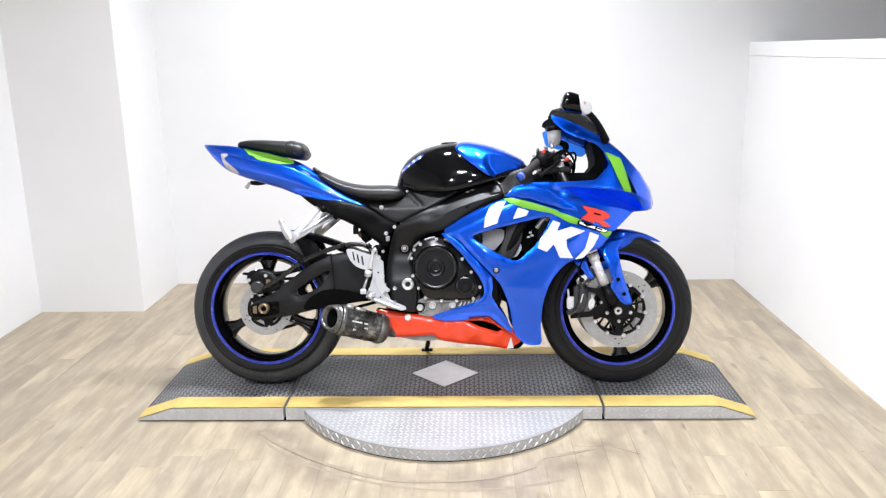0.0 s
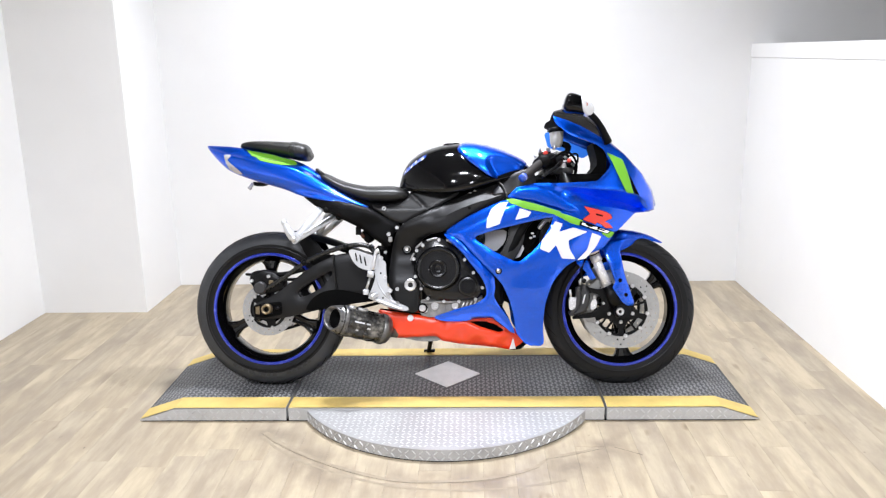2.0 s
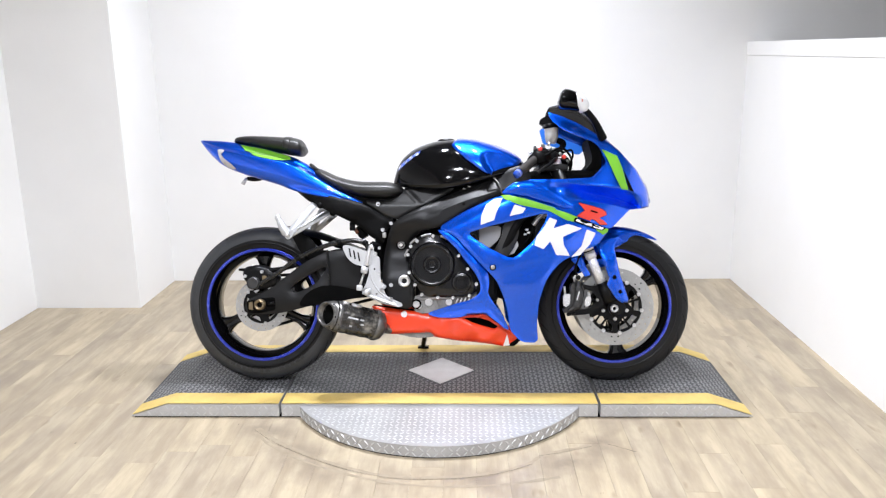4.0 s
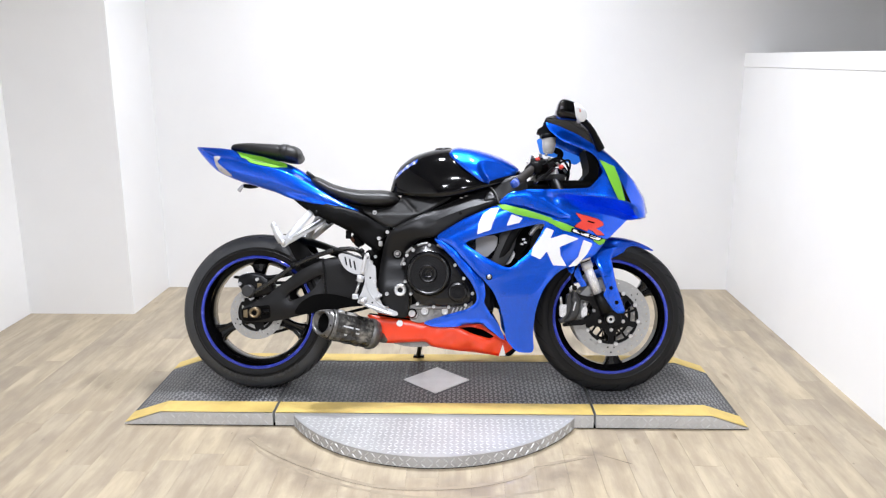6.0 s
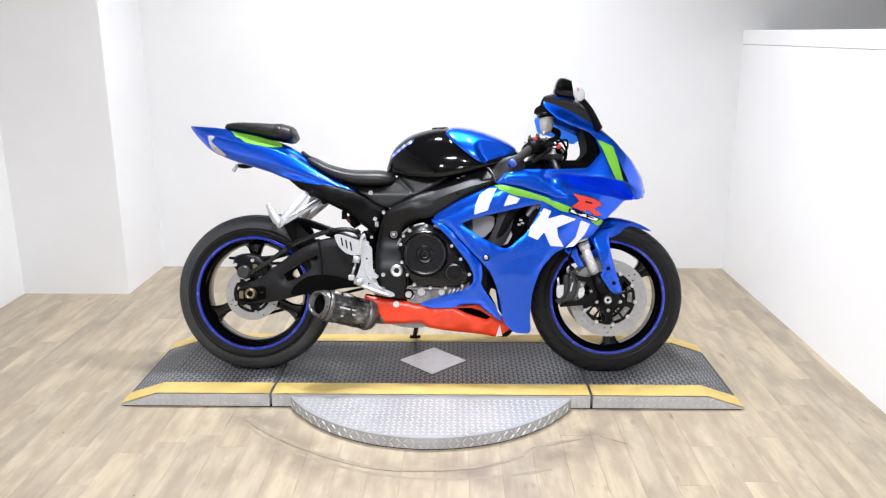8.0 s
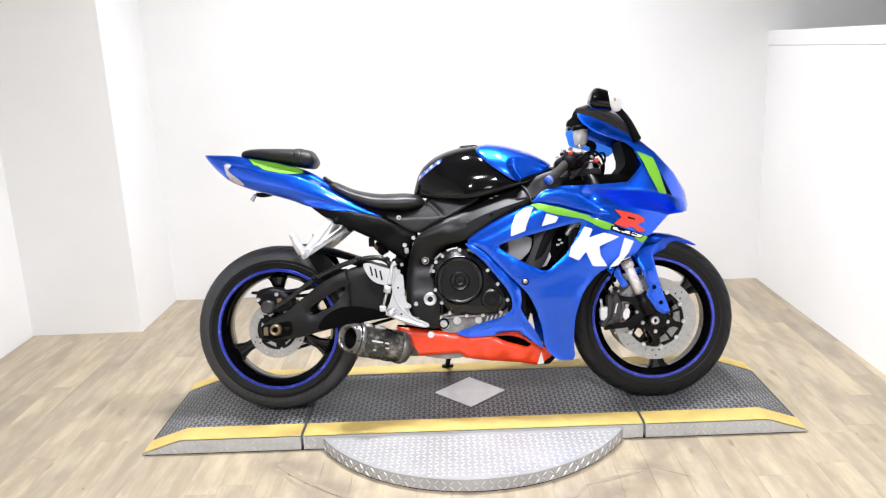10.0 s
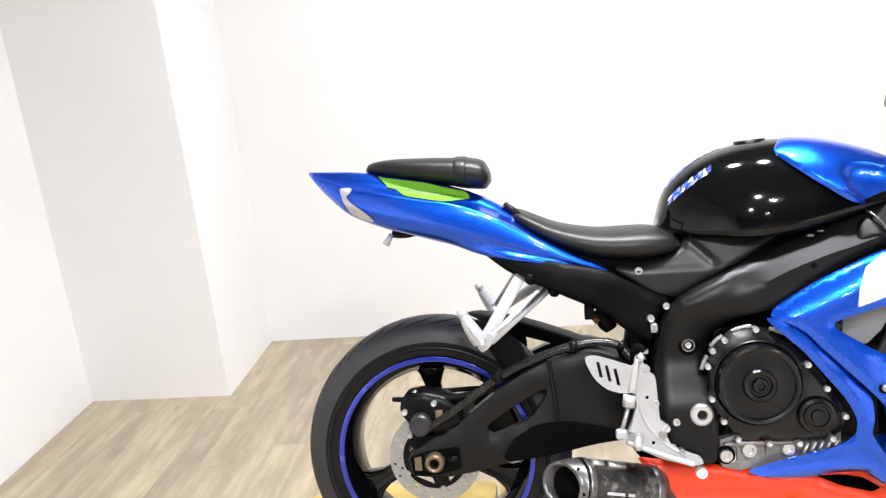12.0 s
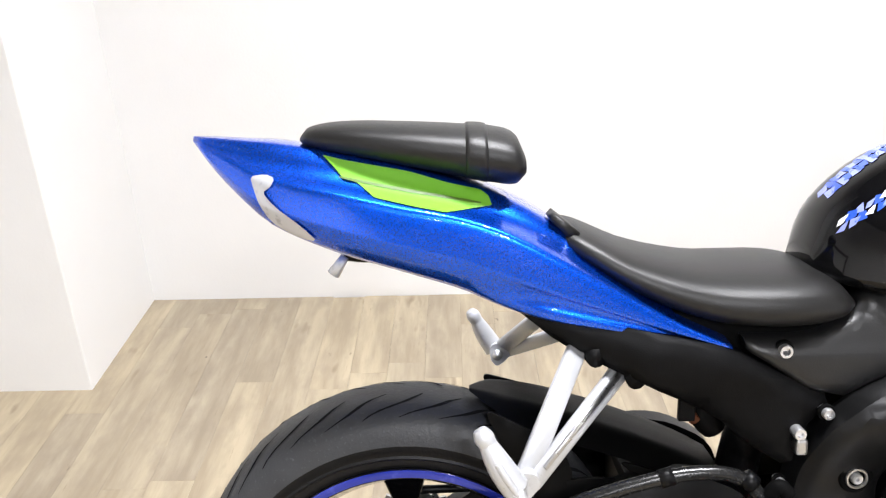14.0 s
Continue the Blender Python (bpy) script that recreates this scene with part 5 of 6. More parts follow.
for s in (1, -1):
    side_fairing = part("side_fairing", sheet(SIDE, [WINDOW], side_skin, 0.004, 0.014, s), BLUE, bike, "blue metallic side fairing")
    part("lower_fairing", sheet(STRIP, (), rolled(STRIP, (), strip_form, 0.007, 0.006), 0.004, 0.018, s), BLUE, bike, "blue metallic lower fairing leg")
    nose = part("nose_fairing", sheet(UPPER, (), upper_skin, 0.004, 0.009, s, CREASES, 29), BLUE, bike, "blue metallic nose fairing")
    BLADE = chaikin([(0.249, 0.764), (0.290, 0.802), (0.362, 0.816), (0.43, 0.782), (0.535, 0.712), (0.500, 0.698), (0.449, 0.715), (0.35, 0.743)], 1, 0.08)
    part("fairing_blade", sheet(BLADE, (), rolled(BLADE, (), lambda u, w: upper_form(u, w) - 0.006 + 0.12 * max(0.0, past_line(u, w, (0.53, 0.71), (0.29, 0.79))), 0.005, 0.005), 0.003, 0.012, s), BLUE, nose, "raised blue blade")
    for order, (name, host, skin, material, pts) in enumerate((
        ("black_outline", nose, lambda u, w: upper_skin(u, w) + 0.0004, BLACK, [(0.606 + (u - 0.606) * 1.03, 0.681 + (w - 0.681) * 1.05) for u, w in R_MARK]),
        ("white_graphic", side_fairing, side_skin, WHITE, [(0.166, 0.642), (0.170, 0.680), (0.188, 0.721), (0.219, 0.743), (0.252, 0.746), (0.238, 0.716), (0.225, 0.682), (0.219, 0.660)]),
        ("white_graphic", side_fairing, side_skin, WHITE, [(0.298, 0.721), (0.342, 0.706), (0.330, 0.687), (0.279, 0.675)]),
        ("white_graphic", side_fairing, side_skin, WHITE, [(0.434, 0.669), (0.463, 0.658), (0.449, 0.627), (0.504, 0.644), (0.561, 0.626), (0.485, 0.594), (0.489, 0.561), (0.513, 0.520), (0.460, 0.523), (0.436, 0.576), (0.410, 0.546), (0.374, 0.562), (0.384, 0.597), (0.412, 0.632)]),
        ("white_graphic", side_fairing, side_skin, WHITE, [(0.578, 0.622), (0.615, 0.608), (0.593, 0.566), (0.553, 0.522), (0.520, 0.516), (0.558, 0.556)]),
        ("green_stripe", side_fairing, side_skin, GREEN, [(0.244, 0.757), (0.274, 0.759), (0.351, 0.740), (0.456, 0.706), (0.464, 0.678), (0.428, 0.696), (0.369, 0.708), (0.318, 0.719), (0.263, 0.740)]),
        ("green_stripe", side_fairing, side_skin, GREEN, [(0.452, 0.702), (0.490, 0.691), (0.544, 0.670), (0.533, 0.650), (0.500, 0.658), (0.465, 0.676)]),
        ("green_stripe", side_fairing, side_skin, GREEN, [(0.617, 0.634), (0.640, 0.632), (0.668, 0.622), (0.660, 0.609), (0.645, 0.600), (0.617, 0.618)]),
        ("green_stripe", nose, upper_skin, GREEN, [(0.651, 0.941), (0.669, 0.934), (0.714, 0.914), (0.731, 0.868), (0.753, 0.776), (0.722, 0.780), (0.694, 0.844), (0.672, 0.901)]),
        ("red_graphic", nose, upper_skin, RED_DECAL, R_MARK),
        ("dark_counter", nose, upper_skin, BLACK, [(0.598, 0.698), (0.625, 0.690), (0.623, 0.685), (0.595, 0.692)]),
        ("headlight", nose, upper_skin, BLACK, [(0.733, 0.862), (0.742, 0.846), (0.778, 0.768), (0.757, 0.776)]),
        ("black_backing", side_fairing, side_skin, BLACK, [(0.532, 0.668), (0.556, 0.663), (0.656, 0.627), (0.640, 0.617), (0.591, 0.630), (0.526, 0.653)]),
        ("white_bar", side_fairing, side_skin, WHITE, [(0.539, 0.663), (0.566, 0.655), (0.562, 0.645), (0.535, 0.655)]),
        ("white_bar", side_fairing, side_skin, WHITE, [(0.571, 0.653), (0.602, 0.643), (0.598, 0.633), (0.567, 0.643)]),
        ("white_bar", side_fairing, side_skin, WHITE, [(0.607, 0.641), (0.648, 0.627), (0.638, 0.620), (0.603, 0.631)]),
    )):
        part(name, sheet(chaikin(pts, 1, 0.06), (), lambda u, w, f=skin, lift=0.0018 + 0.0004 * order: f(u, w) - lift, 0, 0.012, s), material, host, name.replace("_", " "))
    part("bolt_washer", turned([(0, s * (side_form(0.213, 0.477) - 0.001)), (0.0125, s * (side_form(0.213, 0.477) - 0.001)), (0.014, s * (side_form(0.213, 0.477) + 0.002))], 0.213, 0.477, 20), BLACK, side_fairing, "black bolt washer")
    part("fairing_bolt", turned([(0, s * (side_form(0.213, 0.477) - 0.003)), (0.003, s * (side_form(0.213, 0.477) - 0.003)), (0.004, s * (side_form(0.213, 0.477) - 0.006)), (0.0075, s * (side_form(0.213, 0.477) - 0.005)), (0.009, s * side_form(0.213, 0.477))], 0.213, 0.477, 16), STEEL, side_fairing, "bright fairing bolt")
bm = bmesh.new()
rows = []
for u, w in [(0.60, 1.035), (0.66, 0.994), (0.726, 0.936), (0.798, 0.857), (0.845, 0.785), (0.862, 0.725), (0.83, 0.705), (0.77, 0.703)]:
    v0 = abs(upper_form(u, w)) - 0.006
    rows.append([bm.verts.new((u + 0.012 * (1 - k * k), k * v0, w + 0.012 * (1 - k * k))) for k in [-1 + 2 * j / 10 for j in range(11)]])
for a, b in zip(rows, rows[1:]):
    for i in range(10):
        bm.faces.new((a[i], a[i + 1], b[i + 1], b[i]))
part("nose_centre", soften(bm), BLUE, bike, "blue nose centre")
bm = bmesh.new()
rows = []
RIM = [(0.447, 1.099), (0.498, 1.083), (0.566, 1.050), (0.623, 1.013), (0.648, 0.996), (0.668, 0.981)]
CROWN = [(0.455, 1.127), (0.500, 1.141), (0.555, 1.128), (0.618, 1.090), (0.650, 1.035), (0.668, 0.990)]
for (u, w), (cu, cw) in zip(RIM, CROWN):
    v0 = abs(upper_form(u, w)) - 0.004
    rows.append([bm.verts.new((u + (cu - u) * (1 - k * k), k * v0, w + (cw - w) * (1 - k * k) ** 0.65)) for k in [-1 + 2 * j / 14 for j in range(15)]])
for a, b in zip(rows, rows[1:]):
    for i in range(14):
        bm.faces.new((a[i], a[i + 1], b[i + 1], b[i]))
bmesh.ops.solidify(bm, geom=bm.faces[:], thickness=0.003)
part("windscreen", soften(bm), SMOKE, bike, "dark smoked windscreen")

for s in (1, -1):
    # Added black sheet: closes the view and darkens the inside behind the window.
    BACKING = chaikin([(0.10, 0.56), (0.11, 0.66), (0.25, 0.74), (0.46, 0.71), (0.45, 0.60), (0.36, 0.50), (0.25, 0.47)], 1)
    part("fairing_backing", sheet(BACKING, (), lambda u, w: -0.095, 0.004, 0, s), BLACK, bike, "black sheet added for the dark inside of the fairing")
    part("radiator_shroud", sheet([(0.180, 0.470), (0.245, 0.430), (0.270, 0.335), (0.238, 0.348), (0.224, 0.305), (0.180, 0.370)], (), lambda u, w: -0.112, 0.004, 0, s), BLACK, bike, "black radiator shroud")
for a, b, r in (((0.211, -0.120, 0.406), (0.216, -0.120, 0.388), 0.0035), ((0.218, -0.120, 0.366), (0.223, -0.120, 0.350), 0.0045), ((0.208, -0.120, 0.378), (0.216, -0.120, 0.374), 0.003)):
    part("shroud_clip", tube([a, b], r, 8), PLATE, bike, "pale clip on the shroud")
part("cooling_fan", drum(0.36, 0.60, 0.07, -0.13, -0.10), BLACK, bike, "black cooling fan")
part("wiring", tube([(0.37, -0.16, 0.70), (0.385, -0.17, 0.66), (0.37, -0.165, 0.61), (0.345, -0.16, 0.57)], 0.006, 8), BLACK, bike, "black wiring loom")
part("wiring", tube([(0.43, -0.17, 0.685), (0.40, -0.175, 0.675), (0.375, -0.17, 0.64)], 0.009, 8), STEEL, bike, "grey hose end")

# ---- belly pan
BELLY = chaikin([(-0.275, 0.320), (-0.215, 0.312), (-0.056, 0.291), (0.085, 0.272), (0.136, 0.288), (0.186, 0.285), (0.217, 0.258), (0.247, 0.237), (0.285, 0.215), (0.335, 0.176), (0.306, 0.147), (0.262, 0.146), (0.218, 0.157), (0.172, 0.164), (0.104, 0.168), (0.036, 0.178), (-0.014, 0.190), (-0.037, 0.210), (-0.112, 0.206), (-0.193, 0.202), (-0.228, 0.210), (-0.213, 0.236), (-0.247, 0.282)], 2, 0.12)


def belly_form(u, w):
    return -0.150 + 0.05 * smooth01((0.25 - w) / 0.13) + (0.008 * math.sin(30 * u + 26 * w + 0.6) + 0.004 * math.sin(63 * u - 46 * w + 1.0)) * smooth01((u + 0.10) / 0.15) + 0.03 * max(0.0, u - 0.2) / 0.13


GAP = chaikin([(0.096, 0.269), (0.150, 0.272), (0.200, 0.257), (0.239, 0.231), (0.218, 0.224), (0.150, 0.246)], 1, 0.12)
belly = part("belly_pan", sheet(BELLY, [GAP], rolled(BELLY, [GAP], belly_form, 0.016, 0.012), 0.004, 0.014), RED, bike, "dented orange-red belly pan")
part("belly_pan_side", sheet(BELLY, (), rolled(BELLY, (), belly_form, 0.016, 0.012), 0.004, 0.02, -1), RED, belly)
bm = bmesh.new()
rows = [[bm.verts.new((u, k * 0.105, w - 0.01 * (1 - k * k))) for k in (-1, -0.5, 0, 0.5, 1)] for u, w in ((-0.2, 0.208), (-0.05, 0.193), (0.05, 0.176), (0.15, 0.168), (0.26, 0.150))]
for a, b in zip(rows, rows[1:]):
    for i in range(4):
        bm.faces.new((a[i], a[i + 1], b[i + 1], b[i]))
part("belly_floor", soften(bm), RED, belly)
part("belly_plate", sheet(chaikin([(-0.200, 0.206), (-0.114, 0.214), (-0.030, 0.212), (-0.018, 0.188), (-0.100, 0.184)], 1), (), lambda u, w: -0.108, 0.02, 0), CAST, belly, "dull metal plate under the pan")
part("belly_inner", sheet(BELLY, (), lambda u, w: -0.085, 0.01, 0), BLACK, belly)
part("belly_bolt", bolt(-0.140, 0.286, -0.152, 0.013, 0.008), WHITE, belly, "white bolt cap")
part("white_graphic", sheet([(0.258, 0.150), (0.286, 0.150), (0.274, 0.200)], (), lambda u, w: belly_form(u, w) - 0.002, 0, 0.01), WHITE, belly)

part("collector_pipe", tube([(-0.255, -0.095, 0.236), (-0.20, -0.05, 0.222), (-0.06, -0.04, 0.205)], 0.020, 14), DARK, bike, "dull steel exhaust pipe")

# ---- exhaust can
e0, e1 = Vector((-0.438, -0.230, 0.296)), Vector((-0.240, -0.140, 0.238))
CAN = 0.87
ax = (e1 - e0).normalized()
sx = ax.orthogonal().normalized()
sy = ax.cross(sx)


def spun(stations, n=36, flat=1.0):
    rings = []
    for d, r in stations:
        cut = 0.024 * min(1.0, max(0.0, (0.030 - d) / 0.03)) if r > 0.04 else 0.0
        rings.append([e0 + ax * (d - cut * (sx * math.cos(a) + sy * math.sin(a)).y) + (sx * math.cos(a) + sy * math.sin(a) * flat) * r * CAN for a in [2 * math.pi * k / n for k in range(n)]])
    return loft(rings, False)


def hammered(d0, d1, r, rows, n):
    """The body of the can, with shallow lozenge dents."""
    rings = []
    for i in range(rows + 1):
        d = d0 + (d1 - d0) * i / rows
        rings.append([e0 + ax * d + (sx * math.cos(a) + sy * math.sin(a)) * CAN * (r + 0.0016 * math.cos(9 * a + math.pi * (i // 2 % 2)) * (1 if i % 2 else 0.2)) for a in [2 * math.pi * k / n for k in range(n)]])
    return soften(loft(rings, False), 18)


can = part("exhaust_can", hammered(0.030, 0.212, 0.0692, 16, 54), CARBON, bike, "scorched carbon exhaust can")
part("can_end", spun([(0.209, 0.0695), (0.228, 0.0640), (0.238, 0.0480), (0.243, 0.0300), (0.275, 0.0270)]), BURNT, can, "dull steel end cap")
part("exhaust_tip", spun([(0.026, 0.0668), (0.018, 0.0655), (0.006, 0.0600), (-0.002, 0.0565), (-0.006, 0.0545), (-0.006, 0.0480), (0.0, 0.0465), (0.012, 0.0455)]), BURNT, can, "burnt steel exhaust outlet")
part("exhaust_bore", spun([(0.010, 0.0456), (0.09, 0.043), (0.091, 0.0011)]), BLACK, can, "black exhaust bore")
part("exhaust_ring", spun([(0.048, 0.0685), (0.046, 0.0706), (0.034, 0.0704), (0.032, 0.0670)]), BURNT, can)
for k in range(6):
    a = radians(60 * k + 15)
    out = sx * math.cos(a) + sy * math.sin(a)
    p = e0 + ax * (0.006 - 0.020 * out.y) + out * 0.0575 * CAN
    part("ring_bolt", tube([p - ax * 0.004, p + ax * 0.004], 0.004, 6), BLACK, can)
part("can_band", spun([(0.195, 0.0690), (0.197, 0.0722), (0.213, 0.0720), (0.215, 0.0690)]), BURNT, can)

for k, (a0, d0, d1) in enumerate(((-0.30, 0.070, 0.112), (-0.30, 0.120, 0.136), (-0.02, 0.125, 0.140), (0.22, 0.082, 0.094))):
    bm = bmesh.new()
    rows = []
    for d in [d0 + (d1 - d0) * i / 6 for i in range(7)]:
        ring = []
        for a in (a0, a0 + 0.05, a0 + 0.10):
            dirv = (Vector((0, -1, 0)) - ax * Vector((0, -1, 0)).dot(ax)).normalized()
            side2 = ax.cross(dirv)
            ring.append(bm.verts.new(e0 + ax * d + (dirv * math.cos(a) + side2 * math.sin(a)) * 0.0715 * CAN))
        rows.append(ring)
    for r0, r1 in zip(rows, rows[1:]):
        for i in (0, 1):
            bm.faces.new((r0[i], r0[i + 1], r1[i + 1], r1[i]))
    part("label_bar", bm, SILVER, can)
for d, h, long in ((0.060, 0.058, 0.026), (0.105, 0.058, 0.040)):
    up = (Vector((0, -0.35, 1)) - ax * Vector((0, -0.35, 1)).dot(ax)).normalized()
    p = e0 + ax * d + up * (h + 0.004)
    part("can_clip", flat_bar(p - ax * long / 2, p + ax * long / 2, 0.016, 0.009, up), ALLOY, can, "bright mounting tab")


# ---- rear sets, hangers, stand
bracket = part("footrest_bracket", plate(chaikin([(-0.282, 0.535), (-0.257, 0.548), (-0.249, 0.527), (-0.232, 0.513), (-0.228, 0.419), (-0.215, 0.409), (-0.216, 0.386), (-0.206, 0.363), (-0.19, 0.352), (-0.147, 0.335), (-0.143, 0.323), (-0.163, 0.319), (-0.226, 0.335), (-0.288, 0.365), (-0.303, 0.382), (-0.286, 0.415), (-0.274, 0.453), (-0.276, 0.490)], 1, 0.1), -0.202, -0.186), SILVER, bike, "silver rider footrest bracket")
HEEL = chaikin([(-0.380, 0.563), (-0.355, 0.567), (-0.280, 0.540), (-0.262, 0.532), (-0.264, 0.486), (-0.302, 0.482), (-0.336, 0.493), (-0.361, 0.518)], 2)
SLOTS = [[(-0.354 + 0.0175 * k, 0.553 - 0.008 * k), (-0.347 + 0.0175 * k, 0.552 - 0.008 * k), (-0.341 + 0.0175 * k, 0.518 - 0.009 * k), (-0.348 + 0.0175 * k, 0.519 - 0.009 * k)] for k in range(3)]
part("heel_guard", plate(HEEL, -0.212, -0.206, SLOTS), SILVER, bracket, "slotted silver heel guard")
part("brake_pedal", tube([(-0.30, -0.208, 0.378), (-0.24, -0.212, 0.352), (-0.165, -0.22, 0.328)], 0.006, 8), SILVER, bracket)
part("footrest_peg", tube([(-0.272, -0.20, 0.385), (-0.282, -0.25, 0.380)], 0.010, 10), ALLOY, bracket, "ribbed metal footrest")
for u, w, r in ((-0.224, 0.389, 0.009), (-0.286, 0.389, 0.010), (-0.187, 0.352, 0.007)):
    part("bracket_bolt", bolt(u, w, -0.202, r, 0.007), STEEL, bracket)
for u, w, r in ((-0.252, 0.470, 0.003), (-0.244, 0.372, 0.003)):
    part("bracket_hole", turned([(0, -0.2025), (r, -0.2025), (r + 0.001, -0.2018)], u, w, 14), BLACK, bracket, "dark hole in the bracket")
part("bracket_rib", tube([(-0.268, -0.203, 0.452), (-0.262, -0.204, 0.425), (-0.246, -0.204, 0.396), (-0.222, -0.204, 0.370), (-0.178, -0.203, 0.340)], 0.0035, 8), SILVER, bracket, "raised edge of the bracket")
master = part("master_cylinder", tube([(-0.268, -0.212, 0.560), (-0.276, -0.213, 0.520), (-0.284, -0.214, 0.485)], [0.006, 0.008, 0.009], 10, 1), ALLOY, bracket)
part("cylinder_boot", tube([(-0.288, -0.214, 0.480), (-0.293, -0.215, 0.455)], [0.014, 0.013], 12), SILVER, bracket)
part("push_rod", tube([(-0.293, -0.215, 0.455), (-0.312, -0.214, 0.395)], 0.005, 8), STEEL, bracket)
part("rod_clevis", box(-0.322, -0.298, -0.222, -0.206, 0.386, 0.408, 0.005), SILVER, bracket)
part("banjo", tube([(-0.256, -0.214, 0.562), (-0.268, -0.216, 0.556)], 0.009, 10), ALLOY, bracket)
for u, w in ((-0.25, 0.53), (-0.215, 0.40), (-0.235, 0.455)):
    part("bracket_bolt", bolt(u, w, -0.198, 0.008, 0.006), ALLOY, bracket)
for s in (1, -1):
    h = part("pillion_hanger", flat_bar((-0.496, -0.090 * s, 0.742), (-0.580, -0.222 * s, 0.618), (0.026, 0.027), 0.011), SILVER, bike, "silver pillion footrest hanger")
    part("hanger_strut", flat_bar((-0.440, -0.092 * s, 0.705), (-0.572, -0.222 * s, 0.612), (0.026, 0.022), 0.011), SILVER, h)
    part("strut_channel", flat_bar((-0.452, -0.1135 * s, 0.700), (-0.556, -0.2155 * s, 0.627), (0.008, 0.006), 0.004), STEEL, h)
    part("hanger_node", sheet(chaikin([(-0.600, 0.626), (-0.584, 0.630), (-0.568, 0.628), (-0.562, 0.614), (-0.576, 0.596), (-0.590, 0.588), (-0.600, 0.600)], 1), (), lambda u, w: -0.232, 0.020, 0, s), SILVER, h)
    part("pillion_peg", tube([(-0.592, -0.232 * s, 0.612), (-0.606, -0.234 * s, 0.634), (-0.616, -0.232 * s, 0.652), (-0.624, -0.230 * s, 0.668)], [0.017, 0.0165, 0.014, 0.010], 10), SILVER, h)
    part("peg_rib", tube([(-0.590, -0.249 * s, 0.612), (-0.604, -0.250 * s, 0.634), (-0.613, -0.247 * s, 0.650)], [0.004, 0.005, 0.004], 8), SILVER, h)
    part("peg_tip", tube([(-0.622, -0.230 * s, 0.664), (-0.628, -0.229 * s, 0.675), (-0.632, -0.228 * s, 0.683)], [0.0105, 0.0125, 0.008], 10), SILVER, h)
    part("peg_pivot", tube([(-0.588, -0.205 * s, 0.610), (-0.588, -0.252 * s, 0.608)], 0.009, 10), ALLOY, h)
    part("hanger_mount", tube([(-0.488, -0.085 * s, 0.728), (-0.480, -0.118 * s, 0.724)], 0.013, 10), PLASTIC, h)
    part("hanger_mount", tube([(-0.432, -0.085 * s, 0.698), (-0.430, -0.118 * s, 0.694)], 0.013, 10), PLASTIC, h)
stand = part("side_stand", tube([(-0.05, 0.12, 0.27), (-0.07, 0.21, 0.18), (-0.092, 0.335, 0.082)], [0.013, 0.011, 0.010], 10), PLASTIC, bike, "black side stand")
part("stand_foot", box(-0.115, -0.065, 0.325, 0.365, 0.073, 0.084, 0.003), PLASTIC, stand)
part("rear_shock", tube([(-0.27, 0.0, 0.42), (-0.22, 0.0, 0.70)], 0.03, 14), DARK, bike, "rear shock absorber")
part("plate_bracket", tube([(-0.745, -0.01, 0.842), (-0.775, -0.015, 0.838), (-0.805, -0.02, 0.842)], [0.008, 0.010, 0.008], 8), DARK, bike, "cut-down plate bracket")
part("plate_lamp", tube([(-0.803, -0.03, 0.842), (-0.820, -0.03, 0.818)], [0.006, 0.009], 10), LENS, bike, "clear plate lamp")
for s in (1, -1):
    part("tail_lamp", wrapped(tail, chaikin([(-0.911, 0.958), (-0.892, 0.960), (-0.879, 0.955), (-0.884, 0.945), (-0.895, 0.938), (-0.881, 0.922), (-0.846, 0.895), (-0.828, 0.874), (-0.861, 0.880), (-0.889, 0.900), (-0.900, 0.920), (-0.907, 0.942)], 1), (-0.09, 0.0), 0, 0.003, 0.005, s), LENS, tail, "clear tail lamp lens")
    # Olive film that paints the shade along the panel's fold.
    part("fold_shade", wrapped(tail, chaikin([(-0.800, 0.019), (-0.727, 0.003), (-0.622, -0.017), (-0.622, -0.020), (-0.727, -0.001), (-0.800, 0.016)], 1), (-0.095, 0.94), 8, 0.0042, 0.006, s), OLIVE, tail, "shade of the fold painted on the green panel")
    part("green_panel", wrapped(tail, chaikin([(-0.822, 0.046), (-0.795, 0.039), (-0.713, 0.023), (-0.665, 0.008), (-0.622, -0.002), (-0.612, -0.010), (-0.608, -0.022), (-0.631, -0.025), (-0.666, -0.029), (-0.701, -0.022), (-0.754, -0.009), (-0.776, 0.009), (-0.796, 0.017), (-0.806, 0.029)], 1, 0.06), (-0.095, 0.94), 8, 0.003, 0.005, s), GREEN, tail, "lime green panel")

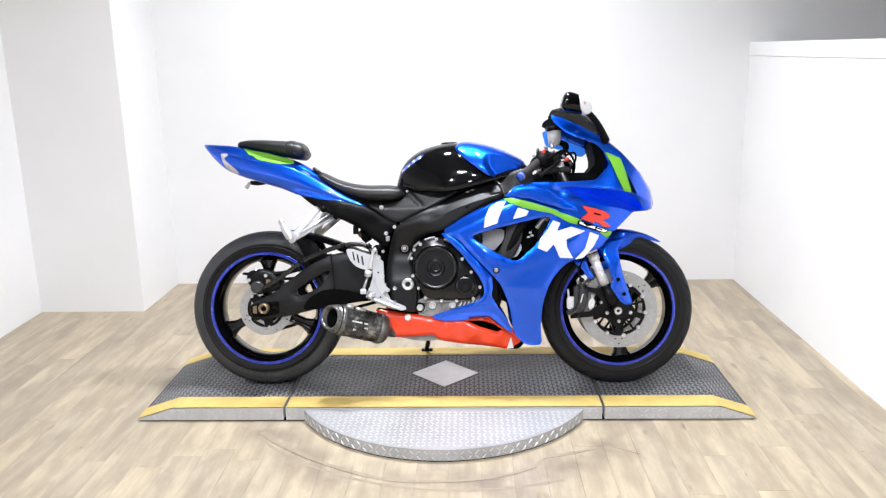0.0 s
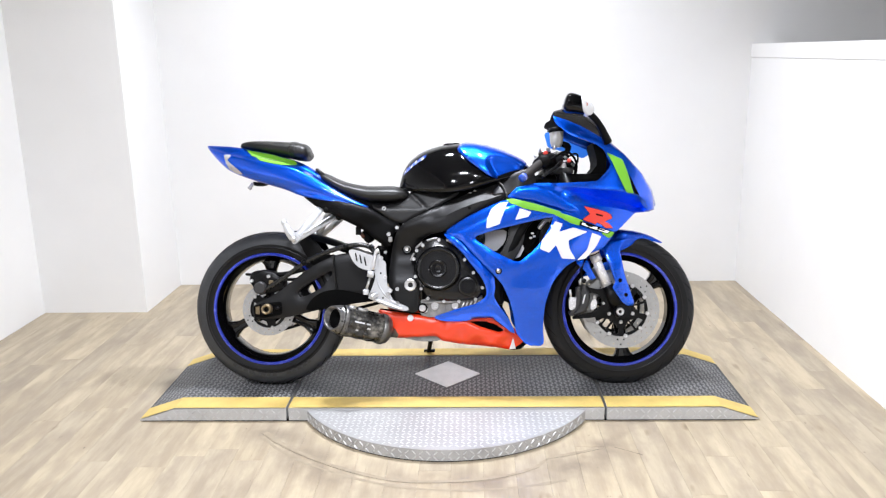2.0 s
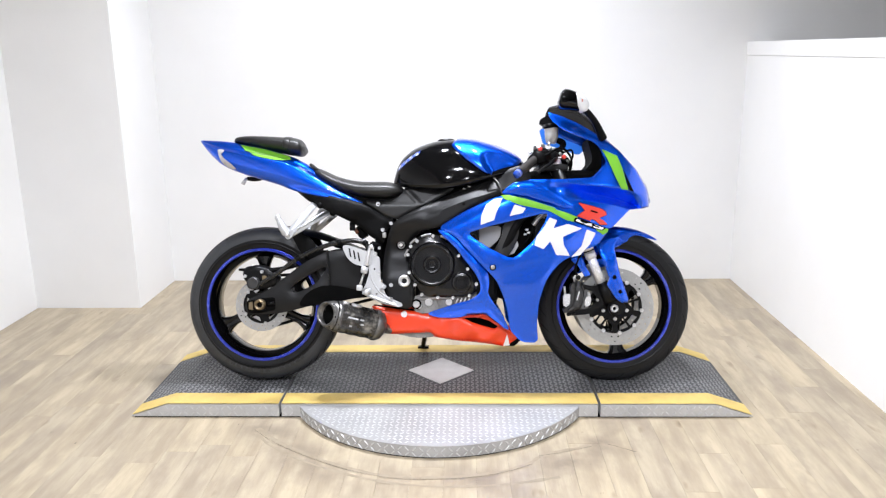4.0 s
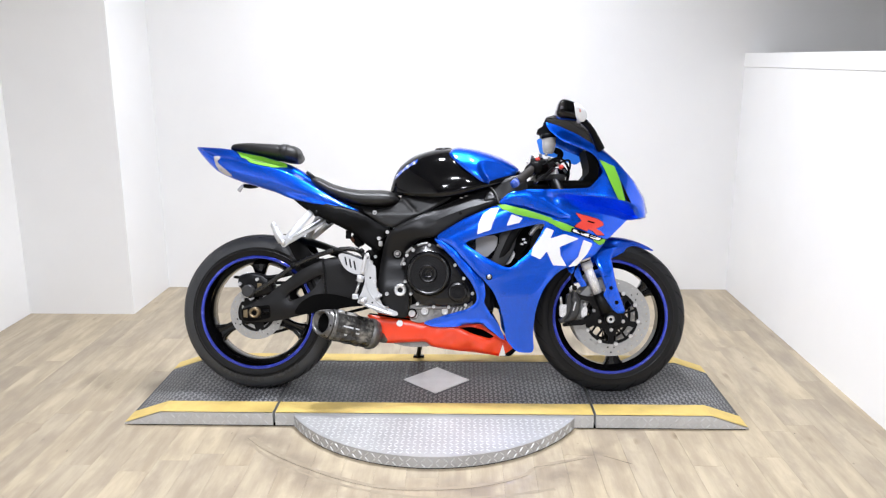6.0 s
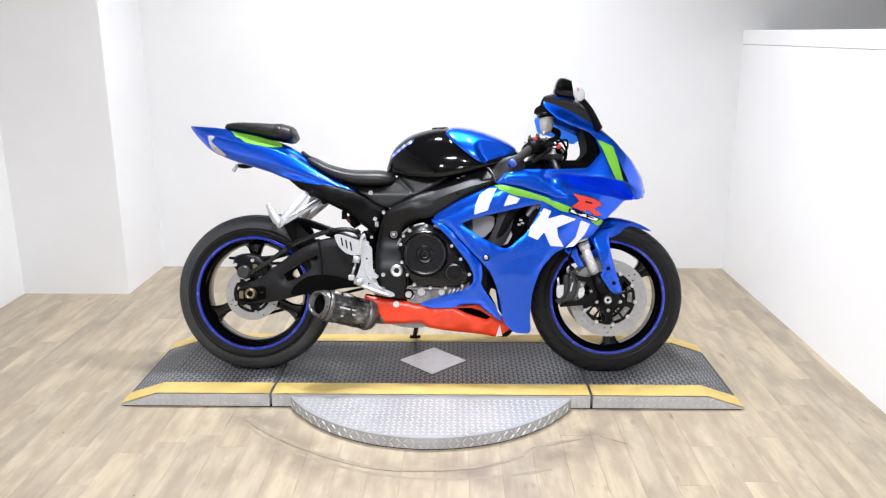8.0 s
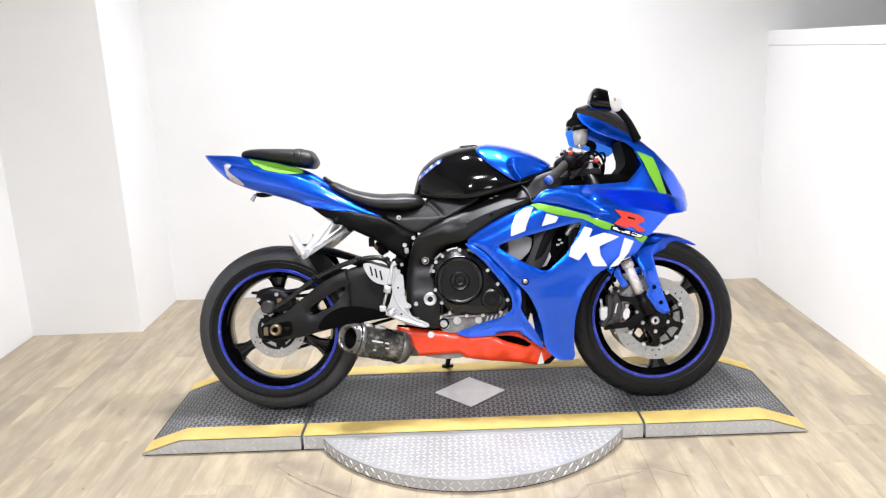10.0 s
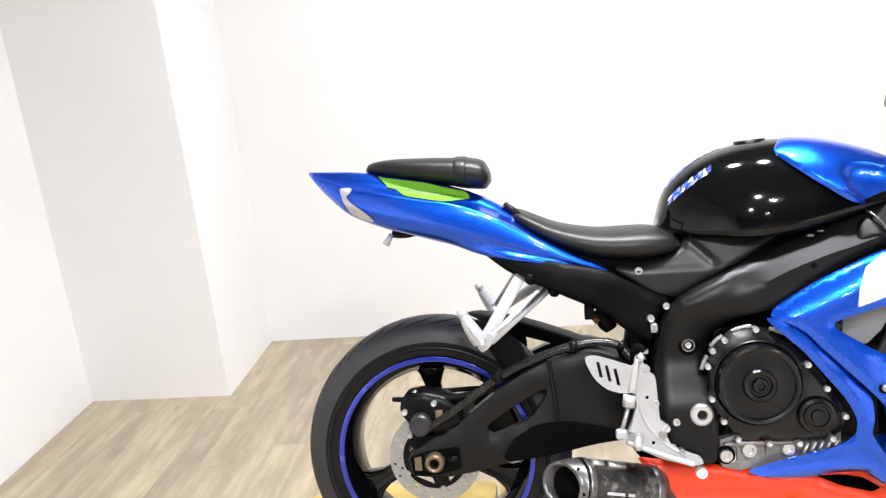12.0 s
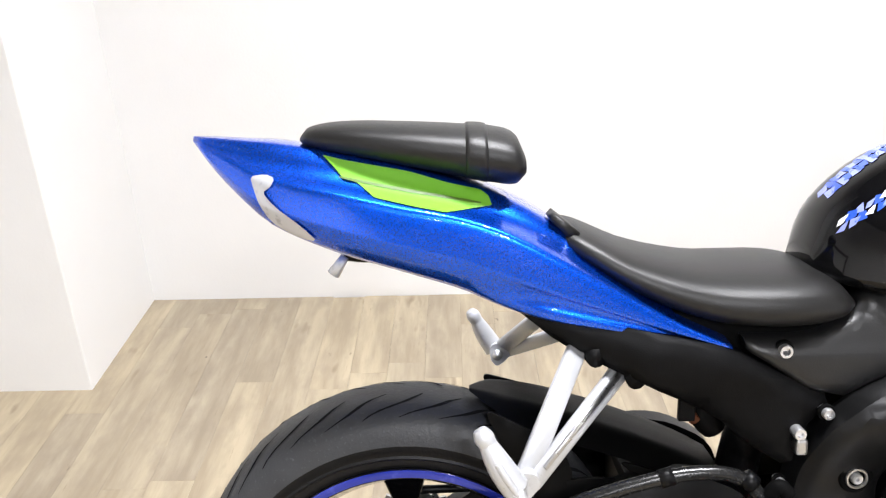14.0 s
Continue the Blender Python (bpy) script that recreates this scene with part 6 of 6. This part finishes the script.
# ---- front end
CAL = chaikin([(0.546, 0.408), (0.556, 0.418), (0.568, 0.412), (0.576, 0.392), (0.586, 0.368), (0.580, 0.330), (0.568, 0.300), (0.542, 0.288), (0.516, 0.288), (0.514, 0.300), (0.530, 0.316), (0.541, 0.342)], 1, 0.15)
for s in (1, -1):
    v = -0.108 * s
    fork = part("fork_leg", tube([(0.690, v, 0.330), (0.655, v, 0.408)], [0.029, 0.024], 18), DARK, bike, "black fork bottom")
    part("fork_tube", tube([(0.659, v, 0.395), (0.598, v, 0.545)], 0.0185, 24), CHROME, fork, "bright fork slider")
    part("fork_collar", tube([(0.602, v, 0.538), (0.589, v, 0.570)], 0.0245, 24), CHROME, fork)
    part("fork_seal", tube([(0.615, v, 0.506), (0.604, v, 0.533)], 0.0225, 24), CHROME, fork)
    part("seal_gap", tube([(0.606, v, 0.530), (0.601, v, 0.540)], 0.0205, 16), BLACK, fork)
    part("fork_outer", tube([(0.598, v, 0.565), (0.475, v, 0.868)], 0.027, 16), FRAME, fork)
    part("axle_clamp", drum(*FW, 0.034, min(v - 0.018, v + 0.018), max(v - 0.018, v + 0.018)), DARK, fork)
    v0, v1 = sorted((v - s * 0.02, v + s * 0.05))
    c = part("front_caliper", sheet(CAL, (), rolled(CAL, (), lambda u, w: v0 if s > 0 else -v1, 0.014, 0.013), v1 - v0, 0.008, s), CALIPER, bike, "black radial brake caliper")
    near = v0 if s > 0 else v1
    part("caliper_bridge", sheet(chaikin([(0.530, 0.398), (0.546, 0.406), (0.544, 0.300), (0.506, 0.284), (0.500, 0.298), (0.528, 0.320)], 1, 0.1), (), lambda u, w: -0.118, 0.045, 0, s), CALIPER, c)
    part("pad_carrier", sheet(chaikin([(0.507, 0.364), (0.516, 0.360), (0.534, 0.360), (0.535, 0.330), (0.518, 0.308), (0.502, 0.313), (0.501, 0.348)], 1, 0.1), (), rolled([(0.50, 0.36), (0.53, 0.36), (0.53, 0.31), (0.50, 0.31)], (), lambda u, w: -0.112, 0.004, 0.003), 0.022, 0.008, s), CHROME, c, "bare metal brake pad back")
    part("pad_spring", flat_bar((0.505, v - 0.002 * s, 0.392), (0.509, v - 0.002 * s, 0.362), 0.009, 0.003), STEEL, c)
    part("caliper_mark", plate([(0.551, 0.338), (0.556, 0.337), (0.566, 0.374), (0.561, 0.376)], *sorted((near - 0.0012 * s, near + 0.003 * s))), SILVER, c)
    part("caliper_bracket", plate(chaikin([(0.568, 0.412), (0.580, 0.402), (0.612, 0.394), (0.640, 0.396), (0.668, 0.352), (0.662, 0.315), (0.640, 0.292), (0.590, 0.278), (0.545, 0.276), (0.515, 0.272), (0.514, 0.284), (0.548, 0.294), (0.600, 0.302), (0.630, 0.324), (0.634, 0.352), (0.618, 0.372), (0.585, 0.382)], 1, 0.15), v - 0.008, v + 0.012), DARK, c, "black radial caliper bracket")
    part("bracket_lug", plate(chaikin([(0.590, 0.345), (0.606, 0.358), (0.614, 0.340), (0.608, 0.316), (0.592, 0.308), (0.586, 0.322)], 1), *sorted((v - 0.004 * s, v + 0.008 * s))), CHROME, c, "bare metal bracket lug")
    part("caliper_bolt", bolt(0.600, 0.364, v - 0.012 if s > 0 else v, 0.0075, 0.006), STEEL, c)
    part("caliper_bolt", bolt(0.538, 0.285, v - 0.020 if s > 0 else v, 0.0085, 0.008), DARK, c)
    part("caliper_bolt", bolt(0.636, 0.338, v - 0.016 if s > 0 else v, 0.006, 0.005), STEEL, c)
    part("banjo_fitting", drum(0.560, 0.428, 0.010, *sorted((v - 0.016 * s, v + 0.004 * s)), 16, 0.002), DARK, c)
    part("caliper_line", tube([(0.560, v, 0.428), (0.548, v, 0.455), (0.556, v, 0.49), (0.575, v, 0.53)], 0.005, 8), BLACK, c)
    part("bleed_nipple", tube([(0.545, v - 0.012 * s, 0.412), (0.540, v - 0.012 * s, 0.430)], 0.0035, 8), STEEL, c)
    part("caliper_piston", drum(0.558, 0.382, 0.012, *sorted((near - 0.002 * s, near + 0.01 * s)), 20, 0.003), CALIPER, c)
    part("caliper_piston", drum(0.550, 0.318, 0.012, *sorted((near - 0.002 * s, near + 0.01 * s)), 20, 0.003), CALIPER, c)
part("front_axle", turned([(0, -0.122), (0.006, -0.122), (0.007, -0.132), (0.013, -0.133), (0.0165, -0.128), (0.0165, 0.13), (0, 0.13)], FW[0] - 0.012, FW[1] - 0.002, 24), ALLOY, bike, "bare metal front axle")
fend = []
for k in range(19):
    f = k / 18
    a = radians(132 - 76 * f)
    r = 0.324 + 0.006 * f
    half = 0.064 * (1 - smooth01((f - 0.55) / 0.45) * 0.86)
    drop = glide([0, 0.30, 0.55, 0.75, 0.92, 1.0], [0.050, 0.074, 0.070, 0.034, 0.012, 0.003], f)
    ring = []
    for j in range(13):
        k1 = -1 + j / 6
        side, edge = min(1.0, abs(k1) / 0.6), max(0.0, (abs(k1) - 0.6) / 0.4)
        q = r - 0.018 * (half / 0.064) * side ** 2.2 - drop * edge
        ring.append((FW[0] + q * math.cos(a), math.copysign(half * (side ** 0.8) * (1 + 0.05 * edge), k1) if k1 else 0.0, FW[1] + q * math.sin(a)))
    fend.append(ring)
bm = bmesh.new()
rows = [[bm.verts.new(p) for p in ring] for ring in fend]
for a, b in zip(rows, rows[1:]):
    for i in range(12):
        bm.faces.new((a[i], a[i + 1], b[i + 1], b[i]))
bmesh.ops.solidify(bm, geom=bm.faces[:], thickness=0.003)
fender = part("front_fender", soften(bm), BLUE, bike, "blue front fender")
for s in (1, -1):
    BL = chaikin([(0.630, 0.560), (0.660, 0.590), (0.735, 0.598), (0.704, 0.554), (0.722, 0.450), (0.759, 0.342), (0.756, 0.329), (0.730, 0.327), (0.709, 0.344), (0.672, 0.401), (0.683, 0.424), (0.662, 0.485)], 1, 0.1)
    part("fender_blade", sheet(BL, (), rolled(BL, (), lambda u, w: -0.135 + 0.30 * max(0, w - 0.50), 0.006, 0.005), 0.004, 0.009, s), BLUE, fender)
    for fu, fw in ((0.702, 0.430), (0.725, 0.372)):
        part("blade_bolt", turned([(0, -0.1358 * s), (0.007, -0.1362 * s), (0.009, -0.134 * s)], fu, fw, 16), BLACK, fender)
    B2 = chaikin([(0.530, 0.500), (0.575, 0.517), (0.597, 0.464), (0.611, 0.438), (0.588, 0.430), (0.563, 0.472)], 1, 0.1)
    part("fender_blade", sheet(B2, (), rolled(B2, (), lambda u, w: -0.112, 0.005, 0.004), 0.004, 0.01, s), BLUE, fender)

# ---- cockpit
yoke = part("top_yoke", box(0.40, 0.52, -0.135, 0.135, 0.855, 0.885, 0.01), FRAME, bike, "black fork yoke")
for s in (1, -1):
    bar = part("handlebar_grip", tube([(0.402, -0.135 * s, 0.915), (0.36, -0.178 * s, 0.880), (0.318, -0.220 * s, 0.845)], [0.017, 0.0175, 0.0165], 16, 1), GRIP, bike, "black rubber handlebar grip")
    part("bar_end", tube([(0.322, -0.216 * s, 0.849), (0.304, -0.233 * s, 0.834)], [0.0160, 0.0145], 16), DEEP, bar, "blue bar end cap")
    part("bar_end_mark", tube([(0.3145, -0.2235 * s, 0.8425), (0.3105, -0.2275 * s, 0.839)], 0.0162, 16), SKY, bar)
    part("clip_on", tube([(0.475, -0.095 * s, 0.885), (0.44, -0.12 * s, 0.90), (0.40, -0.138 * s, 0.912)], 0.015, 12), DARK, bar)
    sw = part("switch_box", cushion([0.375, 0.385, 0.41, 0.43, 0.438], [0.925, 0.940, 0.950, 0.946, 0.930], [0.90, 0.895, 0.893, 0.896, 0.905], [0.012, 0.022, 0.026, 0.022, 0.012], 10, 3.4), PLASTIC, bar)
    for vert in sw.data.vertices:
        vert.co.y -= 0.115 * s
    part("kill_switch", drum(0.407, 0.942, 0.0095, *sorted((-0.122 * s, -0.146 * s)), 16, 0.004), RED_DECAL, bar, "red kill switch")
    part("switch_screw", tube([(0.388, -0.10 * s, 0.950), (0.388, -0.135 * s, 0.958)], 0.006, 8), ALLOY, bar)
    part("lever", tube([(0.47, -0.12 * s, 0.905), (0.455, -0.18 * s, 0.89), (0.385, -0.25 * s, 0.84)], [0.009, 0.008, 0.006], 8), DARK, bar)
    part("fork_cap", tube([(0.478, -0.108 * s, 0.862), (0.468, -0.108 * s, 0.90)], [0.025, 0.022], 16), ALLOY, bike, "bright fork cap")
res = part("brake_reservoir", tube([(0.462, -0.02, 0.978), (0.464, -0.02, 1.000), (0.464, -0.02, 1.040)], [0.020, 0.027, 0.029], 20), RESERVOIR, bike, "milky brake fluid reservoir")
part("reservoir_cap", tube([(0.464, -0.02, 1.039), (0.462, -0.02, 1.058)], [0.031, 0.030], 20), PLASTIC, res, "black cap")
part("mirror_bracket", plate(chaikin([(0.418, 1.066), (0.424, 1.084), (0.452, 1.098), (0.496, 1.072), (0.494, 1.048), (0.440, 1.052)], 1, 0.1), 0.02, 0.05), PLASTIC, bike, "black inner bracket")
part("reservoir_union", tube([(0.49, -0.01, 0.992), (0.515, -0.02, 0.978), (0.505, -0.03, 0.955)], [0.012, 0.015, 0.010], 10), BLACK, res)
part("master_cylinder", tube([(0.43, -0.10, 0.93), (0.50, -0.07, 0.935)], 0.017, 12), DARK, res)
part("lever_knob", drum(0.502, 0.912, 0.0085, -0.142, -0.11, 20, 0.003), RED_DECAL, bike, "red lever adjuster")
part("brake_line", tube([(0.50, -0.09, 0.93), (0.54, -0.10, 0.948), (0.542, -0.10, 0.905), (0.51, -0.08, 0.86)], 0.004, 8), BLACK, bike, "black brake line")
part("throttle_housing", tube([(0.385, -0.165, 0.905), (0.430, -0.125, 0.915)], [0.024, 0.028], 16), PLASTIC, bike, "black throttle housing")
part("lever_bracket", box(0.42, 0.48, -0.125, -0.085, 0.895, 0.935, 0.010), DARK, bike, "black lever bracket")
part("inner_panel", sheet(chaikin([(0.430, 1.056), (0.500, 1.072), (0.580, 1.024), (0.640, 0.975), (0.600, 0.944), (0.512, 0.976), (0.446, 0.994)], 1, 0.1), (), lambda u, w: 0.16, 0.004, 0), LIT_BLUE, bike, "inner fairing panel in a lightened blue")
part("steering_damper", tube([(0.44, -0.05, 0.895), (0.53, 0.03, 0.905)], 0.017, 12), DARK, bike, "black steering damper")
part("ignition_lock", tube([(0.43, 0, 0.88), (0.425, 0, 0.91)], 0.022, 14), DARK, bike, "black ignition lock")
for k in (0, 2):
    part("cable", tube([(0.42, -0.20 + 0.03 * k, 0.91), (0.49, -0.17 + 0.04 * k, 0.955 - 0.012 * k), (0.545, -0.10 + 0.03 * k, 0.90), (0.52, -0.06, 0.82)], 0.0045, 8), BLACK, bike, "black control cable")
part("clutch_perch", tube([(0.426, 0.085, 0.945), (0.424, 0.085, 0.982)], [0.026, 0.024], 18), ALLOY, bike, "bright clutch lever perch")
part("perch_band", tube([(0.4255, 0.085, 0.955), (0.4248, 0.085, 0.966)], 0.0275, 18), BLACK, bike)
part("lever_pivot", tube([(0.40, -0.085, 0.905), (0.385, -0.06, 0.880)], [0.012, 0.009], 10), ALLOY, bike, "bright lever pivot")
for a, b, r in (((0.440, -0.118, 0.958), (0.448, -0.118, 0.972), 0.006), ((0.452, -0.11, 0.948), (0.462, -0.115, 0.940), 0.007), ((0.486, -0.108, 0.930), (0.494, -0.112, 0.922), 0.006), ((0.470, -0.12, 0.888), (0.476, -0.12, 0.872), 0.008), ((0.520, -0.07, 0.905), (0.528, -0.075, 0.892), 0.005)):
    part("lever_clamp", tube([a, b], r, 10), STEEL, bike, "small bright clamp at the brake lever")
part("headstock_cowl", box(0.36, 0.50, -0.10, 0.10, 0.78, 0.86, 0.02), BLACK, bike, "black headstock area")
part("fork_bolt", tube([(0.468, -0.085, 0.845), (0.452, -0.09, 0.895)], [0.020, 0.014], 12), ALLOY, bike, "bright fork adjuster")
part("instrument_panel", plate(chaikin([(0.600, 0.990), (0.632, 0.985), (0.660, 0.935), (0.655, 0.85), (0.585, 0.845), (0.592, 0.862), (0.624, 0.900)], 1), -0.09, 0.09), BLACK, bike, "black instrument panel")
part("inner_cowl", box(0.50, 0.66, -0.13, 0.13, 0.78, 0.86, 0.02), BLACK, bike, "black inner cowl")
for s in (1, -1):
    bm = cushion([0.465, 0.473, 0.487, 0.515, 0.545, 0.578], [1.122, 1.150, 1.166, 1.163, 1.149, 1.122], [1.102, 1.093, 1.089, 1.086, 1.082, 1.084], [0.040, 0.048, 0.050, 0.048, 0.042, 0.02], 20, 3.0)
    for vert in bm.verts:
        vert.co.x += 0.010 if s > 0 else -0.006
        vert.co.y -= 0.160 if s > 0 else -0.305
        vert.co.z += 0.007 if s > 0 else -0.034
    mirror = part("mirror", bm, GLOSS, bike, "black fairing mirror with clear turn lens")
    out = -0.212 if s > 0 else -0.357
    LENS_LINE = [(0.536, 1.156), (0.562, 1.152), (0.586, 1.134), (0.598, 1.106), (0.584, 1.084), (0.562, 1.083), (0.542, 1.110)] if s > 0 else [(0.524, 1.116), (0.550, 1.112), (0.574, 1.094), (0.586, 1.066), (0.572, 1.044), (0.550, 1.043), (0.530, 1.070)]
    part("turn_lens", sheet(chaikin(LENS_LINE, 1), (), rolled(LENS_LINE, (), lambda u, w: out + 0.4 * max(0, u - 0.546), 0.015, 0.012), 0.05, 0.008, s), WHITE, mirror, "clear turn signal lens")
    part("turn_bulb", drum(LENS_LINE[1][0] - 0.003, LENS_LINE[1][1] - 0.028, 0.009, *sorted(((out + 0.006) * s, (out + 0.014) * s)), 16, 0.002), PINK, mirror, "faded red bulb")
    part("mirror_stalk", tube([(0.572, -0.175 * s, 1.098), (0.618, -0.155 * s, 1.058), (0.660, -0.110 * s, 0.985)], [0.014, 0.012, 0.018], 10), PLASTIC, mirror)

# ---- a dark-framed board on the side wall
board = tagged(new("framed_board"), "white board in a dark worn wooden frame on the wall", "board")
board.matrix_world = pose(LEFT, 0, 0)
part("panel", box(0.006, 0.03, -1.25, 0.16, 0.19, 1.34), BOARD, board, "bright white panel")
for y0, y1, z0, z1 in ((0.135, 0.208, 0.14, 1.38), (-1.30, -1.23, 0.14, 1.38), (-1.228, 0.133, 0.14, 0.213), (-1.228, 0.133, 1.307, 1.38)):
    part("frame_rail", box(0.002, 0.07, y0, y1, z0, z1, 0.004), OLD_WOOD, board)
for y, z in ((0.172, 0.176), (0.185, 0.46), (0.185, 0.76), (0.185, 1.06), (0.172, 1.344), (-0.20, 0.172), (-0.60, 0.172)):
    part("screw", tube([Vector((0.068, y, z)), Vector((0.073, y, z))], [0.007, 0.005], 10), ALLOY, board)

# ---------------------------------------------------------------- floor planks
PLANK_W, PLANK_L = 0.112, 0.86


def plank_mesh(length):
    bm = box(0.0003, PLANK_W - 0.0003, 0.0003, length - 0.0003, -0.0035, 0.0)
    me = bpy.data.meshes.new("plank")
    bm.to_mesh(me)
    bm.free()
    me.materials.append(PLANK)
    return me


rng = random.Random(4)
meshes = {}
x = LEFT + 0.002
while x < RIGHT - 0.01:
    y = FRONT + 0.002 - rng.random() * PLANK_L * 0.9
    while y < BACK:
        a, b = max(y, FRONT), min(y + PLANK_L, BACK)
        if b - a > 0.03:
            key = round(b - a, 2)
            if key not in meshes:
                meshes[key] = plank_mesh(b - a)
            ob = new("plank", meshes[key])
            ob.parent = floor
            ob.location = (x, a, 0)
        y += PLANK_L
    x += PLANK_W


# old scrape marks round the turntable
SCRAPE = surface("scraped_vinyl", (0.34, 0.285, 0.205), 0.45, worn=(0.27, 0.22, 0.155), wear=0.6, fine=30, coarse=12, spread=0.2)
GOUGE = surface("dirty_gouge", (0.16, 0.125, 0.09), 0.7)


def scrape(points, width):
    bm = bmesh.new()
    pts = [Vector((x, y, 0.0008 if width > 0.0025 else 0.0012)) for x, y in points]
    for _ in range(2):
        pts = [pts[0]] + [q for a, b in zip(pts, pts[1:]) for q in (a.lerp(b, 0.25), a.lerp(b, 0.75))] + [pts[-1]]
    rows = []
    for i, p in enumerate(pts):
        d = (pts[min(i + 1, len(pts) - 1)] - pts[max(i - 1, 0)]).normalized()
        n = Vector((-d.y, d.x, 0)) * width * (0.4 + 0.6 * rng.random())
        rows.append((bm.verts.new(p - n), bm.verts.new(p + n)))
    for a, b in zip(rows, rows[1:]):
        bm.faces.new((a[0], a[1], b[1], b[0]))
    return bm


for pts, width in (([(-0.69, -0.43), (-0.60, -0.53), (-0.445, -0.646), (-0.30, -0.73), (-0.15, -0.788), (0.0, -0.79), (0.135, -0.776), (0.25, -0.74), (0.333, -0.69), (0.36, -0.64), (0.46, -0.60), (0.562, -0.558)], 0.013),
                   ([(-0.69, -0.46), (-0.62, -0.56), (-0.47, -0.68), (-0.3, -0.77), (-0.16, -0.82), (0.02, -0.85), (0.25, -0.83), (0.42, -0.78)], 0.011), ([(0.62, -0.55), (0.66, -0.575), (0.712, -0.609)], 0.002), ([(-0.70, -0.44), (-0.61, -0.54), (-0.45, -0.657), (-0.30, -0.742), (-0.15, -0.797), (0.0, -0.80), (0.135, -0.785), (0.25, -0.748), (0.335, -0.695)], 0.0011), ([(0.36, -0.64), (0.47, -0.605), (0.565, -0.565)], 0.0013)):
    structure("trim_floor_scrape", scrape(pts, width), SCRAPE if width > 0.0025 else GOUGE, "faint curved scrape in the vinyl floor")
